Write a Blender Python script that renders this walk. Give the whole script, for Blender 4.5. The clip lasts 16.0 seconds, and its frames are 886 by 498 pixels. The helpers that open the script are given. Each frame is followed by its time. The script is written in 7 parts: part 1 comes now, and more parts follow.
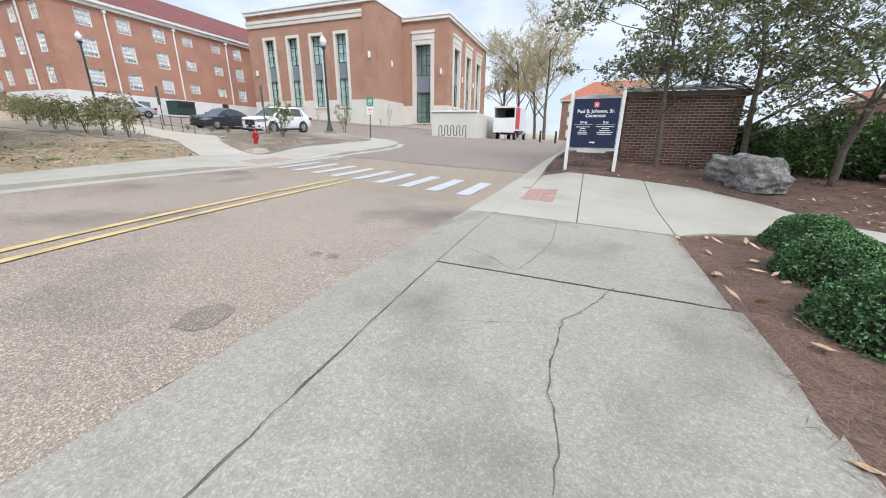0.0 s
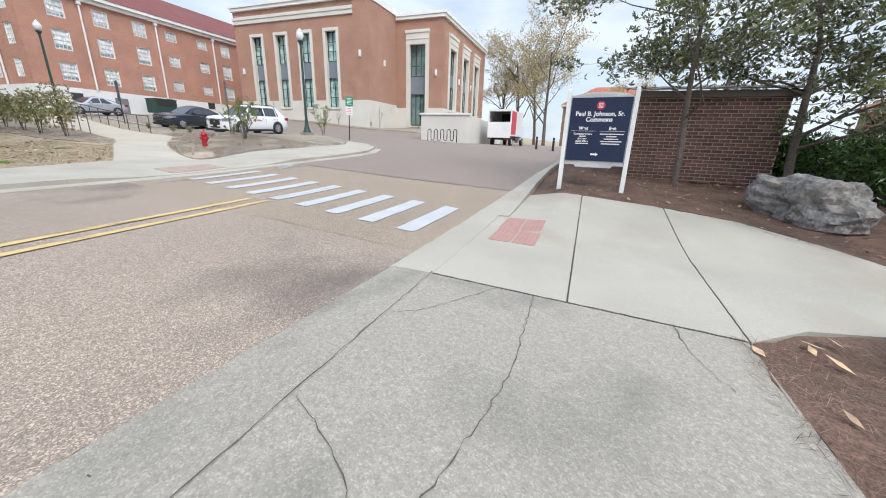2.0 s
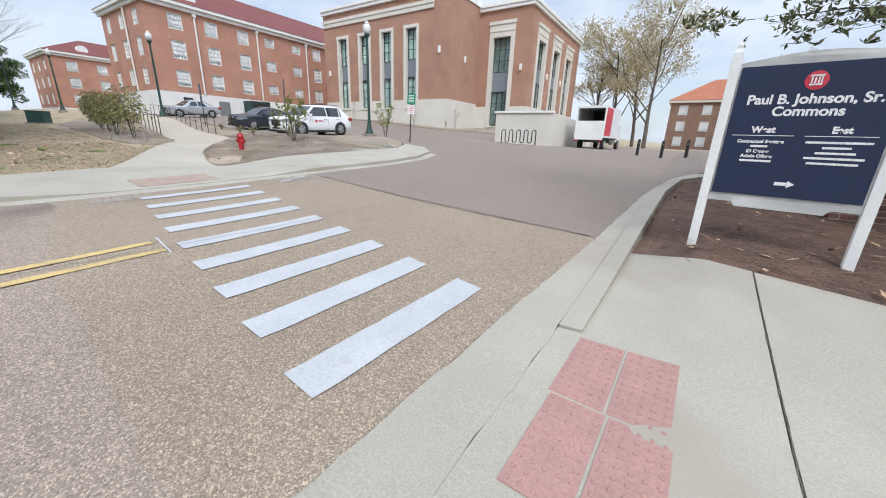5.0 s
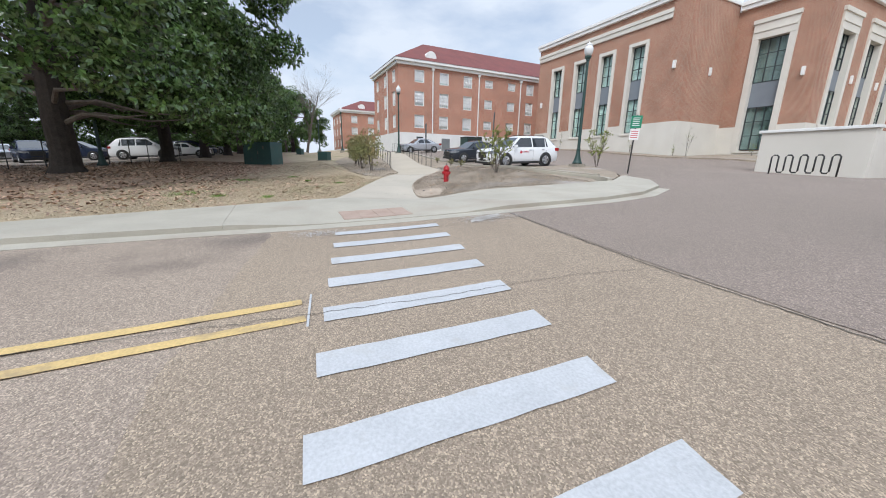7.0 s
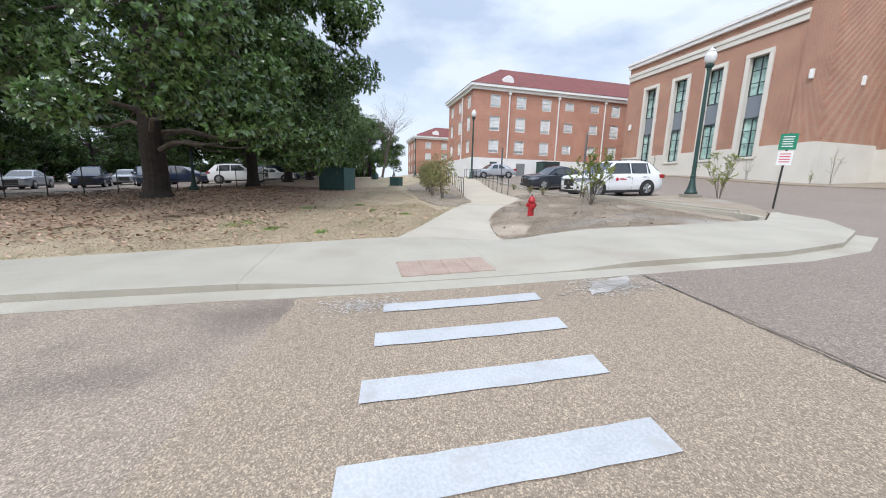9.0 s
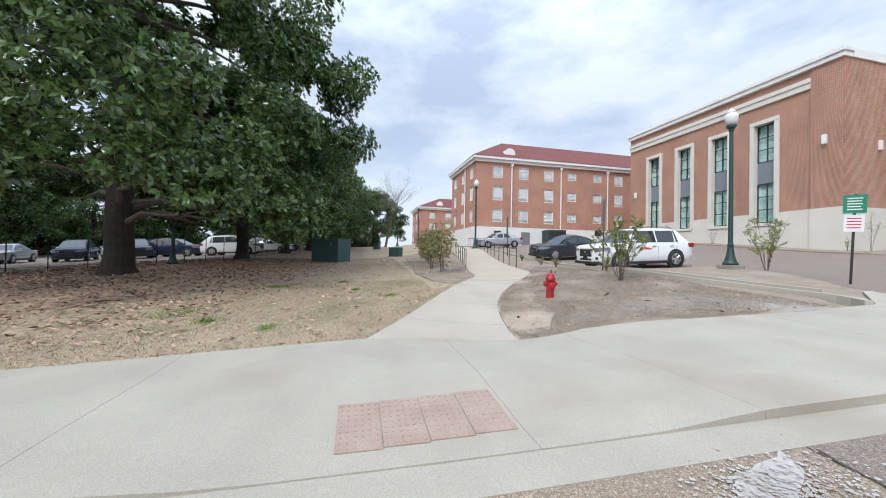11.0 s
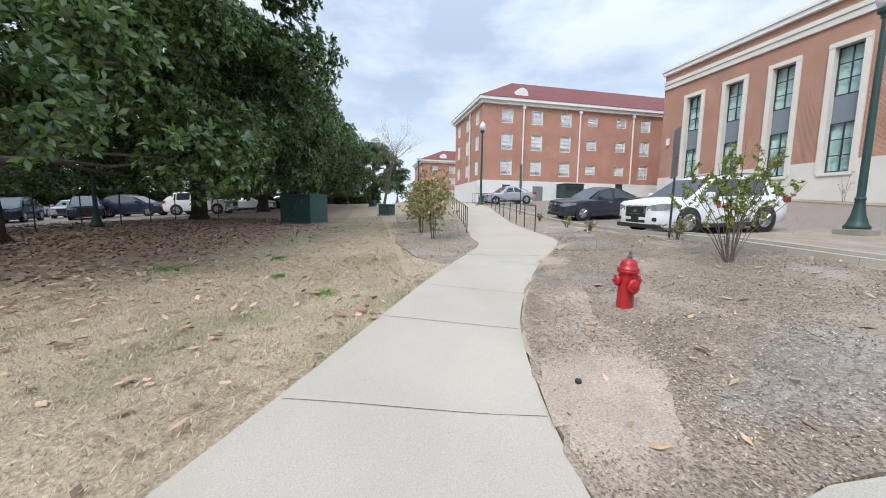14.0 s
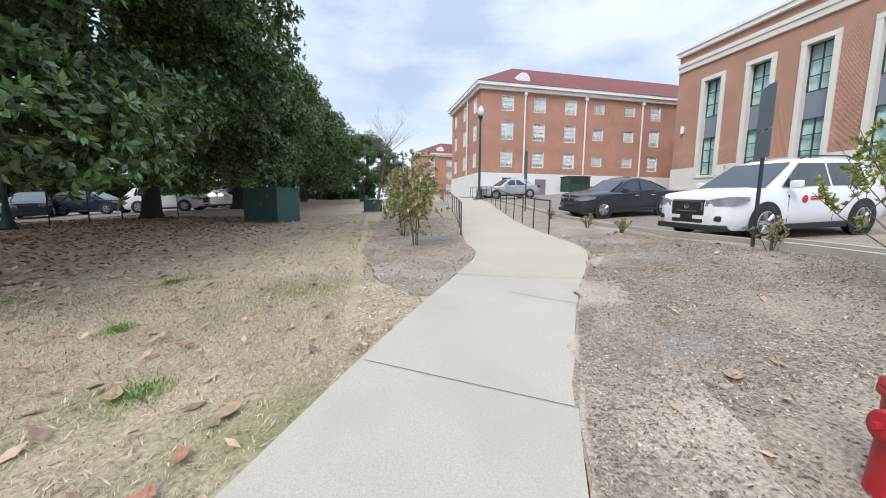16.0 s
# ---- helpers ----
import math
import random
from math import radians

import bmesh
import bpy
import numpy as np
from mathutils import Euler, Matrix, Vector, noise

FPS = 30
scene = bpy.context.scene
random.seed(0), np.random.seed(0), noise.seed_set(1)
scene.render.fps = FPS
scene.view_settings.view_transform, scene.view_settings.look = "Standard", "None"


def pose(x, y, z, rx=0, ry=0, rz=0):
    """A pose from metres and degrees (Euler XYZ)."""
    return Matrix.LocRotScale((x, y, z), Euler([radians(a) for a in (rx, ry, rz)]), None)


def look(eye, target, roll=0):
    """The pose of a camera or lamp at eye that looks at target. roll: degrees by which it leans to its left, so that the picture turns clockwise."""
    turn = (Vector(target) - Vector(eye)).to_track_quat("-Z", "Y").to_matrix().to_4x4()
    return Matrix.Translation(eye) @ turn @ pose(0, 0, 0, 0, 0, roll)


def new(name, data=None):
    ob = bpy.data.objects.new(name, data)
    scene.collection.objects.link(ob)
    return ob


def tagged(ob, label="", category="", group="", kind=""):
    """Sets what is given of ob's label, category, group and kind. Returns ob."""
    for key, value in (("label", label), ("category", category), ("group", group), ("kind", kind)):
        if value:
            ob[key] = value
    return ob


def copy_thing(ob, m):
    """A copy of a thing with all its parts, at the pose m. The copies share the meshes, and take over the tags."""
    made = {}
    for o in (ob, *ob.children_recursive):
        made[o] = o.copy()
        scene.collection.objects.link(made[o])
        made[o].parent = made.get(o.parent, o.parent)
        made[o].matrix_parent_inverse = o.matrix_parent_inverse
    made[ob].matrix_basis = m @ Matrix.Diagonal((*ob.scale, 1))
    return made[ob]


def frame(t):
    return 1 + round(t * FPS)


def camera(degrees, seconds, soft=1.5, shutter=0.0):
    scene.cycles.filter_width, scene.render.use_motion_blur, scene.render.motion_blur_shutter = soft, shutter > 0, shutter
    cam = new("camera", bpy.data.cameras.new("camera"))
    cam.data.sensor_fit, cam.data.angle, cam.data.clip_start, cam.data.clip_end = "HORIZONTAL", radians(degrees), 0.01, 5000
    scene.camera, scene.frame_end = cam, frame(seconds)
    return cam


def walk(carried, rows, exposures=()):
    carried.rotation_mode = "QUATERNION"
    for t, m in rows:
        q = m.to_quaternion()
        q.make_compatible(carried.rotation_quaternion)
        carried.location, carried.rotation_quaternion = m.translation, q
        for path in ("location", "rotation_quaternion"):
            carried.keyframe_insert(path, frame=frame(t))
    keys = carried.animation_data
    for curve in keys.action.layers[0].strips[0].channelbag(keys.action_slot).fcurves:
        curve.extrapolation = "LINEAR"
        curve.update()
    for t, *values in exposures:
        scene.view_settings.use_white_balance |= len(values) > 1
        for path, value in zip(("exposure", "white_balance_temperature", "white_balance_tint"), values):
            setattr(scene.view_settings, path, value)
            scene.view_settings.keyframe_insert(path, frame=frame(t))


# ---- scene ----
cam = camera(102.5, 16.0, 1.0)
PATH = [
    (0, (0.225, 0.055, 1.892), (-0.436, 1.845, 1.293), 0.8),
    (0.5, (0.203, 0.744, 1.901), (-0.447, 2.536, 1.297), 1.9),
    (1, (0.173, 1.409, 1.885), (-0.495, 3.196, 1.286), 1.3),
    (1.5, (0.203, 2.034, 1.959), (-0.45, 3.823, 1.35), 1.8),
    (2, (0.252, 2.752, 1.996), (-0.41, 4.548, 1.414), 1.8),
    (2.5, (0.305, 3.441, 2.049), (-0.351, 5.238, 1.465), 1.9),
    (3, (0.213, 4.119, 2.102), (-0.456, 5.915, 1.53), 1.9),
    (3.2, (0.185, 4.3, 2.104), (-0.475, 6.096, 1.521), 2.0),
    (5.3, (-0.523, 6.618, 2.156), (-1.656, 8.154, 1.561), 1.4),
    (5.5, (-0.619, 6.789, 2.146), (-1.807, 8.284, 1.549), 0.9),
    (6, (-1.026, 7.175, 2.193), (-2.372, 8.532, 1.603), 1.4),
    (6.5, (-1.523, 7.385, 2.197), (-3.121, 8.484, 1.709), 1.4),
    (7, (-2.045, 7.621, 2.177), (-3.795, 8.467, 1.706), 1.1),
    (7.5, (-2.625, 7.777, 2.195), (-4.46, 8.423, 1.73), 1.2),
    (8, (-3.252, 7.955, 2.225), (-5.119, 8.506, 1.766), 0.4),
    (8.5, (-3.791, 8.145, 2.283), (-5.67, 8.69, 1.869), 1.6),
    (9, (-4.361, 8.209, 2.344), (-6.264, 8.713, 1.992), 1.6),
    (9.5, (-4.916, 8.423, 2.42), (-6.848, 8.906, 2.238), 1.5),
    (10, (-5.417, 8.581, 2.434), (-7.356, 9.071, 2.405), 1.1),
    (10.2, (-5.64, 8.681, 2.451), (-7.579, 9.17, 2.458), 1.3),
    (12.3, (-8.449, 9.679, 2.556), (-10.393, 10.147, 2.588), 1.0),
    (12.5, (-8.749, 9.799, 2.533), (-10.7, 10.236, 2.478), 0.9),
    (13, (-9.501, 10.143, 2.587), (-11.448, 10.591, 2.485), 0.7),
    (13.5, (-10.233, 10.344, 2.582), (-12.177, 10.782, 2.414), 1.0),
    (14, (-10.888, 10.596, 2.639), (-12.826, 11.037, 2.42), 0.8),
    (14.5, (-11.646, 10.75, 2.708), (-13.586, 11.179, 2.478), 0.8),
    (15, (-12.278, 10.989, 2.71), (-14.212, 11.436, 2.468), 0.9),
    (15.5, (-13.075, 11.212, 2.71), (-15.014, 11.654, 2.506), 0.8),
    (16, (-13.698, 11.576, 2.687), (-15.632, 12.023, 2.44), 0.5),
]
walk(cam, [(t, look(eye, target, roll)) for t, eye, target, roll in PATH], exposures=[(0, 0.49, 6280, 9), (3, 0.48, 6280, 9), (5.5, 0.29, 6280, 9), (6.5, 0.19, 6280, 9), (7.5, 0.43, 6260, 9), (9, 0.44, 6240, 9), (10, 0.37, 6230, 9), (12.5, 0.36, 6200, 9), (16, 0.44, 6200, 9)])

# ---- world and sun: bright overcast sky with thin cloud ----
world = bpy.data.worlds.new("world")
scene.world = world
world.use_nodes = True
wn, wl = world.node_tree.nodes, world.node_tree.links
wn.clear()
sky = wn.new("ShaderNodeTexSky")
sky.sky_type, sky.sun_disc = "NISHITA", False
sky.sun_elevation, sky.sun_rotation = radians(48), radians(136)
sky.air_density, sky.dust_density = 1.0, 2.0
sky_gain = wn.new("ShaderNodeVectorMath")
sky_gain.operation = "SCALE"
sky_gain.inputs["Scale"].default_value = 0.125
wl.new(sky.outputs[0], sky_gain.inputs[0])
wtc, wmap, wnoise, wramp, wmix, wbg, wout = (wn.new(n) for n in ("ShaderNodeTexCoord", "ShaderNodeMapping", "ShaderNodeTexNoise", "ShaderNodeValToRGB", "ShaderNodeMix", "ShaderNodeBackground", "ShaderNodeOutputWorld"))
wmap.inputs["Scale"].default_value = (1.0, 1.0, 2.6)
wnoise.inputs["Scale"].default_value, wnoise.inputs["Detail"].default_value, wnoise.inputs["Roughness"].default_value = 2.6, 7, 0.55
wramp.color_ramp.elements[0].position, wramp.color_ramp.elements[1].position = 0.38, 0.58
wramp.color_ramp.elements[0].color, wramp.color_ramp.elements[1].color = (0.5, 0.5, 0.5, 1), (1, 1, 1, 1)
wmix.data_type = "RGBA"
wmix.inputs[7].default_value = (0.64, 0.695, 0.785, 1)
wl.new(wtc.outputs["Generated"], wmap.inputs[0])
wl.new(wmap.outputs[0], wnoise.inputs["Vector"])
wl.new(wnoise.outputs[0], wramp.inputs[0])
wl.new(wramp.outputs[0], wmix.inputs[0])
wl.new(sky_gain.outputs[0], wmix.inputs[6])
# an overcast sky is brighter overhead than at the horizon
wsep, wrise, wlift = wn.new("ShaderNodeSeparateXYZ"), wn.new("ShaderNodeMapRange"), wn.new("ShaderNodeVectorMath")
wrise.interpolation_type = "SMOOTHSTEP"
for k, v in (("From Min", 0.3), ("From Max", 1.0), ("To Min", 1.0), ("To Max", 2.0)):
    wrise.inputs[k].default_value = v
wlift.operation = "SCALE"
wl.new(wtc.outputs["Generated"], wsep.inputs[0])
wl.new(wsep.outputs[2], wrise.inputs[0])
wl.new(wmix.outputs[2], wlift.inputs[0])
wl.new(wrise.outputs[0], wlift.inputs["Scale"])
wl.new(wlift.outputs[0], wbg.inputs[0])
wbg.inputs[1].default_value = 1.0
wl.new(wbg.outputs[0], wout.inputs[0])
sun = new("sun", bpy.data.lights.new("sun", "SUN"))
sun.data.energy, sun.data.angle, sun.data.color = 1.7, radians(24), (1.0, 0.98, 0.95)
sun.matrix_world = look((28, -30, 60), (-10, 10, 0))


# ---- materials ----
def mat(name, c1, c2, scale=3.0, rough=0.8, bump=0.0, fine=60.0, speck=0.25, metal=0.0, island=0.0, stain=None, spec=0.5, thin=0.0):
    """A surface with broad and fine variation. stain: (colour, scale, amount)."""
    m = bpy.data.materials.new(name)
    m.use_nodes = True
    n, l = m.node_tree.nodes, m.node_tree.links
    b = n["Principled BSDF"]
    tc = n.new("ShaderNodeTexCoord")
    def nz(sc, det=4):
        t = n.new("ShaderNodeTexNoise")
        t.inputs["Scale"].default_value, t.inputs["Detail"].default_value = sc, det
        l.new(tc.outputs["Object"], t.inputs["Vector"])
        return t
    def mixc(fac, a, bb, mode="MIX"):
        x = n.new("ShaderNodeMix")
        x.data_type, x.blend_type = "RGBA", mode
        for k, v in ((0, fac), (6, a), (7, bb)):
            if hasattr(v, "is_linked"):
                l.new(v, x.inputs[k])
            else:
                x.inputs[k].default_value = (*v, 1) if isinstance(v, tuple) else v
        return x.outputs[2]
    def ramp(src, p0, p1):
        r = n.new("ShaderNodeMapRange")
        r.inputs["From Min"].default_value, r.inputs["From Max"].default_value = p0, p1
        l.new(src, r.inputs[0])
        return r.outputs[0]
    col = mixc(ramp(nz(scale).outputs[0], 0.3, 0.7), tuple(c1), tuple(c2))
    f = nz(fine, 3)
    if speck:
        g = n.new("ShaderNodeMapRange")
        for k, v in (("From Min", 0.3), ("From Max", 0.7), ("To Min", 1 - speck), ("To Max", 1 + speck)):
            g.inputs[k].default_value = v
        l.new(f.outputs[0], g.inputs[0])
        col = mixc(1.0, col, g.outputs[0], "MULTIPLY")
    if stain:
        col = mixc(ramp(nz(stain[1], 6).outputs[0], 0.62 - stain[2] * 0.2, 0.75), col, tuple(stain[0]))
    if island:
        geo, hs = n.new("ShaderNodeNewGeometry"), n.new("ShaderNodeHueSaturation")
        r1 = n.new("ShaderNodeMapRange")
        r1.inputs["To Min"].default_value, r1.inputs["To Max"].default_value = 1 - island, 1 + island
        l.new(geo.outputs["Random Per Island"], r1.inputs[0])
        l.new(r1.outputs[0], hs.inputs["Value"])
        l.new(col, hs.inputs["Color"])
        col = hs.outputs[0]
    l.new(col, b.inputs["Base Color"])
    b.inputs["Roughness"].default_value, b.inputs["Metallic"].default_value = rough, metal
    b.inputs["Specular IOR Level"].default_value = spec
    if thin:
        tr, ms = n.new("ShaderNodeBsdfTranslucent"), n.new("ShaderNodeMixShader")
        ms.inputs[0].default_value = thin
        l.new(col, tr.inputs[0])
        l.new(b.outputs[0], ms.inputs[1])
        l.new(tr.outputs[0], ms.inputs[2])
        l.new(ms.outputs[0], n["Material Output"].inputs[0])
    if bump:
        bp = n.new("ShaderNodeBump")
        bp.inputs["Strength"].default_value, bp.inputs["Distance"].default_value = bump, 0.01
        l.new(f.outputs[0], bp.inputs["Height"])
        l.new(bp.outputs[0], b.inputs["Normal"])
    return m


def pebble(name, c1, c2, c3, size, rough=0.9, stain=None, contrast=0.85):
    """Aggregate set in a matrix: small stones in three colours with dark gaps, and broad stains."""
    m = mat(name, c1, c2, 0.35, rough, 0, 30, 0.12, stain=stain)
    n, l = m.node_tree.nodes, m.node_tree.links
    b = n["Principled BSDF"]
    tc = n.new("ShaderNodeTexCoord")
    v = n.new("ShaderNodeTexVoronoi")
    v.inputs["Scale"].default_value = 1 / size
    l.new(tc.outputs["Object"], v.inputs["Vector"])
    sep = n.new("ShaderNodeSeparateColor")
    l.new(v.outputs["Color"], sep.inputs[0])
    r = n.new("ShaderNodeValToRGB")
    e = r.color_ramp.elements
    e[0].position, e[0].color = 0.0, (0.50, 0.48, 0.46, 1)
    e[1].position, e[1].color = 1.0, (1.75, 1.70, 1.60, 1)
    k = e.new(0.75)
    k.color = (1.02, 1.0, 0.98, 1)
    l.new(sep.outputs[0], r.inputs[0])
    x = n.new("ShaderNodeMix")
    x.data_type, x.blend_type = "RGBA", "MULTIPLY"
    x.inputs[0].default_value = contrast
    l.new(b.inputs["Base Color"].links[0].from_socket, x.inputs[6])
    l.new(r.outputs[0], x.inputs[7])
    l.new(x.outputs[2], b.inputs["Base Color"])
    bp = n.new("ShaderNodeBump")
    bp.inputs["Strength"].default_value, bp.inputs["Distance"].default_value = 0.5, size * 0.5
    bp.invert = True
    l.new(v.outputs["Distance"], bp.inputs["Height"])
    l.new(bp.outputs[0], b.inputs["Normal"])
    return m


def brick_mat(name, c1, c2, mortar, axis):
    """Brickwork of 0.22 x 0.075 m on a wall that runs along x or y."""
    m = bpy.data.materials.new(name)
    m.use_nodes = True
    n, l = m.node_tree.nodes, m.node_tree.links
    b = n["Principled BSDF"]
    tc, sp, cb, br, nz, mx = (n.new(k) for k in ("ShaderNodeTexCoord", "ShaderNodeSeparateXYZ", "ShaderNodeCombineXYZ", "ShaderNodeTexBrick", "ShaderNodeTexNoise", "ShaderNodeMix"))
    l.new(tc.outputs["Object"], sp.inputs[0])
    l.new(sp.outputs["X" if axis == "x" else "Y"], cb.inputs[0])
    l.new(sp.outputs["Z"], cb.inputs[1])
    l.new(cb.outputs[0], br.inputs["Vector"])
    for k, v in (("Color1", (*c1, 1)), ("Color2", (*c2, 1)), ("Mortar", (*mortar, 1)), ("Scale", 1.0), ("Mortar Size", 0.010), ("Brick Width", 0.22), ("Row Height", 0.075)):
        br.inputs[k].default_value = v
    nz.inputs["Scale"].default_value, nz.inputs["Detail"].default_value = 0.6, 6
    l.new(tc.outputs["Object"], nz.inputs["Vector"])
    mr = n.new("ShaderNodeMapRange")
    for k, v in (("From Min", 0.3), ("From Max", 0.7), ("To Min", 0.86), ("To Max", 1.12)):
        mr.inputs[k].default_value = v
    l.new(nz.outputs[0], mr.inputs[0])
    mx.data_type, mx.blend_type = "RGBA", "MULTIPLY"
    mx.inputs[0].default_value = 1
    l.new(br.outputs[0], mx.inputs[6])
    l.new(mr.outputs[0], mx.inputs[7])
    l.new(mx.outputs[2], b.inputs["Base Color"])
    b.inputs["Roughness"].default_value = 0.88
    bp = n.new("ShaderNodeBump")
    bp.inputs["Strength"].default_value, bp.inputs["Distance"].default_value, bp.invert = 0.4, 0.006, True
    l.new(br.outputs["Fac"], bp.inputs["Height"])
    l.new(bp.outputs[0], b.inputs["Normal"])
    return m


def glass_mat(name, tint, rough=0.02):
    m = bpy.data.materials.new(name)
    m.use_nodes = True
    b = m.node_tree.nodes["Principled BSDF"]
    for k, v in (("Base Color", (*tint, 1)), ("Roughness", rough), ("Transmission Weight", 1.0), ("IOR", 1.45)):
        b.inputs[k].default_value = v
    return m


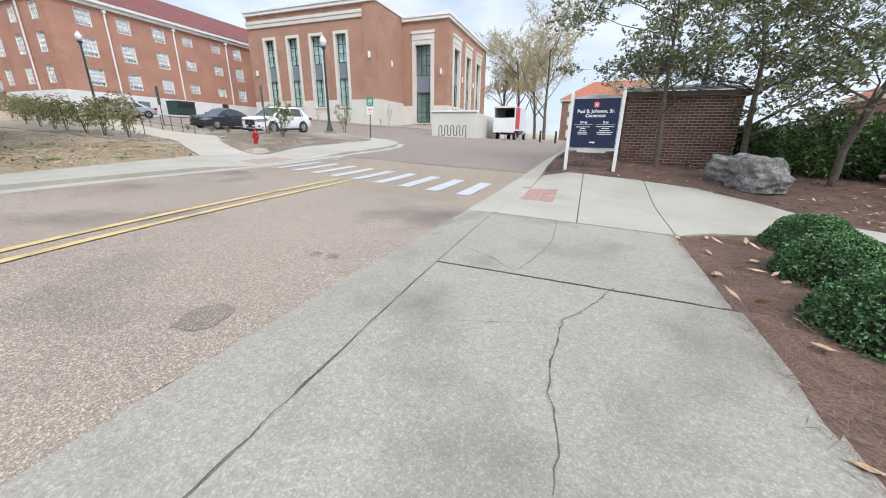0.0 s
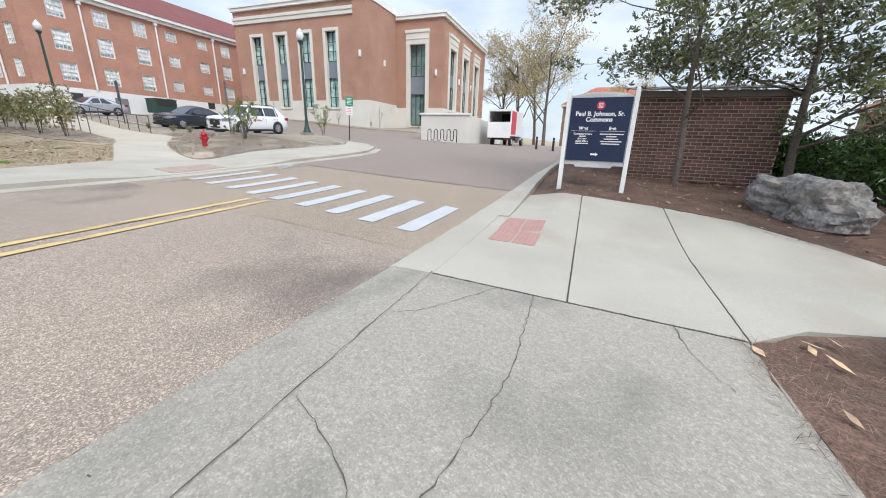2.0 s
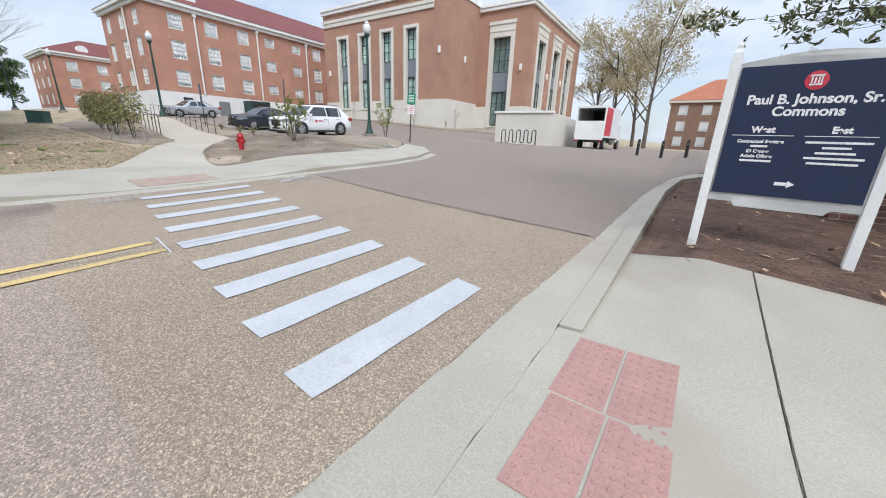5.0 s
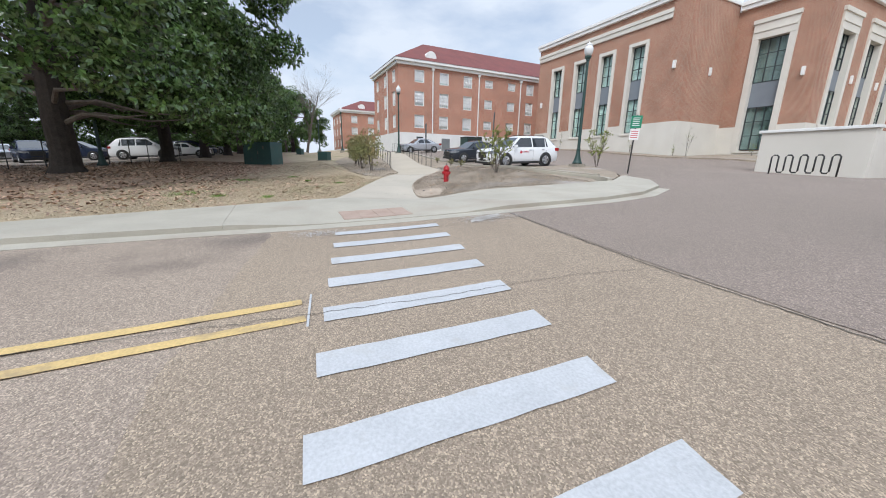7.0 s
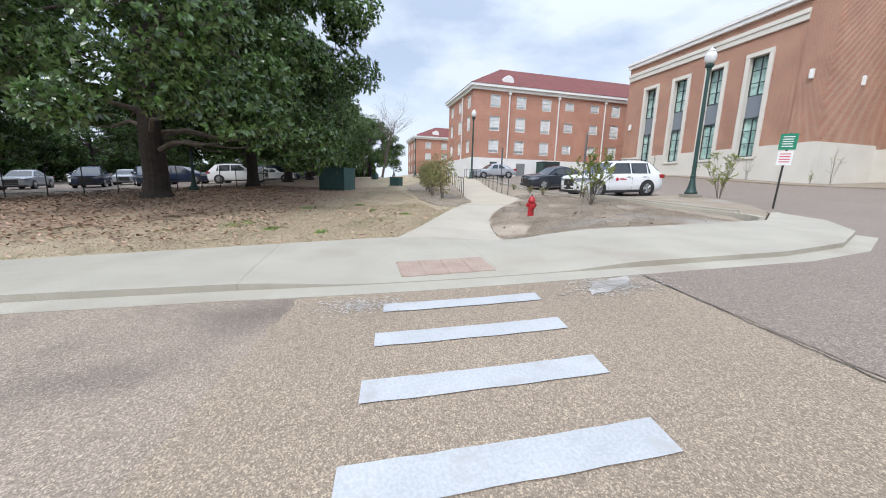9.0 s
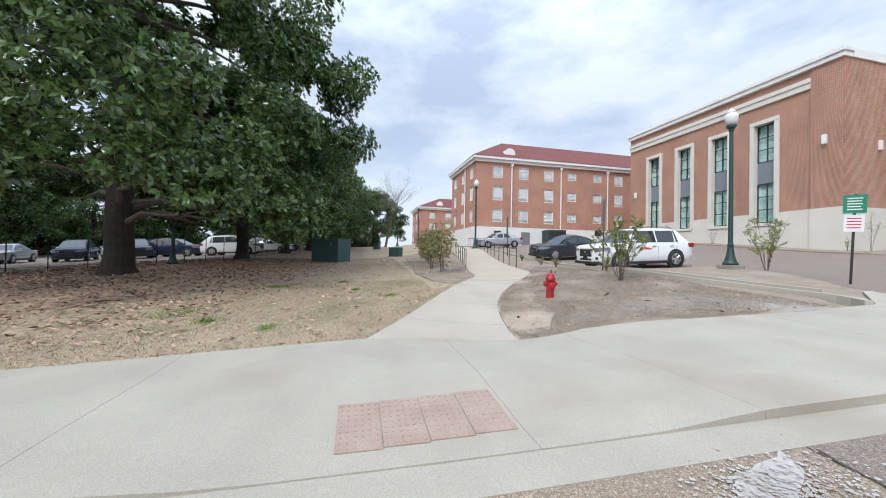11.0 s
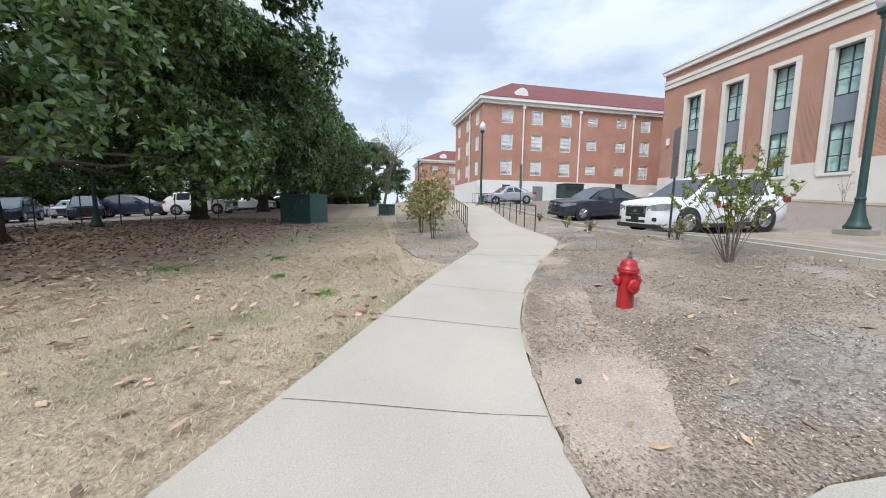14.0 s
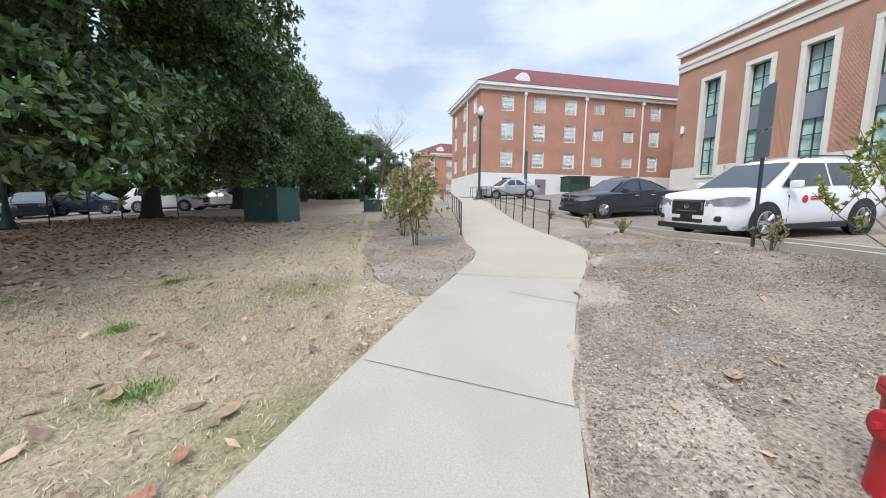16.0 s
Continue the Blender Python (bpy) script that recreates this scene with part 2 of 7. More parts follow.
M = {
    "asphalt": pebble("weathered_asphalt", (0.35, 0.288, 0.232), (0.30, 0.245, 0.20), (0.4, 0.36, 0.3), 0.008, stain=((0.17, 0.14, 0.12), 0.5, 0.3)),
    "asphalt_new": pebble("darker_asphalt", (0.27, 0.22, 0.19), (0.235, 0.195, 0.165), (0.3, 0.28, 0.25), 0.009),
    "oil": pebble("oil_stained_asphalt", (0.27, 0.222, 0.18), (0.21, 0.172, 0.14), (0.3, 0.28, 0.25), 0.008),
    "chip": pebble("exposed_chip_asphalt", (0.345, 0.28, 0.215), (0.29, 0.235, 0.18), (0.42, 0.37, 0.3), 0.0085),
    "lot": pebble("parking_lot", (0.30, 0.25, 0.21), (0.25, 0.21, 0.18), (0.3, 0.3, 0.3), 0.02),
    "old_concrete": pebble("old_concrete", (0.35, 0.322, 0.27), (0.285, 0.262, 0.22), (0.4, 0.4, 0.4), 0.009, stain=((0.20, 0.188, 0.158), 1.1, 0.5), contrast=0.34),
    "concrete": mat("pale_concrete", (0.42, 0.389, 0.325), (0.355, 0.328, 0.273), 0.9, 0.88, 0.3, 85, 0.13, stain=((0.34, 0.295, 0.24), 0.6, 0.35)),
    "path": mat("smooth_path_concrete", (0.47, 0.42, 0.348), (0.41, 0.37, 0.308), 0.7, 0.85, 0.2, 95, 0.11, stain=((0.38, 0.34, 0.275), 0.6, 0.3)),
    "joint": mat("joint_dirt", (0.06, 0.055, 0.045), (0.13, 0.115, 0.095), 6, 0.95),
    "white_paint": mat("road_white", (0.48, 0.488, 0.50), (0.42, 0.428, 0.44), 2.5, 0.75, 0.3, 50, 0.10, stain=((0.40, 0.39, 0.38), 4, 0.12)),
    "yellow_paint": mat("road_yellow", (0.60, 0.43, 0.18), (0.50, 0.36, 0.16), 3, 0.8, 0.3, 50, 0.15, stain=((0.30, 0.23, 0.15), 3, 0.4)),
    "tactile": mat("red_tactile", (0.42, 0.235, 0.205), (0.34, 0.20, 0.175), 4, 0.85, 0.2, 60, 0.12),
    "tactile_old": mat("worn_tactile", (0.33, 0.24, 0.195), (0.39, 0.30, 0.245), 4, 0.9, 0.2, 60, 0.12),
    "grass": mat("dormant_lawn", (0.43, 0.345, 0.235), (0.33, 0.265, 0.178), 1.3, 0.95, 0.6, 35, 0.35, stain=((0.17, 0.185, 0.07), 0.55, 0.35)),
    "blade": mat("dry_grass_blades", (0.46, 0.37, 0.26), (0.36, 0.295, 0.20), 0.6, 0.9, 0, 30, 0.2, island=0.45),
    "green_blade": mat("green_grass_blades", (0.16, 0.30, 0.04), (0.13, 0.22, 0.05), 2, 0.85, island=0.4),
    "litter_soil": mat("shaded_leaf_litter_soil", (0.42, 0.31, 0.225), (0.31, 0.225, 0.165), 2.0, 0.95, 0.6, 25, 0.4),
    "leaf_litter": mat("fallen_leaves", (0.46, 0.31, 0.22), (0.29, 0.19, 0.135), 0.8, 0.75, 0, 20, 0.2, island=0.6),
    "red_leaf": mat("reddish_dry_leaves", (0.46, 0.22, 0.14), (0.36, 0.17, 0.11), 3, 0.7, 0, 20, 0.2, island=0.3),
    "pale_leaf": mat("pale_dry_leaves", (0.50, 0.33, 0.20), (0.40, 0.27, 0.17), 3, 0.7, 0, 20, 0.2, island=0.4),
    "mulch": mat("weathered_mulch", (0.335, 0.272, 0.205), (0.24, 0.195, 0.147), 1.6, 0.95, 0.8, 45, 0.4, stain=((0.36, 0.335, 0.315), 0.45, 0.3)),
    "chips": mat("wood_chips", (0.44, 0.37, 0.285), (0.28, 0.225, 0.17), 1.5, 0.9, 0, 30, 0.3, island=0.6),
    "straw": mat("pine_straw_bed", (0.17, 0.10, 0.07), (0.095, 0.06, 0.045), 2.2, 0.95, 0.8, 50, 0.45),
    "needle": mat("pine_needles", (0.235, 0.142, 0.096), (0.12, 0.076, 0.055), 2, 0.8, 0, 30, 0.2, island=0.6),
    "soil_pale": mat("whitish_residue", (0.50, 0.475, 0.45), (0.42, 0.39, 0.36), 4, 0.9, 0, 40, 0.15, stain=((0.33, 0.28, 0.235), 5, 0.5)),
    "soil": mat("sandy_soil", (0.45, 0.37, 0.29), (0.34, 0.275, 0.215), 1.5, 0.95, 0.6, 60, 0.28, stain=((0.28, 0.22, 0.17), 2.5, 0.4)),
    "hall_brick_x": brick_mat("hall_brick_front", (0.37, 0.15, 0.094), (0.27, 0.112, 0.072), (0.52, 0.42, 0.32), "x"),
    "hall_brick_y": brick_mat("hall_brick_side", (0.37, 0.15, 0.094), (0.27, 0.112, 0.072), (0.52, 0.42, 0.32), "y"),
    "dorm_brick_x": brick_mat("orange_brick_end", (0.48, 0.205, 0.132), (0.375, 0.158, 0.106), (0.46, 0.34, 0.27), "x"),
    "dorm_brick_y": brick_mat("orange_brick_front", (0.48, 0.205, 0.132), (0.375, 0.158, 0.106), (0.46, 0.34, 0.27), "y"),
    "brown_brick_x": brick_mat("brown_brick", (0.20, 0.09, 0.06), (0.14, 0.065, 0.045), (0.33, 0.27, 0.22), "x"),
    "limestone": mat("limestone", (0.66, 0.63, 0.57), (0.60, 0.57, 0.515), 0.5, 0.85, 0.1, 40, 0.05),
    "white_trim": mat("white_painted_trim", (0.80, 0.80, 0.78), (0.72, 0.72, 0.71), 1.0, 0.6, 0, 20, 0.04),
    "white_wall": mat("white_rendered_wall", (0.78, 0.78, 0.78), (0.70, 0.70, 0.70), 0.8, 0.7, 0, 20, 0.05),
    "red_roof": mat("red_roof_tiles", (0.19, 0.05, 0.043), (0.145, 0.04, 0.036), 0.7, 0.75, 0.2, 8, 0.15),
    "tile_roof": mat("orange_tile_roof", (0.42, 0.15, 0.08), (0.32, 0.11, 0.065), 1.2, 0.8, 0.3, 8, 0.25),
    "spandrel": mat("grey_spandrel", (0.20, 0.225, 0.255), (0.18, 0.205, 0.235), 1, 0.45, 0, 20, 0.03),
    "win_frame": mat("dark_window_frame", (0.035, 0.045, 0.05), (0.03, 0.04, 0.045), 2, 0.4),
    "blind": mat("window_blind", (0.82, 0.83, 0.85), (0.72, 0.73, 0.76), 1.2, 0.7, 0, 12, 0.12),
    # tone of a flat board, with the dimness of a room put into the colour
    "dim_room_tone": mat("dim_room_tone", (0.16, 0.20, 0.20), (0.27, 0.32, 0.31), 0.7, 0.9),
    "dark_room": mat("blind_behind_glass", (0.46, 0.56, 0.55), (0.60, 0.69, 0.67), 0.7, 0.9),
    "glass": glass_mat("window_glass", (0.80, 0.92, 0.90)),
    "clear_glass": glass_mat("clear_glass", (0.97, 0.98, 0.98)),
    "car_glass": mat("tinted_glass", (0.03, 0.036, 0.042), (0.035, 0.042, 0.05), 1, 0.03, spec=1.0),
    "tyre": mat("tyre_rubber", (0.018, 0.018, 0.018), (0.03, 0.03, 0.03), 8, 0.85),
    "alloy": mat("alloy_rim", (0.55, 0.56, 0.58), (0.48, 0.48, 0.5), 4, 0.3, metal=0.9),
    "black_trim": mat("black_plastic", (0.02, 0.02, 0.022), (0.03, 0.03, 0.03), 6, 0.5),
    "chrome": mat("chrome", (0.72, 0.73, 0.75), (0.66, 0.67, 0.7), 3, 0.15, metal=1.0),
    "lens": mat("headlight_lens", (0.30, 0.32, 0.35), (0.20, 0.21, 0.23), 5, 0.1),
    "tail": mat("tail_light", (0.35, 0.02, 0.02), (0.28, 0.015, 0.015), 5, 0.15),
    "amber": mat("amber_lens", (0.6, 0.22, 0.03), (0.5, 0.18, 0.03), 5, 0.2),
    "white_car": mat("white_car_paint", (0.80, 0.81, 0.82), (0.76, 0.77, 0.79), 1, 0.22, 0, 30, 0.01),
    "dark_car": mat("slate_car_paint", (0.030, 0.036, 0.048), (0.036, 0.042, 0.055), 1, 0.2, 0, 30, 0.02),
    "silver_car": mat("silver_car_paint", (0.50, 0.52, 0.56), (0.46, 0.48, 0.52), 1, 0.25, 0, 30, 0.02, metal=0.4),
    "navy_car": mat("navy_car_paint", (0.02, 0.03, 0.06), (0.025, 0.035, 0.07), 1, 0.25),
    "green_metal": mat("dark_green_metal", (0.018, 0.05, 0.045), (0.024, 0.06, 0.052), 2, 0.5, 0.1, 30, 0.08),
    "box_green": mat("green_cabinet_paint", (0.045, 0.105, 0.098), (0.036, 0.088, 0.084), 1.5, 0.55, 0.1, 25, 0.08, stain=((0.07, 0.11, 0.10), 3, 0.2)),
    "hydrant_red": mat("hydrant_red", (0.42, 0.018, 0.025), (0.34, 0.015, 0.02), 3, 0.38, 0.15, 30, 0.08),
    "steel": mat("dull_steel", (0.16, 0.15, 0.14), (0.22, 0.20, 0.18), 6, 0.55, metal=0.7),
    "black_metal": mat("black_railing_paint", (0.018, 0.018, 0.018), (0.03, 0.028, 0.026), 4, 0.5),
    "navy": mat("navy_sign_panel", (0.006, 0.014, 0.050), (0.007, 0.017, 0.058), 0.8, 0.45, 0, 20, 0.03),
    "crimson": mat("crimson_crest", (0.55, 0.035, 0.06), (0.5, 0.03, 0.055), 3, 0.5),
    "sign_green": mat("green_sign_face", (0.01, 0.23, 0.13), (0.012, 0.21, 0.12), 2, 0.45),
    "sign_white": mat("white_sign_face", (0.78, 0.77, 0.77), (0.73, 0.72, 0.72), 2, 0.5),
    "sign_back": mat("grey_sign_back", (0.13, 0.16, 0.18), (0.11, 0.14, 0.16), 2, 0.4, metal=0.3),
    "lamp_glass": mat("frosted_lamp_globe", (0.75, 0.76, 0.77), (0.68, 0.69, 0.70), 3, 0.35),
    "bark": mat("grey_bark", (0.15, 0.125, 0.105), (0.09, 0.075, 0.062), 6, 0.95, 0.8, 30, 0.35),
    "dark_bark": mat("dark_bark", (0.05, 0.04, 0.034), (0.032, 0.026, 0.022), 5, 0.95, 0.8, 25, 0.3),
    "magnolia": mat("magnolia_leaves", (0.125, 0.215, 0.058), (0.06, 0.115, 0.03), 0.35, 0.26, 0, 10, 0.2, island=0.75, spec=0.9, thin=0.2),
    "magnolia_r": mat("olive_leaves", (0.17, 0.19, 0.085), (0.11, 0.128, 0.055), 0.6, 0.35, 0, 10, 0.2, island=0.6, thin=0.25),
    "boxwood": mat("clipped_shrub_leaves", (0.105, 0.205, 0.07), (0.065, 0.145, 0.048), 3, 0.5, 0, 20, 0.2, island=0.6),
    "shrub": mat("young_shrub_leaves", (0.30, 0.335, 0.07), (0.20, 0.25, 0.06), 2, 0.5, 0, 20, 0.2, island=0.5, thin=0.3),
    "bark_chip": mat("dark_bark_chips", (0.15, 0.115, 0.095), (0.22, 0.18, 0.155), 1.5, 0.9, 0, 30, 0.3, island=0.5),
    "path_tan": mat("tan_path_concrete", (0.46, 0.40, 0.315), (0.42, 0.365, 0.29), 0.7, 0.85, 0.12, 140, 0.06, stain=((0.42, 0.36, 0.28), 0.6, 0.2)),
    "sapling": mat("young_magnolia_leaves", (0.24, 0.27, 0.10), (0.33, 0.25, 0.12), 1.2, 0.45, 0, 20, 0.2, island=0.5),
    "spring": mat("spring_buds", (0.52, 0.44, 0.25), (0.42, 0.36, 0.21), 0.5, 0.8, 0, 20, 0.2, island=0.4),
    "rock": mat("lichened_boulder", (0.30, 0.285, 0.27), (0.13, 0.125, 0.12), 2.6, 0.9, 1.0, 16, 0.4, stain=((0.50, 0.45, 0.38), 2.2, 0.5)),
    "metal_roof": mat("pale_metal_roof", (0.50, 0.45, 0.40), (0.42, 0.38, 0.34), 1, 0.5, metal=0.3),
    "fascia": mat("brown_fascia", (0.10, 0.075, 0.055), (0.08, 0.06, 0.045), 2, 0.6),
    "mortar": mat("mortar_wall", (0.46, 0.41, 0.36), (0.38, 0.34, 0.30), 2, 0.95),
    "brick": None,
    "door_grey": mat("grey_door", (0.20, 0.21, 0.22), (0.17, 0.18, 0.19), 2, 0.6),
}
def brick_piece_mat():
    m = mat("dark_brown_brick", (0.16, 0.080, 0.058), (0.10, 0.052, 0.04), 9, 0.9, 0.4, 60, 0.2)
    n, l = m.node_tree.nodes, m.node_tree.links
    b = n["Principled BSDF"]
    oi, hs, mr = n.new("ShaderNodeObjectInfo"), n.new("ShaderNodeHueSaturation"), n.new("ShaderNodeMapRange")
    mr.inputs["To Min"].default_value, mr.inputs["To Max"].default_value = 0.65, 1.35
    l.new(oi.outputs["Random"], mr.inputs[0])
    l.new(mr.outputs[0], hs.inputs["Value"])
    l.new(b.inputs["Base Color"].links[0].from_socket, hs.inputs["Color"])
    l.new(hs.outputs[0], b.inputs["Base Color"])
    return m
M["brick"] = brick_piece_mat()
M["brick_rest"] = mat("dark_brown_brick_joined", (0.16, 0.080, 0.058), (0.10, 0.052, 0.04), 9, 0.9, 0.4, 60, 0.2, island=0.35)


# ---- building blocks ----
def mesh_ob(name, bm, material, parent=None, smooth=False):
    me = bpy.data.meshes.new(name)
    bm.to_mesh(me)
    bm.free()
    if smooth:
        me.polygons.foreach_set("use_smooth", [True] * len(me.polygons))
    me.materials.append(material)
    ob = new(name, me)
    if parent:
        ob.parent = parent
    return ob


def part(name, bm, material, parent, label="", smooth=False):
    ob = mesh_ob(name, bm, material, parent, smooth)
    return tagged(ob, label) if label else ob


def thing(name, m, label, category, group=""):
    ob = new(name)
    ob.matrix_basis = m
    return tagged(ob, label, category, group)


def structure(name, bm, material, label, category=""):
    return tagged(mesh_ob(name, bm, material), label, category or name.replace("_", " "), kind="structure")


def box(bm, x0, y0, z0, x1, y1, z1, bevel=0.0):
    r = bmesh.ops.create_cube(bm, size=1, matrix=Matrix.LocRotScale(((x0 + x1) / 2, (y0 + y1) / 2, (z0 + z1) / 2), None, (abs(x1 - x0), abs(y1 - y0), abs(z1 - z0))))
    if bevel:
        es = list({e for v in r["verts"] for e in v.link_edges})
        bmesh.ops.bevel(bm, geom=es, offset=bevel, segments=2, affect="EDGES", profile=0.6)
    return bm


def boxes(*specs, bevel=0.0):
    bm = bmesh.new()
    for s in specs:
        box(bm, *s, bevel=bevel)
    return bm


def tube(bm, pts, radii, n=8):
    """A tapered tube along pts, with closed ends."""
    pts = [Vector(p) for p in pts]
    if not hasattr(radii, "__len__"):
        radii = [radii] * len(pts)
    rings = []
    for i, p in enumerate(pts):
        d = (pts[min(i + 1, len(pts) - 1)] - pts[max(i - 1, 0)]).normalized()
        a = d.cross(Vector((0, 0, 1)) if abs(d.z) < 0.9 else Vector((1, 0, 0))).normalized()
        b = d.cross(a)
        rings.append([bm.verts.new(p + radii[i] * (math.cos(k * 2 * math.pi / n) * a + math.sin(k * 2 * math.pi / n) * b)) for k in range(n)])
    for r0, r1 in zip(rings, rings[1:]):
        for k in range(n):
            bm.faces.new((r0[k], r0[(k + 1) % n], r1[(k + 1) % n], r1[k]))
    bm.faces.new(rings[0][::-1])
    bm.faces.new(rings[-1])
    return bm


def lathe(bm, profile, n=20, at=(0, 0, 0), m=None):
    """A turned shape from (radius, height) pairs, about z or about m's z."""
    m = m or Matrix.Translation(at)
    rings = [[bm.verts.new(m @ Vector((r * math.cos(k * 2 * math.pi / n), r * math.sin(k * 2 * math.pi / n), z))) for k in range(n)] for r, z in profile]
    for r0, r1 in zip(rings, rings[1:]):
        for k in range(n):
            bm.faces.new((r0[k], r0[(k + 1) % n], r1[(k + 1) % n], r1[k]))
    bm.faces.new(rings[0][::-1])
    bm.faces.new(rings[-1])
    return bm


def smoothstep(v, a, b):
    t = max(0.0, min(1.0, (v - a) / (b - a)))
    return t * t * (3 - 2 * t)


def land(x, y):
    """The height of the hillside: a tilted plane with gentle local swells."""
    cx, cy = max(-78.0, min(14.0, x)), max(-28.0, min(62.0, y))
    z = 0.2165 - 0.0352 * cx + 0.0493 * cy
    z += 0.22 * smoothstep(cy, 10.2, 1.5) * smoothstep(cx, -12.0, -9.5)
    z += 0.08 * max(0.0, min(4.0, cy - 8.2)) * smoothstep(cx, -1.0, 0.2)
    z -= 0.0493 * max(0.0, cy - 27) * smoothstep(cx, -19, -10)
    z += 0.30 * smoothstep(cy, 7.5, 1.0) * smoothstep(cx, -14, -22)
    z += 0.45 * smoothstep(cx, -22, -36) * smoothstep(cy, 15, 20)
    z -= 0.20 * math.exp(-((cx + 12.6) / 1.8) ** 2 - ((cy - 11.9) / 1.6) ** 2)
    z -= 0.14 * math.exp(-((cx + 20.6) / 2.2) ** 2 - ((cy - 14.3) / 1.5) ** 2)
    z += 0.18 * math.exp(-((cx + 17) / 3.5) ** 2 - ((cy - 18) / 2.8) ** 2)
    return z


def spline(pts, n=5):
    """A smooth open line through pts."""
    out = []
    P = [Vector((*p, 0)) for p in pts]
    for i in range(len(P) - 1):
        p0, p1, p2, p3 = P[max(i - 1, 0)], P[i], P[i + 1], P[min(i + 2, len(P) - 1)]
        for k in range(n):
            t = k / n
            q = 0.5 * (2 * p1 + (p2 - p0) * t + (2 * p0 - 5 * p1 + 4 * p2 - p3) * t * t + (3 * p1 - p0 - 3 * p2 + p3) * t ** 3)
            out.append((q.x, q.y))
    return out + [tuple(pts[-1])]


def patch(outline, lift=0.0, step=1.0, thick=0.12, rough_edge=0.0, height=land):
    """A sheet over the land within an outline, cut to a grid so that it follows the slope, with a skirt."""
    rnd = random.Random(len(outline))
    if rough_edge:
        dense = []
        for (x0, y0), (x1, y1) in zip(outline, outline[1:] + outline[:1]):
            k = max(1, int(math.hypot(x1 - x0, y1 - y0) / 0.15))
            dense += [(x0 + (x1 - x0) * i / k + rnd.uniform(-1, 1) * rough_edge, y0 + (y1 - y0) * i / k + rnd.uniform(-1, 1) * rough_edge) for i in range(k)]
        outline = dense
    bm = bmesh.new()
    bm.faces.new([bm.verts.new((x, y, 0)) for x, y in outline])
    xs, ys = [p[0] for p in outline], [p[1] for p in outline]
    for axis, lo, hi in ((0, min(xs), max(xs)), (1, min(ys), max(ys))):
        v = math.floor(lo / step) * step + step
        while v < hi:
            co, no = [0, 0, 0], [0, 0, 0]
            co[axis], no[axis] = v, 1
            bmesh.ops.bisect_plane(bm, geom=bm.verts[:] + bm.edges[:] + bm.faces[:], plane_co=co, plane_no=no)
            v += step
    for v in bm.verts:
        v.co.z = height(v.co.x, v.co.y) + (lift(v.co.x, v.co.y) if callable(lift) else lift)
    bm.normal_update()
    if sum(f.normal.z for f in bm.faces) < 0:
        bmesh.ops.reverse_faces(bm, faces=bm.faces[:])
    if thick:
        rim = [e for e in bm.edges if e.is_boundary]
        low = bmesh.ops.extrude_edge_only(bm, edges=rim)["geom"]
        for v in low:
            if isinstance(v, bmesh.types.BMVert):
                v.co.z -= thick
    return bm


def strip(pts, width, lift, step=0.5, height=land):
    """A thin flat band along pts on the land."""
    bm = bmesh.new()
    dense = []
    for (x0, y0), (x1, y1) in zip(pts, pts[1:]):
        k = max(1, int(math.hypot(x1 - x0, y1 - y0) / step))
        dense += [(x0 + (x1 - x0) * i / k, y0 + (y1 - y0) * i / k) for i in range(k)]
    dense.append(pts[-1])
    row = []
    for i, (x, y) in enumerate(dense):
        xa, ya = dense[max(i - 1, 0)]
        xb, yb = dense[min(i + 1, len(dense) - 1)]
        d = Vector((xb - xa, yb - ya, 0)).normalized()
        nrm = Vector((-d.y, d.x, 0)) * (width(i / max(1, len(dense) - 1)) if callable(width) else width) / 2
        row.append([bm.verts.new((x + s * nrm.x, y + s * nrm.y, height(x + s * nrm.x, y + s * nrm.y) + lift)) for s in (1, -1)])
    for a, b in zip(row, row[1:]):
        bm.faces.new((a[0], a[1], b[1], b[0]))
    bm.normal_update()
    if bm.faces and sum(f.normal.z for f in bm.faces) < 0:
        bmesh.ops.reverse_faces(bm, faces=bm.faces[:])
    return bm


def cloud_mesh(name, verts, faces, material, parent=None):
    me = bpy.data.meshes.new(name)
    me.vertices.add(len(verts))
    me.vertices.foreach_set("co", np.asarray(verts, dtype=np.float32).ravel())
    k = faces.shape[1]
    me.loops.add(len(faces) * k)
    me.loops.foreach_set("vertex_index", faces.ravel().astype(np.int32))
    me.polygons.add(len(faces))
    me.polygons.foreach_set("loop_start", np.arange(0, len(faces) * k, k, dtype=np.int32))
    me.polygons.foreach_set("loop_total", np.full(len(faces), k, dtype=np.int32))
    me.update(calc_edges=True)
    me.validate()
    me.materials.append(material)
    ob = new(name, me)
    if parent:
        ob.parent = parent
    return ob


def leaf_mesh(name, centre, direction, length, width, material, parent=None, fold=0.25, seed=1, face=None):
    """Many leaves as folded quads, each from its stalk at centre along direction."""
    rng = np.random.default_rng(seed)
    c, d = np.asarray(centre, float), np.asarray(direction, float)
    d = d / np.maximum(np.linalg.norm(d, axis=1, keepdims=True), 1e-6)
    r = rng.normal(size=d.shape) if face is None else face + rng.normal(size=d.shape) * 0.35
    s = np.cross(r, d)
    s = s / np.maximum(np.linalg.norm(s, axis=1, keepdims=True), 1e-6)
    u = np.cross(d, s)
    L, W = np.asarray(length).reshape(-1, 1), np.asarray(width).reshape(-1, 1)
    mid = c + d * L * 0.55
    v = np.stack([c, mid + s * W / 2 + u * W * fold, c + d * L, mid - s * W / 2 + u * W * fold], 1).reshape(-1, 3)
    f = np.arange(len(c) * 4).reshape(-1, 4)
    return cloud_mesh(name, v, f, material, parent)


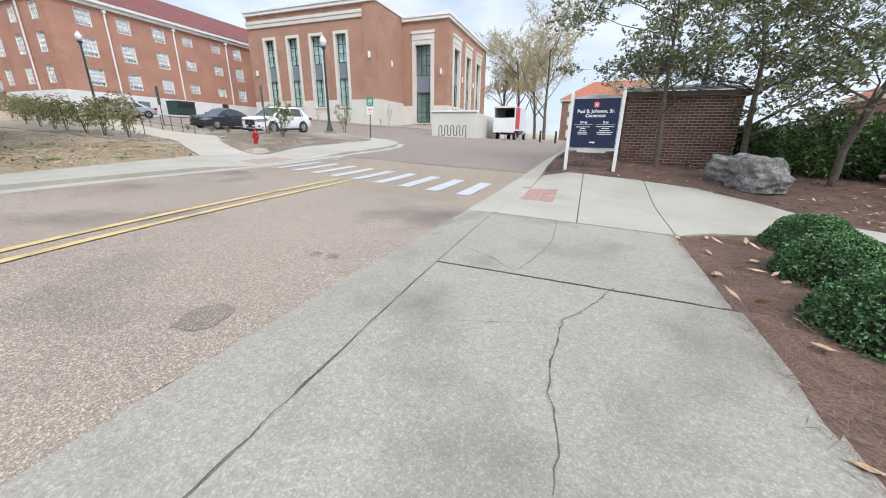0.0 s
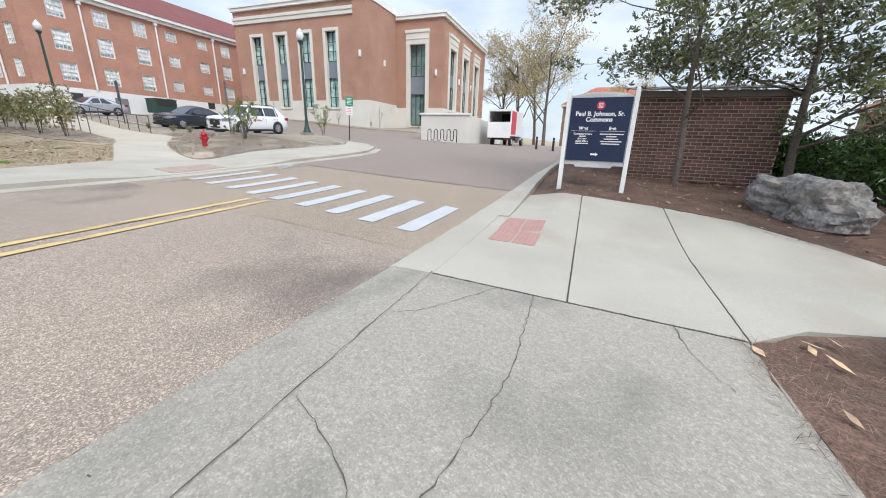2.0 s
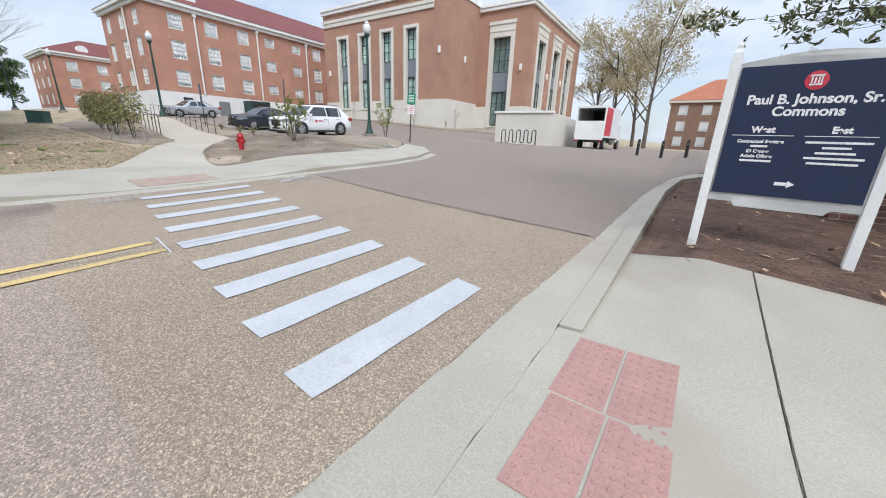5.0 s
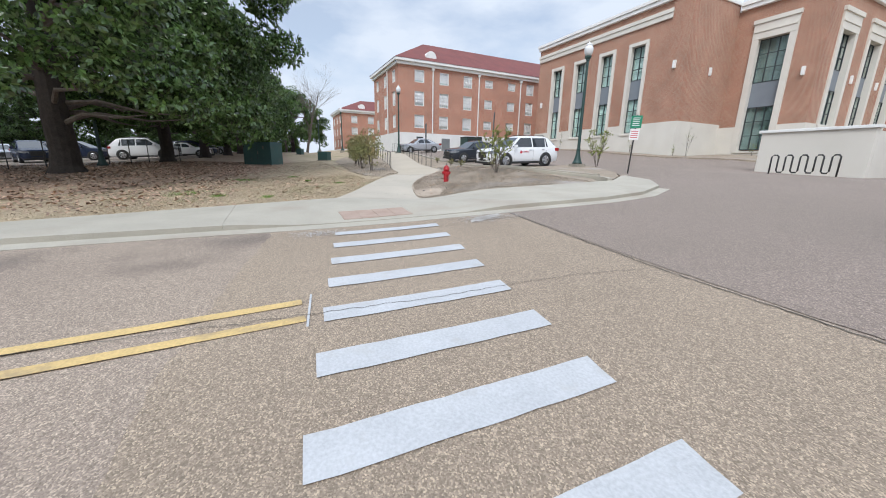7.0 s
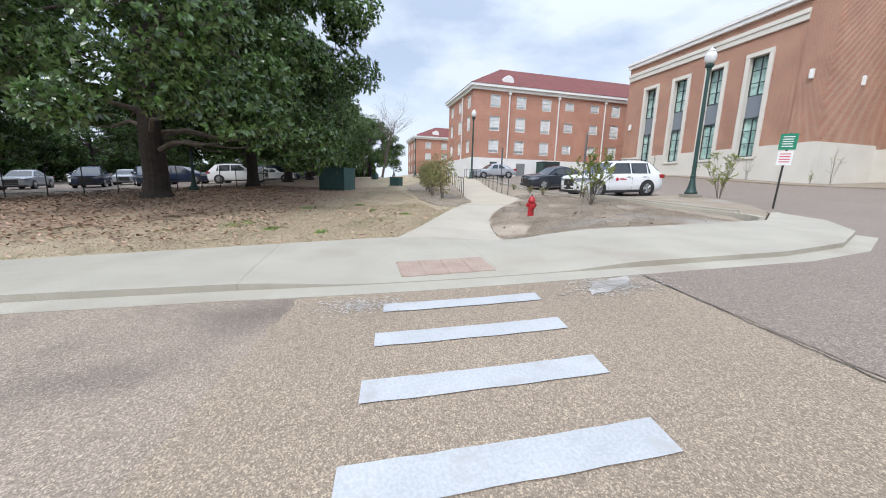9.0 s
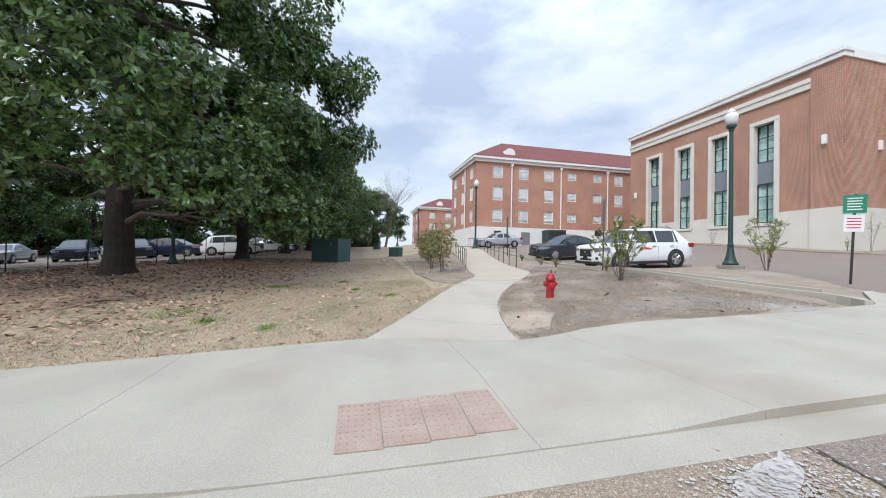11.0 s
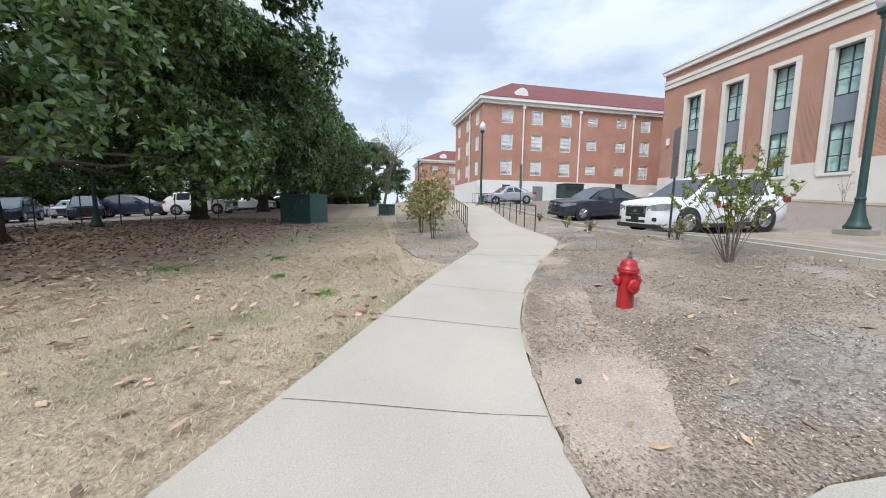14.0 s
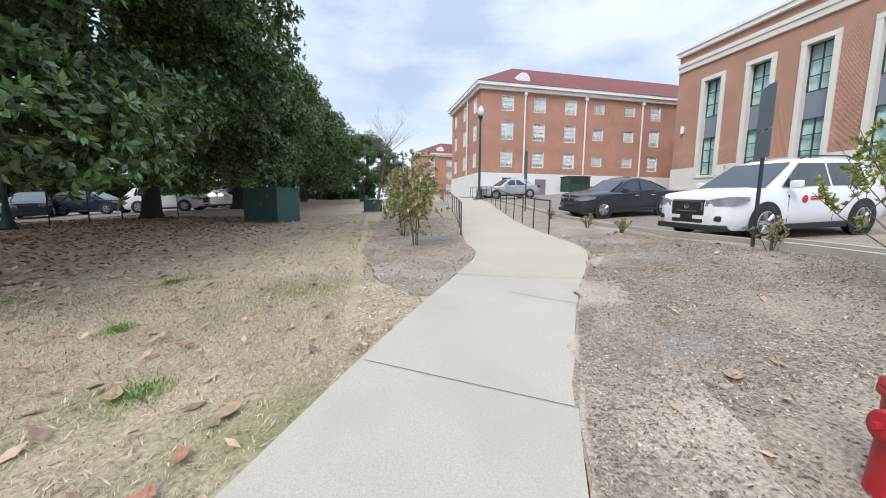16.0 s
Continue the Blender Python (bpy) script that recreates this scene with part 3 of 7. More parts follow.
# ---- ground ----
def ground_sheet():
    xs = [-3000, -1200, -500, -250, -150, -110] + [-90 + 2 * i for i in range(60)] + [32, 45, 70, 120, 250, 500, 1200, 3000]
    ys = [-3000, -1200, -500, -250, -120, -70] + [-45 + 2 * i for i in range(60)] + [78, 95, 120, 180, 300, 600, 1200, 3000]
    nx = len(xs)
    v = np.array([(x, y, land(x, y) - 0.16) for y in ys for x in xs])
    f = np.array([(j * nx + i, j * nx + i + 1, (j + 1) * nx + i + 1, (j + 1) * nx + i) for j in range(len(ys) - 1) for i in range(nx - 1)])
    ob = cloud_mesh("ground", v, f, M["grass"])
    return tagged(ob, "dormant tan grass hillside running to the horizon", "ground", kind="structure")


ground_sheet()
KERB_FAR = [(-9.35, -40), (-9.3, 0), (-9.25, 6.8), (-9.15, 9), (-8.95, 12.4), (-8.75, 15.6), (-8.95, 17.4), (-9.7, 19.2), (-11.0, 20.6), (-12.6, 21.2)]
WALK_BACK = [(-12.6, 21.0), (-11.5, 19.2), (-11.48, 17.05), (-11.72, 14.8), (-11.93, 13.9), (-12.1, 12.95), (-12.0, 11.7), (-12.25, 9.2), (-12.2, 5), (-12.2, 0), (-12.3, -40)]


def road_dip(x, y):
    return -0.015 * smoothstep(x, -7.6, -9.1) * smoothstep(y, 24, 19)


def ramp_low(y, y0, y1, soft):
    """1 in the dropped stretch y0..y1, 0 outside."""
    return smoothstep(y, y0 - soft, y0) * smoothstep(y, y1 + soft, y1)


def far_walk_lift(x, y):
    edge = smoothstep(x, -10.6, -9.4)
    return 0.085 - 0.075 * ramp_low(y, 8.4, 11.2, 1.6) * edge


road_outline = [(-1.6, -40), (-1.83, 0), (-1.55, 5), (-1.43, 9), (-1.25, 12), (-1.1, 15.5), (-0.9, 17.6), (0.2, 19.3), (2.2, 20.5), (6, 21.5), (6, 60), (-14, 60), (-14, 40.6), (-47, 40.6), (-47, 26), (-24, 26), (-14, 22.5)] + KERB_FAR[::-1]
structure("road", patch(road_outline, road_dip, 1.0, 0.1, 0.03), M["asphalt"], "weathered tan asphalt street with fine aggregate", "road")
chip_outline = [(-1.52, 6.6), (-1.42, 9), (-1.27, 11.7), (-4.7, 11.85), (-8.4, 12.3), (-8.9, 11.0), (-8.9, 7.6), (-5, 6.9)]
structure("road_chip_seal", patch(chip_outline, lambda x, y: road_dip(x, y) + 0.004, 0.7, 0, 0.03), M["chip"], "coarse tan chip-seal band beneath the crosswalk", "road")
upper_outline = [(-1.24, 11.75), (-1.09, 15.5), (-0.9, 17.6), (0.2, 19.3), (2.2, 20.5), (5.9, 21.5), (5.9, 59), (-13.9, 59), (-13.9, 40.5), (-46, 40.5), (-46, 26.5), (-24, 26.5), (-14, 22.6), (-11.2, 20.9), (-9.8, 19.4), (-9.05, 17.5), (-8.85, 15.6), (-8.6, 12.35), (-4.7, 11.9)]
structure("road_upper", patch(upper_outline, lambda x, y: road_dip(x, y) + 0.008, 1.0, 0, 0.015), M["asphalt_new"], "smoother darker asphalt uphill of the seam", "road")

# near side: gutter, pavement slabs, kerb
gutter = [(-1.6, -40), (-1.83, 0), (-1.55, 5), (-1.43, 9), (-1.25, 12), (-1.1, 15.5), (-0.9, 17.6), (0.2, 19.3), (2.2, 20.5), (2.35, 20.0), (0.45, 18.9), (-0.75, 17.3), (-0.96, 15.4), (-0.97, 12), (-1.0, 9), (-1.05, 5), (-1.07, 0), (-1.0, -40)]
def gutter_part(lo, hi):
    """The stretch of the gutter's outline between two distances along the street."""
    right = [p for p in gutter[:9]]
    left = [p for p in gutter[9:]][::-1]
    at_y = lambda side, y: (float(np.interp(y, [p[1] for p in side], [p[0] for p in side])), y)
    ys = [lo] + [v for v in (0, 5, 9, 12, 15.4, 17.4, 19.0) if lo < v < hi] + [hi]
    return [at_y(right, y) for y in ys] + [at_y(left, y) for y in ys[::-1]]


for lo, hi, key, label in ((-40, 5.945, "old_concrete", "worn concrete gutter along the street edge"), (5.955, 20.0, "concrete", "pale concrete gutter below the raised kerb")):
    structure("gutter", patch(gutter_part(lo, hi), 0.014, 0.6, 0.1, 0.012, lambda x, y: land(min(x, -1.6), y)), M[key], label, "gutter")


def near_lift(x, y):
    return 0.03


slab_rows = [-40, -8, -4.2, -0.6, 3.355, 5.95]
for y0, y1 in zip(slab_rows, slab_rows[1:]):
    x0 = -1.055 if y0 > -5 else -1.0
    structure("pavement_slab", patch([(x0, y0 + 0.008), (1.57, y0 + 0.04 + 0.008), (1.63, y1 + 0.04 - 0.008 if y1 < 4 else 5.836), (x0, y1 - 0.008)], near_lift, 0.6, 0.12), M["old_concrete"], "old cracked concrete pavement slab", "pavement")
new_slabs = [
    [(-1.045, 5.96), (0.29, 5.905), (0.36, 10.85), (-0.76, 11.2), (-0.82, 9.0), (-1.0, 8.98)],
    [(0.305, 5.905), (1.643, 5.85), (1.833, 10.58), (0.375, 10.84)],
    [(1.657, 5.85), (2.2, 6.3), (2.98, 6.55), (4.06, 6.2), (5.3, 5.3), (7.5, 3.6), (9, 5.2), (6.7, 6.9), (4.8, 8.0), (3.75, 9.4), (2.87, 10.22), (1.847, 10.57)],
]
for o in new_slabs:
    structure("pavement_slab", patch(o, near_lift, 0.5, 0.12), M["concrete"], "newer pale concrete pavement slab", "pavement")
structure("kerb", patch([(-1.0, 9.0), (-0.82, 9.0), (-0.74, 12), (-0.66, 15.4), (-0.42, 17.0), (0.7, 18.55), (2.5, 19.7), (2.35, 20.0), (0.45, 18.9), (-0.75, 17.3), (-0.96, 15.4), (-0.97, 12)], lambda x, y: 0.045, 0.5, 0.25, 0, lambda x, y: land(x + 0.35, y)), M["concrete"], "raised concrete kerb along the planting bed", "kerb")
structure("bed_upper", patch([(-0.86, 11.15), (0.37, 10.84), (1.8, 10.58), (2.87, 10.22), (3.75, 9.4), (4.8, 8.0), (6.7, 6.9), (14, 4), (14, 22), (3, 19.4), (0.76, 18.4), (-0.39, 16.9), (-0.65, 15.3), (-0.73, 12)], lambda x, y: 0.02 + 0.03 * math.sin(x * 2.1) * math.sin(y * 1.7), 0.5, 0.1, 0.03), M["straw"], "brown pine straw planting bed around the sign and trees", "planting bed")
structure("bed_lower", patch([(1.57, -20), (1.56, 0), (1.6, 5.8), (2.2, 6.27), (2.98, 6.5), (4.06, 6.15), (5.3, 5.2), (7.5, 3.5), (8, -20)], lambda x, y: 0.015 + 0.02 * math.sin(x * 2.6) * math.sin(y * 2.1), 0.5, 0.1, 0.03), M["straw"], "brown pine straw planting bed beside the pavement", "planting bed")

# far side: kerb pan, pavement, path, lawn, mulch
pan = [(x + 0.38, y) for x, y in KERB_FAR[:8]]
structure("kerb_pan", patch(pan + KERB_FAR[:8][::-1], lambda x, y: road_dip(x, y) + 0.012, 0.6, 0.05), M["concrete"], "pale concrete gutter pan below the far kerb", "gutter")
walk_cuts = [-40, -6, -1.5, 2.6, 6.8, 10.45, 12.5, 16.2, 18.8, 21.4]


def cut_between(line, y0, y1):
    """The part of a line (rising or falling in y) within y0..y1, with cut ends."""
    out = []
    for (xa, ya), (xb, yb) in zip(line, line[1:]):
        for k in range(12):
            t = k / 12
            y = ya + (yb - ya) * t
            if y0 < y < y1:
                out.append((xa + (xb - xa) * t, y))
    f = lambda y: np.interp(y, *zip(*sorted((q[1], q[0]) for q in line)))
    ends = ((f(y0), y0), (f(y1), y1))
    return [ends[0]] + sorted(out, key=lambda q: q[1]) + [ends[1]]


for y0, y1 in zip(walk_cuts, walk_cuts[1:]):
    a, b = cut_between(KERB_FAR, y0 + 0.0025, y1 - 0.0025), cut_between(WALK_BACK, y0 + 0.0025, y1 - 0.0025)
    structure("pavement_slab", patch(a + b[::-1], far_walk_lift, 0.5, 0.2), M["concrete"], "pale concrete pavement slab beside the far kerb", "pavement")
PATH_L = spline([(-12.25, 9.2), (-14.0, 10.15), (-15.6, 11.02), (-16.94, 11.76), (-18.13, 12.46), (-19.56, 13.25), (-20.8, 13.88), (-21.56, 14.16), (-22.73, 14.27), (-24.75, 14.75), (-27.76, 15.5), (-31.69, 16.32), (-36.5, 17.3), (-44, 18.6)])
PATH_R = spline([(-11.98, 11.7), (-13.35, 11.98), (-14.5, 12.33), (-15.56, 12.89), (-16.58, 13.53), (-17.94, 14.51), (-19.09, 15.41), (-19.88, 15.94), (-20.79, 16.26), (-22.34, 16.55), (-24.57, 16.94), (-27.48, 17.58), (-31.42, 18.49), (-36.2, 19.55), (-44, 20.9)])
structure("path", patch(PATH_L + PATH_R[::-1], 0.062, 0.5, 0.12), M["path"], "smooth pale concrete footpath curving uphill", "path")
structure("path_upper", patch([p for p in PATH_L if p[0] < -19.1] + [p for p in PATH_R if p[0] < -18.1][::-1], 0.067, 0.5, 0.05, 0.01), M["path_tan"], "tan concrete upper stretch of the footpath", "path")
lawn_outline = [(-12.25, -30), (-12.2, 5), (-12.22, 9.2)] + PATH_L[1:32] + [(-19.4, 12.9), (-22, 12.3), (-27, 12.6), (-35, 13.0), (-50, 13.5), (-95, 15), (-95, 4), (-45, 1.6), (-40, 0.6), (-35.5, -1.0), (-32.5, -4.5), (-30, -9), (-27.3, -30)]
structure("lawn", patch(lawn_outline, lambda x, y: 0.035 + 0.02 * math.sin(x * 1.3) * math.sin(y * 1.1), 1.0, 0.1, 0.02), M["grass"], "dormant tan lawn with a few green tufts", "lawn")
structure("leaf_bed", patch(spline([(-13, -20), (-15.5, -2), (-18, 3.5), (-21, 6.0), (-26, 7.4), (-32, 9.0), (-40, 9.5), (-60, 10), (-90, 11)], 3) + [(-90, 4), (-45, 1.7), (-40, 0.7), (-35.6, -0.9), (-32.6, -4.3), (-30.1, -8.8), (-27.6, -20)], lambda x, y: 0.05 + 0.02 * math.sin(x * 1.9) * math.sin(y * 1.6), 1.0, 0, 0.35), M["litter_soil"], "shaded bare soil with dead leaves under the magnolias", "soil")
mulch_l = PATH_L[20:66] + [(-44, 15.5), (-35, 12.8), (-27, 12.2), (-22, 11.6), (-19.2, 11.8), (-18.2, 12.2)]
structure("mulch_bed", patch(mulch_l, lambda x, y: 0.06 + 0.02 * math.sin(x * 2.3) * math.sin(y * 2.0), 0.6, 0.1, 0.03), M["mulch"], "grey-brown mulch bed along the handrail", "mulch bed")
mulch_r = [(-12.02, 11.72), (-12.12, 12.95), (-11.95, 13.9), (-11.74, 14.8), (-11.5, 17.05), (-11.5, 18.6), (-12.4, 19.1), (-16, 18.4), (-20, 18.82), (-24, 19.05), (-28, 19.25), (-34, 19.85), (-44, 21.15)] + PATH_R[1:][::-1]
structure("mulch_bed", patch(mulch_r, lambda x, y: 0.06 + 0.025 * math.sin(x * 2.1 + 1) * math.sin(y * 1.9), 0.6, 0.1, 0.03), M["mulch"], "grey-brown mulch island with the hydrant and shrubs", "mulch bed")
verge = [(x, y + 0.03) for x, y in PATH_R if -19.3 < x < -12.05]
verge_out = [(x + 0.1, y + 0.75 * smoothstep(x, -19.5, -14.5) * smoothstep(x, -11.9, -12.9) + 0.22 + 0.12 * math.sin(x * 3.1)) for x, y in verge]
structure("sandy_verge", patch(verge + verge_out[::-1], lambda x, y: 0.065 + 0.025 * math.sin(x * 2.1 + 1) * math.sin(y * 1.9), 0.3, 0, 0.09), M["soil"], "pale sandy soil worn bare along the path", "soil")
mulch_tip = [(-11.5, 19.1), (-12.4, 20.6), (-14, 22.3), (-17, 24.4), (-19.3, 25.0), (-19.0, 19.3), (-16, 18.95), (-12.6, 19.35)]
structure("mulch_bed", patch(mulch_tip, lambda x, y: 0.09, 0.6, 0.15, 0.02), M["mulch"], "grey mulch bed round the street lamp", "mulch bed")
for pts in ([(-11.5, 19.0), (-12.5, 19.2), (-16, 18.5), (-20, 18.92), (-24, 19.15), (-28, 19.35), (-34, 19.95), (-44, 21.25)], [(-12.75, 19.85), (-16, 19.2), (-19.2, 19.5)]):
    bm = bmesh.new()
    for (x0, y0), (x1, y1) in zip(spline(pts, 4), spline(pts, 4)[1:]):
        d = Vector((y0 - y1, x1 - x0, 0)).normalized() * 0.075
        v = []
        for x, y in ((x0, y0), (x1, y1)):
            for s in (1, -1):
                for h in (-0.1, 0.17):
                    v.append(bm.verts.new((x + s * d.x, y + s * d.y, land(x, y) + h)))
        for q in ((1, 3, 7, 5), (0, 1, 5, 4), (2, 6, 7, 3), (0, 2, 3, 1), (4, 5, 7, 6)):
            bm.faces.new([v[i] for i in q])
    bmesh.ops.recalc_face_normals(bm, faces=bm.faces[:])
    structure("kerb", bm, M["concrete"], "narrow concrete kerb edging the parking bay", "kerb")
structure("hall_bed", patch([(-46, 40.7), (-46, 42.5), (-23, 42.5), (-23, 48), (-13, 48), (-13, 40.8), (-20, 39.4)], 0.1, 1.5, 0.2, 0.03), M["mulch"], "mulch strip along the foot of the hall", "mulch bed")
structure("side_lot", patch([(-27.4, -30), (-30.1, -9), (-32.6, -4.6), (-35.6, -1.1), (-40, 0.5), (-45, 1.5), (-95, 3.9), (-95, -40), (-27.4, -40)], lambda x, y: 0.06, 2.0, 0.1), M["lot"], "pale asphalt car park beyond the magnolias", "car park")

# seams, cracks and joints
rnd = random.Random(4)


def wander(pts, amp, n=14):
    out = []
    for (x0, y0), (x1, y1) in zip(pts, pts[1:]):
        L = math.hypot(x1 - x0, y1 - y0)
        k = max(2, int(L * n / 2))
        for i in range(k):
            t = i / k
            out.append((x0 + (x1 - x0) * t + rnd.uniform(-amp, amp), y0 + (y1 - y0) * t + rnd.uniform(-amp, amp)))
    return out + [pts[-1]]


cracks = [
    ([(0.29, 1.23), (0.28, 1.58), (0.21, 1.8), (0.2, 2.11), (0.25, 2.64), (0.45, 2.97), (0.66, 3.44)], 0.02, 0.011),
    ([(-0.51, 2.3), (-0.12, 2.45), (0.24, 2.58)], 0.015, 0.004),
    ([(-1.02, 4.0), (-0.55, 3.73), (-0.26, 3.45)], 0.02, 0.008),
    ([(-0.26, 3.45), (-0.15, 3.8), (-0.01, 4.51), (0.01, 4.84), (0.01, 5.41), (-0.0, 5.91)], 0.02, 0.008),
    ([(-1.03, 5.04), (-0.84, 5.13), (-0.65, 5.41), (-0.33, 5.93)], 0.02, 0.006),
    ([(1.13, 5.9), (1.15, 5.5), (1.22, 5.29), (1.31, 5.08)], 0.02, 0.007),
    ([(-10.85, 9.2), (-10.82, 9.54), (-10.73, 10.6), (-10.68, 11.46), (-10.76, 12.62), (-10.1, 12.9)], 0.012, 0.007),
]
for pts, amp, w in cracks:
    structure("crack", strip(wander(pts, amp * 0.6, 36), lambda t, w=w: w * (0.25 + 0.9 * abs(math.sin(t * 37)) * abs(math.sin(t * 91 + 1))), 0.034 if pts[0][0] > -5 else 0.066, 0.2), M["joint"], "dark crack across the old concrete slab", "crack")
for x, y0, y1, w in ((-1.06, -8, 9.0, 0.006),):
    structure("joint", strip(wander([(x - 0.01, y0), (x, 3.4), (x + 0.005, 6.0)], 0.008, 24), lambda t, w=w: w * (0.5 + 0.9 * abs(math.sin(t * 67))), 0.036, 0.3), M["joint"], "dirt-filled joint between gutter and pavement", "joint")
for pts, w in (([(-1.05, 3.355), (1.6, 3.395)], 0.022), ([(-1.05, 5.952), (0.29, 5.899), (1.64, 5.843)], 0.014), ([(0.297, 5.9), (0.367, 10.84)], 0.007), ([(1.65, 5.85), (1.84, 10.58)], 0.008)):
    structure("joint", strip(wander(pts, 0.006, 30), lambda t, w=w: w * (0.5 + 0.6 * abs(math.sin(t * 53))), 0.036, 0.3), M["joint"], "dark joint between pavement slabs", "joint")
for y in (0.9, 3.3, 5.95, 9.05):
    structure("joint", strip([(-1.47, y), (-1.07, y)], 0.008, 0.02, 0.3), M["joint"], "fine joint across the gutter", "joint")
structure("seam", strip(wander([(-8.5, 12.35), (-6.5, 12.05), (-4.7, 11.82), (-3.0, 11.75), (-1.4, 11.75)], 0.015, 30), 0.018, 0.012), M["joint"], "dark tar seam across the street", "seam")
structure("crack", strip(wander([(-5.5, 4.2), (-5.36, 6.2), (-5.2, 7.95), (-5.1, 9.0), (-5.06, 9.9), (-4.95, 10.8), (-4.7, 11.7)], 0.02, 30), 0.007, 0.017), M["joint"], "thin meandering crack along the street", "crack")
for a, b in (((-13.61, 10.0), (-13.11, 11.9)), ((-15.2, 10.84), (-14.45, 12.28)), ((-16.52, 11.58), (-15.52, 12.84)), ((-17.9, 13.45), (-17.2, 13.95))):
    structure("joint", strip([a, b], 0.006, 0.068, 0.3), M["joint"], "fine joint across the footpath", "joint")
structure("joint", strip([(-12.22, 9.25), (-12.13, 10.4), (-12.0, 11.66)], 0.012, 0.076, 0.3), M["joint"], "joint between footpath and pavement", "joint")

# crosswalk bars and centre line
LEFT0, LEFT1, RIGHT0, RIGHT1 = Vector((-2.06, 7.365)), Vector((-8.22, 8.58)), Vector((-1.99, 9.29)), Vector((-8.13, 10.48))
for i in range(9):
    t = i / 8
    a, b = LEFT0.lerp(LEFT1, t), RIGHT0.lerp(RIGHT1, t)
    structure("crosswalk_bar", patch([(a.x - 0.16, a.y), (a.x + 0.16 - 0.07 * t, a.y - 0.03), (b.x + 0.16 - 0.07 * t, b.y - 0.05), (b.x - 0.16, b.y)], lambda x, y: road_dip(x, y) + 0.014, 0.5, 0, 0.006), M["white_paint"], "worn white painted crosswalk bar on the street", "road marking")
for off in (0.0, 0.37):
    structure("centre_line", strip(wander([(-4.9 + off, -40), (-5.18 + off, 0), (-5.52 + off, 7.8)], 0.004, 2), 0.12, 0.012), M["yellow_paint"], "worn yellow centre line painted on the street", "road marking")
structure("line_end", strip([(-4.98, 7.8), (-5.68, 7.9)], 0.02, 0.014), M["white_paint"], "thin white setting-out line by the centre line", "road marking")
for cx, cy, spread, count in ((-8.25, 11.65, 0.32, 1500), (-8.42, 8.3, 0.25, 600)):
    bm = bmesh.new()
    for k in range(count):
        x, y, r = cx + rnd.gauss(0, spread * 0.5), cy + rnd.gauss(0, spread), rnd.uniform(0.003, 0.013) * rnd.uniform(0.6, 1.6)
        q = [(x + r * rnd.uniform(0.5, 1.2) * math.cos(a * 0.57), y + r * rnd.uniform(0.5, 1.4) * math.sin(a * 0.57)) for a in range(11)]
        bm.faces.new([bm.verts.new((u, v, land(u, v) + road_dip(u, v) + 0.0135 + k * 0.00001)) for u, v in q])
    structure("paint_spill", bm, M["soil_pale"], "splash of whitish residue on the street", "paint spill")["kind"] = "stuff"
structure("residue_patch", patch([(-8.2, 11.18), (-7.95, 11.08), (-8.08, 11.4), (-8.22, 11.7), (-8.35, 12.05), (-8.56, 12.15), (-8.5, 11.8), (-8.42, 11.5)], lambda x, y: road_dip(x, y) + 0.0125, 0.2, 0, 0.05), M["soil_pale"], "pale splash of dried residue on the street", "paint spill")
for x, y, r in ((-2.24, 1.66, 0.17), (-2.37, 3.04, 0.07), (-2.16, 3.07, 0.075)):
    o = [(x + r * (1 + rnd.uniform(-0.06, 0.06)) * math.cos(a * 0.349), y + 1.2 * r * (1 + rnd.uniform(-0.06, 0.06)) * math.sin(a * 0.349)) for a in range(18)]
    structure("oil_stain", patch(o, lambda x, y: road_dip(x, y) + 0.004, 0.3, 0, 0.025), M["oil"], "dark oil stain on the street", "stain")


def tactile_pad(o, material, label, lift, cols, rows):
    pad = structure("tactile_pad", patch(o, lift, 0.3, 0.03), material, label, "tactile paving")
    bm = bmesh.new()
    p = [Vector((*q, 0)) for q in o]
    for i in range(cols):
        for j in range(rows):
            u, v = (i + 0.5) / cols, (j + 0.5) / rows
            q = p[0].lerp(p[1], u).lerp(p[3].lerp(p[2], u), v)
            lathe(bm, ((0.014, -0.002), (0.012, 0.004), (0.006, 0.0055)), 8, (q.x, q.y, land(q.x, q.y) + lift(q.x, q.y) if callable(lift) else land(q.x, q.y) + lift))
    part("dome", bm, material, pad)["kind"] = "stuff"


for x0, x1 in ((-0.83, -0.52), (-0.50, -0.19)):
    for y0, y1 in ((7.5, 8.2), (8.22, 8.92)):
        tactile_pad([(x0, y0), (x1, y0), (x1 + 0.02, y1), (x0 + 0.02, y1)], M["tactile"], "red tactile paving tile with raised domes", 0.037, 5, 10)
for k in range(4):
    y0 = 8.93 + k * 0.37
    tactile_pad([(-10.08, y0), (-9.38, y0), (-9.36, y0 + 0.36), (-10.06, y0 + 0.36)], M["tactile_old"], "worn brownish tactile paving tile at the dropped kerb", lambda x, y: far_walk_lift(x, y) + 0.012, 9, 6)


# ---- the brick hall ----
def wall_with_openings(u0, u1, z0, z1, holes, put):
    """Wall pieces round rectangular holes (ua, ub, za, zb); put(ua, ub, za, zb) makes one piece."""
    cuts = sorted(holes)
    u = u0
    for ua, ub, za, zb in cuts:
        if ua > u:
            put(u, ua, z0, z1)
        if za > z0:
            put(ua, ub, z0, za)
        if zb < z1:
            put(ua, ub, zb, z1)
        u = ub
    if u < u1:
        put(u, u1, z0, z1)


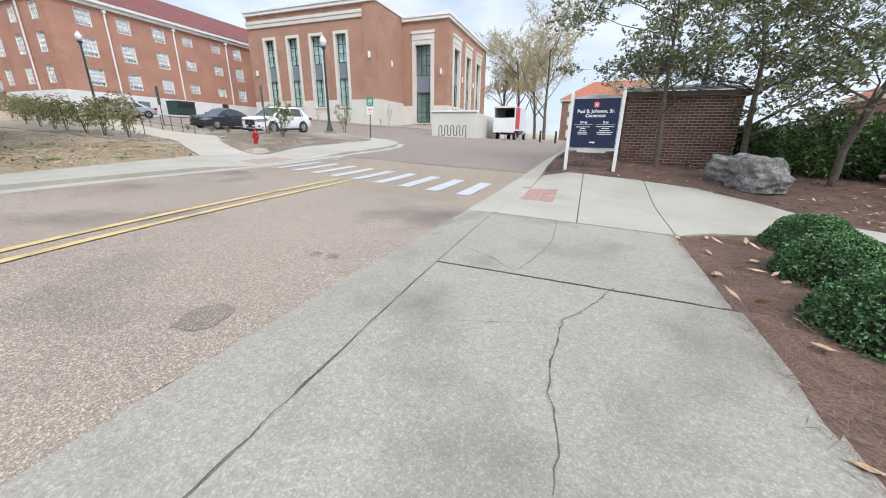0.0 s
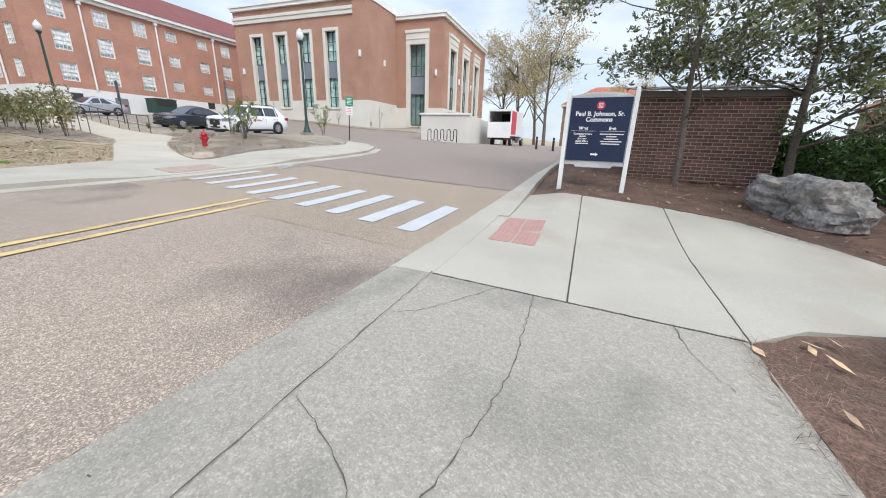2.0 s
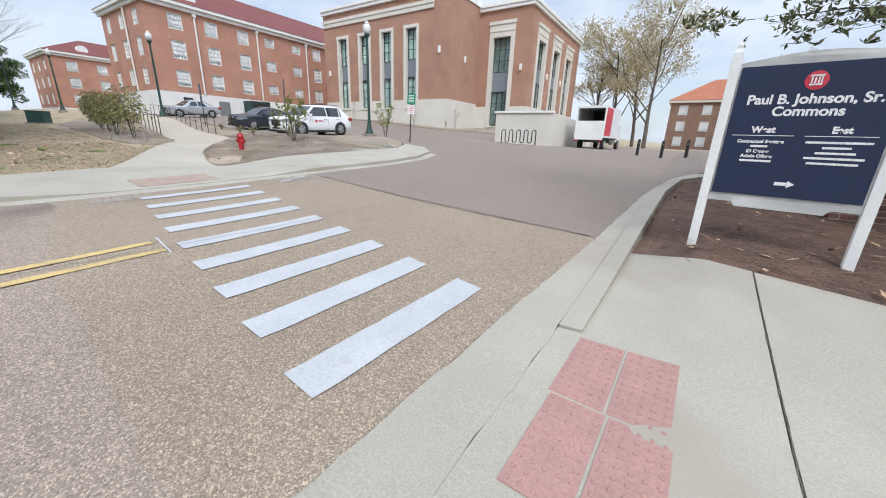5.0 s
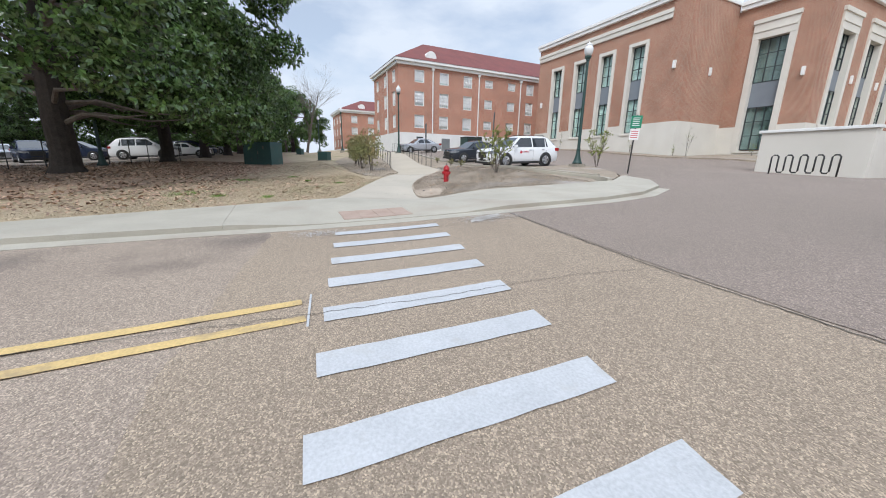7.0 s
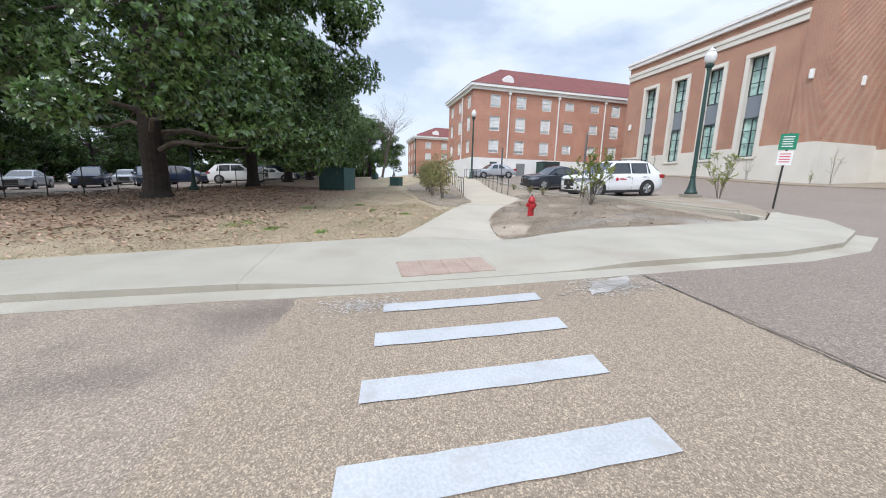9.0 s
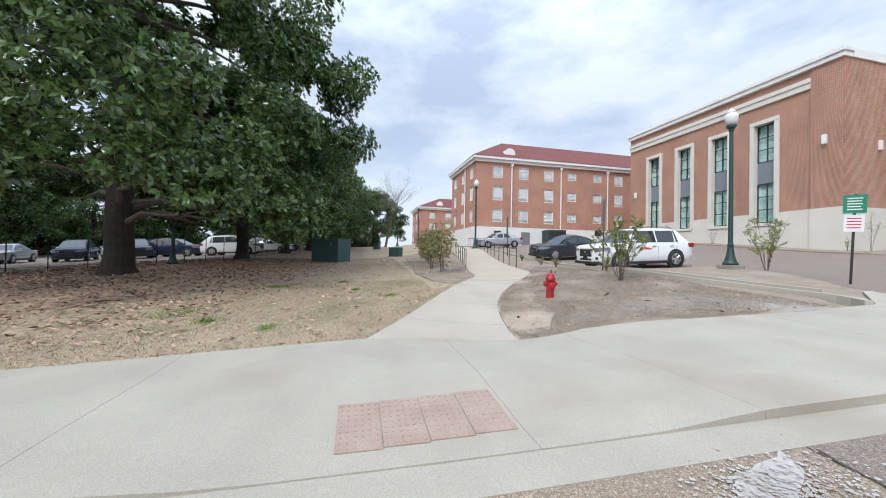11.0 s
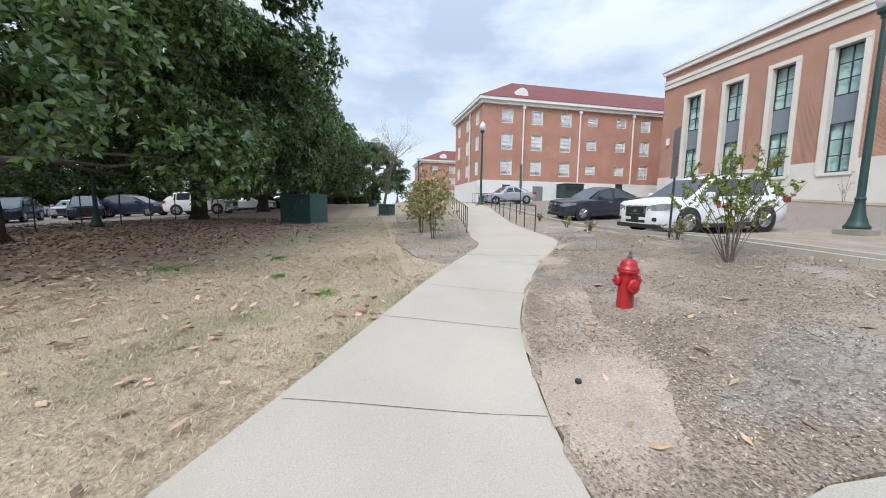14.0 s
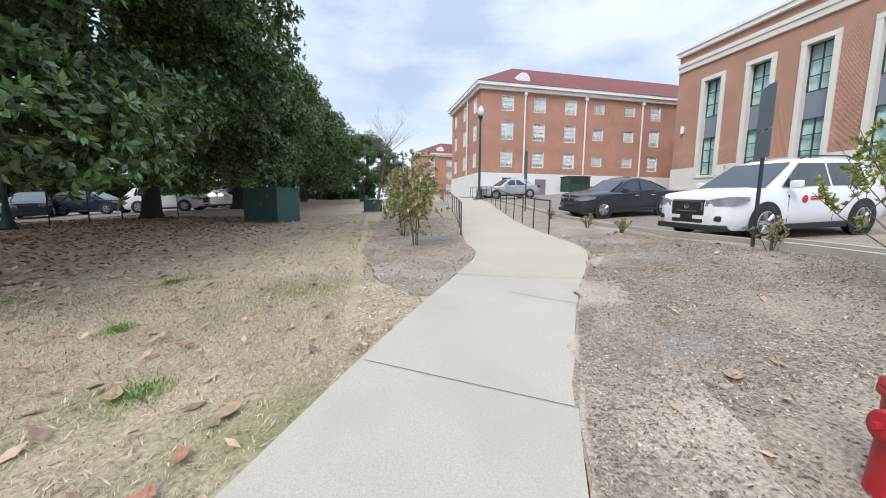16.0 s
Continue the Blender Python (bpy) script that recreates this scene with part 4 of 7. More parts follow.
def hall_window(parent, m, w, z0, z1, cols, heavy):
    """A tall window: stone surround with deep reveals, dark frame, two glazed parts and a grey panel between. In its own frame x is across, y into the wall."""
    s = 0.34 if not heavy else 0.5
    head = 0.35 if not heavy else 1.3
    bm = boxes((-w / 2 - s, -0.12, z0 - 0.1, -w / 2, 0.55, z1 + 0.02), (w / 2, -0.12, z0 - 0.1, w / 2 + s, 0.55, z1 + 0.02), (-w / 2 - s, -0.14, z1 + 0.022, w / 2 + s, 0.55, z1 + head), (-w / 2 - s * 0.6, -0.16, z0 - 0.28, w / 2 + s * 0.6, 0.55, z0 - 0.102), bevel=0.015)
    if heavy:
        box(bm, -w / 2 - s - 0.08, -0.24, z1 + head + 0.002, w / 2 + s + 0.08, 0.5, z1 + head + 0.35, 0.03)
        box(bm, -w / 2 - s + 0.05, -0.2, z1 + head * 0.45, w / 2 + s - 0.05, 0.3, z1 + head * 0.55, 0.02)
    win = part("window", bm, M["limestone"], parent, "tall window in a pale limestone surround")
    win.matrix_basis = m
    hgt = z1 - z0
    za, zb = z0 + hgt * 0.40, z0 + hgt * 0.62
    part("spandrel_panel", boxes((-w / 2 + 0.003, 0.33, za, w / 2 - 0.003, 0.42, zb), bevel=0.02), M["spandrel"], win, "blue-grey metal panel between the panes")
    for a, b in ((z0, za), (zb, z1)):
        fr = bmesh.new()
        for k in range(cols + 1):
            x = -w / 2 + 0.035 + (w - 0.07) * k / cols
            box(fr, x - 0.03, 0.30, a + 0.002, x + 0.03, 0.40, b - 0.002)
        rows = 3
        for k in range(rows + 1):
            z = a + 0.035 + (b - a - 0.07) * k / rows
            box(fr, -w / 2 + 0.004, 0.31, z - 0.03, w / 2 - 0.004, 0.39, z + 0.03)
        part("pane", boxes((-w / 2 + 0.04, 0.345, a + 0.04, w / 2 - 0.04, 0.355, b - 0.04)), M["glass"], win).visible_shadow = False
        part("window_frame", fr, M["win_frame"], win)
    # flat board, no room: heavy windows get the indoor dimness as its colour
    part("room_behind", boxes((-w / 2, 0.56, z0, w / 2, 0.6, z1)), M["dim_room_tone"] if heavy else M["dark_room"], win, "flat board toned as the dim room behind the glass" if heavy else "pale blinds behind the glass")
    return win


def hall():
    t = thing("hall_building", pose(0, 0, 0), "red brick hall with limestone base, cornice and tall windows", "building")
    zf, zs, zr = 1.5, 6.35, 17.4
    xl, xr, yf = -44.0, -24.0, 42.0
    cx = [-40.35, -36.5, -32.8, -29.05]
    holes = [(x - 1.0, x + 1.0, 5.55, 13.9) for x in cx]
    panel_ = lambda name, xa, ya, za, xb, yb, zb, k: part(name, boxes((xa, ya, za, xb, yb, zb)), M[k], t)
    wall_with_openings(xl, xr - 1.9, zs, zr - 2.0, [(a, b, max(c, zs), d) for a, b, c, d in holes], lambda a, b, c, d: panel_("wall_panel", a, yf, c, b, yf + 0.5, d, "hall_brick_x"))
    wall_with_openings(xl - 0.04, xr - 1.9, zf, zs, [(a, b, 5.55, zs) for a, b, c, d in holes], lambda a, b, c, d: panel_("stone_block", a, yf - 0.05, c, b, yf + 0.5, d, "limestone"))
    panel_("corner_pier", xr - 1.898, yf - 0.12, zs, xr, yf + 0.5, zr - 0.55, "hall_brick_x")
    panel_("parapet", xl, yf - 0.004, zr - 1.2, xr - 1.9, yf + 0.5, zr - 0.55, "hall_brick_x")
    panel_("stone_block", xr - 1.898, yf - 0.18, zf, xr + 0.05, yf + 0.5, zs - 0.004, "limestone")
    part("band", boxes((xl + 0.05, yf - 0.16, zr - 2.0, xr - 1.9, yf + 0.5, zr - 1.55), (xl + 0.02, yf - 0.24, zr - 1.548, xr - 1.87, yf + 0.5, zr - 1.2), bevel=0.03), M["limestone"], t, "projecting limestone band")
    part("cornice", boxes((xl - 0.1, yf - 0.3, zr - 0.55, xr + 0.1, yf + 0.6, zr - 0.2), (xl - 0.2, yf - 0.42, zr - 0.198, xr + 0.2, yf + 0.6, zr + 0.1), (xr - 0.5, yf + 0.6, zr - 0.55, xr + 0.12, 48.6, zr + 0.1), bevel=0.03), M["white_trim"], t, "white stone cornice")
    for x in cx:
        hall_window(t, pose(x, yf, 0), 1.5, 5.6, 13.85, 2, False)
    # side of the main block and the bay beyond
    for name, q, k in (("side_wall", (xr - 0.5, yf + 0.502, zs, xr, 48.6, zr - 0.55), "hall_brick_y"), ("side_wall", (xl, yf + 0.502, zs, xl + 0.5, 66, zr - 0.5), "hall_brick_y"), ("side_base", (xr - 0.5, yf + 0.502, zf, xr + 0.06, 48.6, zs - 0.004), "limestone"), ("side_base", (xl - 0.05, yf + 0.502, zf, xl + 0.5, 66, zs - 0.004), "limestone")):
        panel_(name, *q, k)
    bx, by, bz, be = -17.4, 48.6, 16.9, 68.5
    wall_with_openings(xr, bx, zs - 0.3, bz - 0.6, [(-22.05, -19.75, zs - 0.3, 13.6)], lambda a, b, c, d: panel_("wall_panel", a, by, c, b, by + 0.5, d, "hall_brick_x"))
    for q in ((xr, by - 0.06, zf, -22.05, by + 0.5, zs - 0.31), (-19.75, by - 0.06, zf, bx + 0.05, by + 0.5, zs - 0.31), (-22.05, by - 0.06, zf, -19.75, by + 0.5, 3.6)):
        panel_("stone_block", *q, "limestone")
    hall_window(t, pose(-20.9, by, 0), 2.2, 3.9, 13.5, 3, True)
    sw = [(51.0, 53.4), (56.6, 59.0), (62.2, 64.6)]
    wall_with_openings(by + 0.502, be, zs - 0.3, bz - 0.6, [(a - 0.3, b + 0.3, zs - 0.3, 13.45) for a, b in sw], lambda a, b, c, d: panel_("wall_panel", bx - 0.5, a, c, bx, b, d, "hall_brick_y"))
    part("bay_side_base", boxes((bx - 0.5, by + 0.502, zf, bx + 0.05, be, zs - 0.31)), M["limestone"], t)
    for a, b in sw:
        hall_window(t, pose(bx, (a + b) / 2, 0, 0, 0, 90), b - a, 6.0, 13.4, 3, True)
    part("bay_cornice", boxes((xr + 0.2, by - 0.3, bz - 0.6, bx + 0.25, by + 0.6, bz - 0.25), (xr + 0.2, by - 0.42, bz - 0.248, bx + 0.4, by + 0.6, bz + 0.1), (bx - 0.5, by + 0.602, bz - 0.6, bx + 0.25, be + 0.2, bz - 0.25), (bx - 0.5, by + 0.602, bz - 0.248, bx + 0.4, be + 0.3, bz + 0.1), bevel=0.03), M["white_trim"], t, "white stone cornice")
    part("roof", boxes((xl + 0.5, yf + 0.55, zr - 0.9, xr - 0.55, 66, zr - 0.6), (xr - 0.54, by + 0.7, bz - 0.9, bx - 0.55, be, bz - 0.65)), M["metal_roof"], t)
    part("back_wall", boxes((xl, 66, zf, xr - 0.52, 66.4, zr - 0.6), (xr - 0.5, be, zf, bx - 0.5, be + 0.3, bz - 0.6)), M["hall_brick_x"], t)
    for x, y, z in ((-43.0, yf - 0.1, 10.0), (-25.0, yf - 0.22, 11.3), (bx - 0.9, by - 0.1, 10.2)):
        part("wall_light", boxes((x - 0.12, y - 0.16, z - 0.35, x + 0.12, y + 0.1, z + 0.35), bevel=0.05), M["white_trim"], t, "small white wall light")
    for y, z in ((45.5, 10.9), (54.9, 10.0), (60.6, 10.0)):
        x = xr if y < 48 else bx
        part("wall_light", boxes((x - 0.1, y - 0.12, z - 0.35, x + 0.16, y + 0.12, z + 0.35), bevel=0.05), M["white_trim"], t, "small white wall light")
    return t


hall()
plinth = thing("ramp_wall", pose(0, 0, 0), "pale limestone ramp wall beside the hall", "wall")
part("wall_face", boxes((-12.6, 31.4, 1.2, -8.5, 31.75, 4.0), (-8.85, 31.752, 1.2, -8.5, 44, 3.9), (-12.6, 31.752, 1.2, -12.25, 48.5, 4.0), bevel=0.02), M["limestone"], plinth)
part("coping", boxes((-12.7, 31.3, 4.004, -8.4, 31.85, 4.14), bevel=0.02), M["white_trim"], plinth)
part("ramp_deck", boxes((-12.24, 31.76, 1.2, -8.86, 44, 3.2)), M["concrete"], plinth)


# ---- dormitories ----
def dorm_window(parent, m, w, h, proto=[]):
    """A white sash window with blinds, centred on its sill; x across, y into the wall."""
    key = [p for p in proto if p[0] == (w, h)]
    if key:
        c = copy_thing(key[0][1], m)
        c.parent = parent
        return c
    f = 0.09
    bm = boxes((-w / 2, -0.04, 0, -w / 2 + f, 0.12, h), (w / 2 - f, -0.04, 0, w / 2, 0.12, h), (-w / 2 + f, -0.04, h - f, w / 2 - f, 0.12, h), (-w / 2 + f, -0.04, 0, w / 2 - f, 0.12, f))
    win = part("window", bm, M["white_trim"], parent, "white sash window with drawn blinds")
    win.matrix_basis = m
    mu = bmesh.new()
    for k in range(1, 4):
        x = -w / 2 + f + (w - 2 * f) * k / 4
        box(mu, x - 0.022, 0.0, f, x + 0.022, 0.05, h - f)
    nr = 4 if h > 1.6 else 3
    for k in range(1, nr):
        z = f + (h - 2 * f) * k / nr
        box(mu, -w / 2 + f, -0.002, z - 0.022, w / 2 - f, 0.048, z + 0.022)
    part("glazing_bar", mu, M["white_trim"], win)
    part("pane", boxes((-w / 2 + f, 0.055, f, w / 2 - f, 0.06, h - f)), M["clear_glass"], win).visible_shadow = False
    part("blind", boxes((-w / 2 + f, 0.075, f + (h - 2 * f) * 0.16, w / 2 - f, 0.09, h - f)), M["blind"], win, "pale window blind")
    part("room_behind", boxes((-w / 2 + f, 0.2, f, w / 2 - f, 0.22, h - f)), M["dark_room"], win)
    part("window_sill", boxes((-w / 2 - 0.06, -0.1, -0.08, w / 2 + 0.06, 0.1, -0.003), bevel=0.01), M["white_trim"], win)
    proto.append(((w, h), win))
    return win


def hip_roof(x0, x1, y0, y1, ze, zr, ridge):
    """A hipped roof; ridge: the ridge's two ends (x, y)."""
    bm = bmesh.new()
    e = [bm.verts.new(p) for p in ((x0, y0, ze), (x1, y0, ze), (x1, y1, ze), (x0, y1, ze))]
    r = [bm.verts.new((*q, zr)) for q in ridge]
    bm.faces.new((e[0], e[1], r[0]))
    bm.faces.new((e[1], e[2], r[1], r[0]))
    bm.faces.new((e[2], e[3], r[1]))
    bm.faces.new((e[3], e[0], r[0], r[1]))
    bm.faces.new((e[3], e[2], e[1], e[0]))
    return bm


def dorm(x1, y0, depth, length, zb, zw, ze, zr, cols, small, rows, label):
    """A long brick block: front faces +x at x1, its end faces -y at y0."""
    t = thing("dormitory", pose(0, 0, 0), label, "building")
    x0, y1 = x1 - depth, y0 + length
    front, side = bmesh.new(), bmesh.new()
    holes = []
    for k, y in enumerate(cols):
        w = 1.45 if k not in small else 1.4
        for z, hh in rows:
            h = hh if k not in small else hh * 0.68
            holes.append((y, w, z + (0 if k not in small else hh * 0.2), h))
    by_col = {}
    for y, w, z, h in holes:
        by_col.setdefault((y, w), []).append((z, h))
    u = y0
    for (y, w), zs in sorted(by_col.items()):
        box(front, x1 - 0.4, u, zw, x1, y - w / 2, ze)
        zz = zw
        for z, h in sorted(zs):
            box(front, x1 - 0.4, y - w / 2, zz, x1, y + w / 2, z)
            zz = z + h
            dorm_window(t, pose(x1 - 0.1, y, z, 0, 0, 90), w, h)
        box(front, x1 - 0.4, y - w / 2, zz, x1, y + w / 2, ze)
        u = y + w / 2
    box(front, x1 - 0.4, u, zw, x1, y1, ze)
    part("front_wall", front, M["dorm_brick_y"], t, "orange-red brick front wall")
    sx = [x1 - depth * f for f in (0.16, 0.5, 0.84)]
    u = x0
    for x in sorted(sx):
        box(side, u, y0, zw, x - 0.7, y0 + 0.4, ze)
        zz = zw
        for z, hh in rows:
            box(side, x - 0.7, y0, zz, x + 0.7, y0 + 0.4, z)
            zz = z + hh
            dorm_window(t, pose(x, y0 + 0.1, z), 1.4, hh)
        box(side, x - 0.7, y0, zz, x + 0.7, y0 + 0.4, ze)
        u = x + 0.7
    box(side, u, y0, zw, x1 - 0.402, y0 + 0.4, ze)
    part("end_wall", side, M["dorm_brick_x"], t, "orange-red brick end wall")
    part("back_wall", boxes((x0, y0 + 0.402, zb, x0 + 0.4, y1, ze), (x0 + 0.402, y1 - 0.4, zb, x1 - 0.402, y1, ze)), M["dorm_brick_y"], t)
    part("white_base", boxes((x1 - 0.4, y0, zb, x1 + 0.06, y1, zw - 0.003), (x0, y0 - 0.06, zb, x1 - 0.402, y0 + 0.4, zw - 0.003)), M["white_wall"], t, "white painted basement wall")
    part("cornice", boxes((x0 - 0.3, y0 - 0.3, ze, x1 + 0.3, y1 + 0.3, ze + 0.35), (x0 - 0.55, y0 - 0.55, ze + 0.352, x1 + 0.55, y1 + 0.55, ze + 0.7), bevel=0.04), M["white_trim"], t, "white eaves cornice")
    xm = (x0 + x1) / 2
    part("roof", hip_roof(x0 - 0.6, x1 + 0.6, y0 - 0.6, y1 + 0.6, ze + 0.705, zr, ((xm, y0 + depth / 2), (xm, y1 - depth / 2))), M["red_roof"], t, "red tiled hipped roof")
    bm = bmesh.new()
    ym = y0 + 5.0
    lathe(bm, ((0.75, 0), (0.75, 2.4)), 20, m=pose(x1 - 2.9, ym, ze + 1.5, 0, 90, 0))
    part("dormer_vent", bm, M["white_trim"], t, "round-headed white roof vent")
    return t


d1 = dorm(-50.8, 24.1, 12.0, 36, 3.0, 6.2, 14.75, 19.4, [27.15, 30.9, 34.7, 38.3, 42.4, 45.95, 50.0], (3, 4), ((6.85, 1.75), (9.75, 1.9), (12.75, 1.6)), "three-storey orange brick dormitory with a white basement")
for y in (29.1, 36.5, 44.0):
    bm = tube(bmesh.new(), [(-50.65, y, 6.2), (-50.65, y, 14.4)], 0.09, 8)
    box(bm, -50.8, y - 0.17, 14.4, -50.5, y + 0.17, 14.7)
    part("downpipe", bm, M["white_trim"], d1, "white downpipe")
bm = tube(bmesh.new(), [(-55.2, 23.95, 6.2), (-55.2, 23.95, 14.7)], 0.09, 8)
part("downpipe", bm, M["white_trim"], d1)
part("basement_door", boxes((-50.78, 30.6, 3.5, -50.68, 31.9, 5.6), bevel=0.01), M["door_grey"], d1, "grey basement door")
for y, z in ((27.2, 4.9), (36.9, 5.3), (42.5, 5.4)):
    part("basement_window", boxes((-50.78, y - 0.5, z, -50.69, y + 0.5, z + 0.8), bevel=0.01), M["win_frame"], d1)
d2 = dorm(-92.0, 24.0, 12.0, 30, 4.0, 5.0, 13.2, 17.0, [27, 31, 35, 39, 43, 47], (), ((5.6, 1.7), (8.3, 1.7), (11.0, 1.6)), "farther orange brick dormitory with red roof")


def far_dorm():
    """Three-storey brown brick block past the lawn's end, its front facing -y."""
    t = thing("dormitory", pose(0, 0, 0), "distant brown brick residence with an orange tile roof", "building")
    x0, x1, y0, zb, ze = -5.6, 20.0, 102.0, 0.5, 11.0
    cols = [-3.2, 1.0, 5.2, 9.4, 13.6, 17.6]
    wall = bmesh.new()
    u = x0
    for x in cols:
        box(wall, u, y0, zb, x - 0.8, y0 + 0.4, ze)
        zz = zb
        for z in (2.3, 5.4, 8.6):
            box(wall, x - 0.8, y0, zz, x + 0.8, y0 + 0.4, z)
            zz = z + 1.9
            dorm_window(t, pose(x, y0 + 0.1, z), 1.6, 1.9)
        box(wall, x - 0.8, y0, zz, x + 0.8, y0 + 0.4, ze)
        u = x + 0.8
    box(wall, u, y0, zb, x1, y0 + 0.4, ze)
    box(wall, x0, y0 + 0.402, zb, x0 + 0.4, y0 + 14, ze)
    part("front_wall", wall, M["brown_brick_x"], t)
    part("cornice", boxes((x0 - 0.5, y0 - 0.5, ze, x1 + 0.5, y0 + 14.5, ze + 0.5), bevel=0.04), M["limestone"], t)
    part("roof", hip_roof(x0 - 0.6, x1 + 0.6, y0 - 0.6, y0 + 14.6, ze + 0.505, 16.2, ((1.4, y0 + 7), (x1 - 7, y0 + 7))), M["tile_roof"], t, "orange tile hipped roof")
    return t


brown_block = far_dorm()
copy_thing(brown_block, pose(42, -42, -3.5))
pier = thing("gate_pier", pose(2.2, 27.6, land(2.2, 27.6)), "brown brick gate pier with a pale stone cap", "pier")
part("shaft", boxes((-0.9, -0.7, -0.3, 0.9, 0.7, 2.2)), M["brown_brick_x"], pier)
part("cap", boxes((-1.05, -0.85, 2.203, 1.05, 0.85, 2.45), bevel=0.04), M["limestone"], pier)
for x, y in ((-2.6, 27.4), (-1.5, 26.8), (-0.5, 26.2)):
    b = thing("bollard", pose(x, y, land(x, y)), "slim black bollard at the edge of the drive", "bollard", "bollards by the drive")
    part("post", lathe(bmesh.new(), ((0.07, -0.1), (0.07, 0.75), (0.05, 0.8)), 12), M["black_metal"], b)
    part("band", lathe(bmesh.new(), ((0.074, 0.6), (0.074, 0.66)), 12), M["steel"], b)

# ---- small brick outbuilding behind the sign ----
BX0, BX1, BY, BZ0, BZ1 = 1.5, 4.62, 13.85, 0.7, 3.2
shed = thing("utility_building", pose(0, 0, 0), "low brown brick outbuilding with a pale metal roof", "building")
shed_wall = part("wall", boxes((BX0 + 0.002, BY - 0.004, BZ0, BX1, BY + 0.3, BZ1), (BX0 + 0.02, BY + 0.302, BZ0, BX0 + 0.3, BY + 5, BZ1), (BX1 - 0.3, BY + 0.302, BZ0, BX1, BY + 5, BZ1)), M["mortar"], shed, "brown brickwork with pale mortar")
part("fascia", boxes((BX0 - 0.12, BY - 0.12, BZ1 + 0.003, BX1 + 0.15, BY + 5.1, BZ1 + 0.16), bevel=0.01), M["fascia"], shed, "brown fascia board")
bm = bmesh.new()
v = [bm.verts.new(p) for p in ((BX0 - 0.2, BY - 0.2, BZ1 + 0.17), (BX1 + 0.2, BY - 0.2, BZ1 + 0.17), (BX1 + 0.2, BY + 5.2, BZ1 + 0.95), (BX0 - 0.2, BY + 5.2, BZ1 + 0.95))]
bm.faces.new(v)
bmesh.ops.solidify(bm, geom=bm.faces[:], thickness=0.05)
part("roof", bm, M["metal_roof"], shed, "pale standing-seam metal roof")
for k in range(9):
    x = BX0 - 0.1 + k * 0.42
    part("roof_seam", tube(bmesh.new(), [(x, BY - 0.2, BZ1 + 0.19), (x, BY + 5.2, BZ1 + 0.97)], 0.02, 4), M["metal_roof"], shed)


# ---- vehicles ----
def loft(sections, close=True):
    """A closed skin through rings of equal length."""
    bm = bmesh.new()
    rings = [[bm.verts.new(p) for p in s] for s in sections]
    n = len(rings[0])
    for a, b in zip(rings, rings[1:]):
        for k in range(n):
            bm.faces.new((a[k], a[(k + 1) % n], b[(k + 1) % n], b[k]))
    bm.faces.new(rings[0][::-1])
    bm.faces.new(rings[-1])
    bmesh.ops.recalc_face_normals(bm, faces=bm.faces[:])
    return bm


def panel(pts, thick=0.012):
    """A thin plate on a polygon, pushed out along its normal."""
    bm = bmesh.new()
    f = bm.faces.new([bm.verts.new(p) for p in pts])
    bm.normal_update()
    bmesh.ops.solidify(bm, geom=[f], thickness=thick)
    bmesh.ops.recalc_face_normals(bm, faces=bm.faces[:])
    return bm


def wheel(parent, x, y, r, w, side):
    m = pose(x, y, r, 90 if side > 0 else -90, 0, 0)
    bm = lathe(bmesh.new(), ((r * 0.62, -w / 2), (r * 0.93, -w / 2), (r, -w * 0.3), (r, w * 0.3), (r * 0.93, w / 2), (r * 0.62, w / 2)), 24)
    t = part("wheel", bm, M["tyre"], parent, "black rubber tyre", True)
    t.matrix_basis = m
    rim = lathe(bmesh.new(), ((r * 0.64, -w * 0.50), (r * 0.60, -w * 0.53), (r * 0.55, -w * 0.40), (r * 0.52, -w * 0.30)), 24)
    for k in range(5):
        a = k * 2 * math.pi / 5
        for da in (-0.14, 0.14):
            p0, p1 = (0.06 * math.cos(a), 0.06 * math.sin(a)), (r * 0.6 * math.cos(a + da), r * 0.6 * math.sin(a + da))
            tube(rim, [(p0[0], p0[1], -w * 0.47), (p1[0], p1[1], -w * 0.49)], [0.035, 0.028], 5)
    lathe(rim, ((0.07, -w * 0.54), (0.075, -w * 0.42)), 12)
    part("rim", rim, M["alloy"], t, "silver alloy rim")
    part("brake", lathe(bmesh.new(), ((r * 0.5, -w * 0.28), (r * 0.5, -w * 0.2)), 16), M["black_trim"], t)


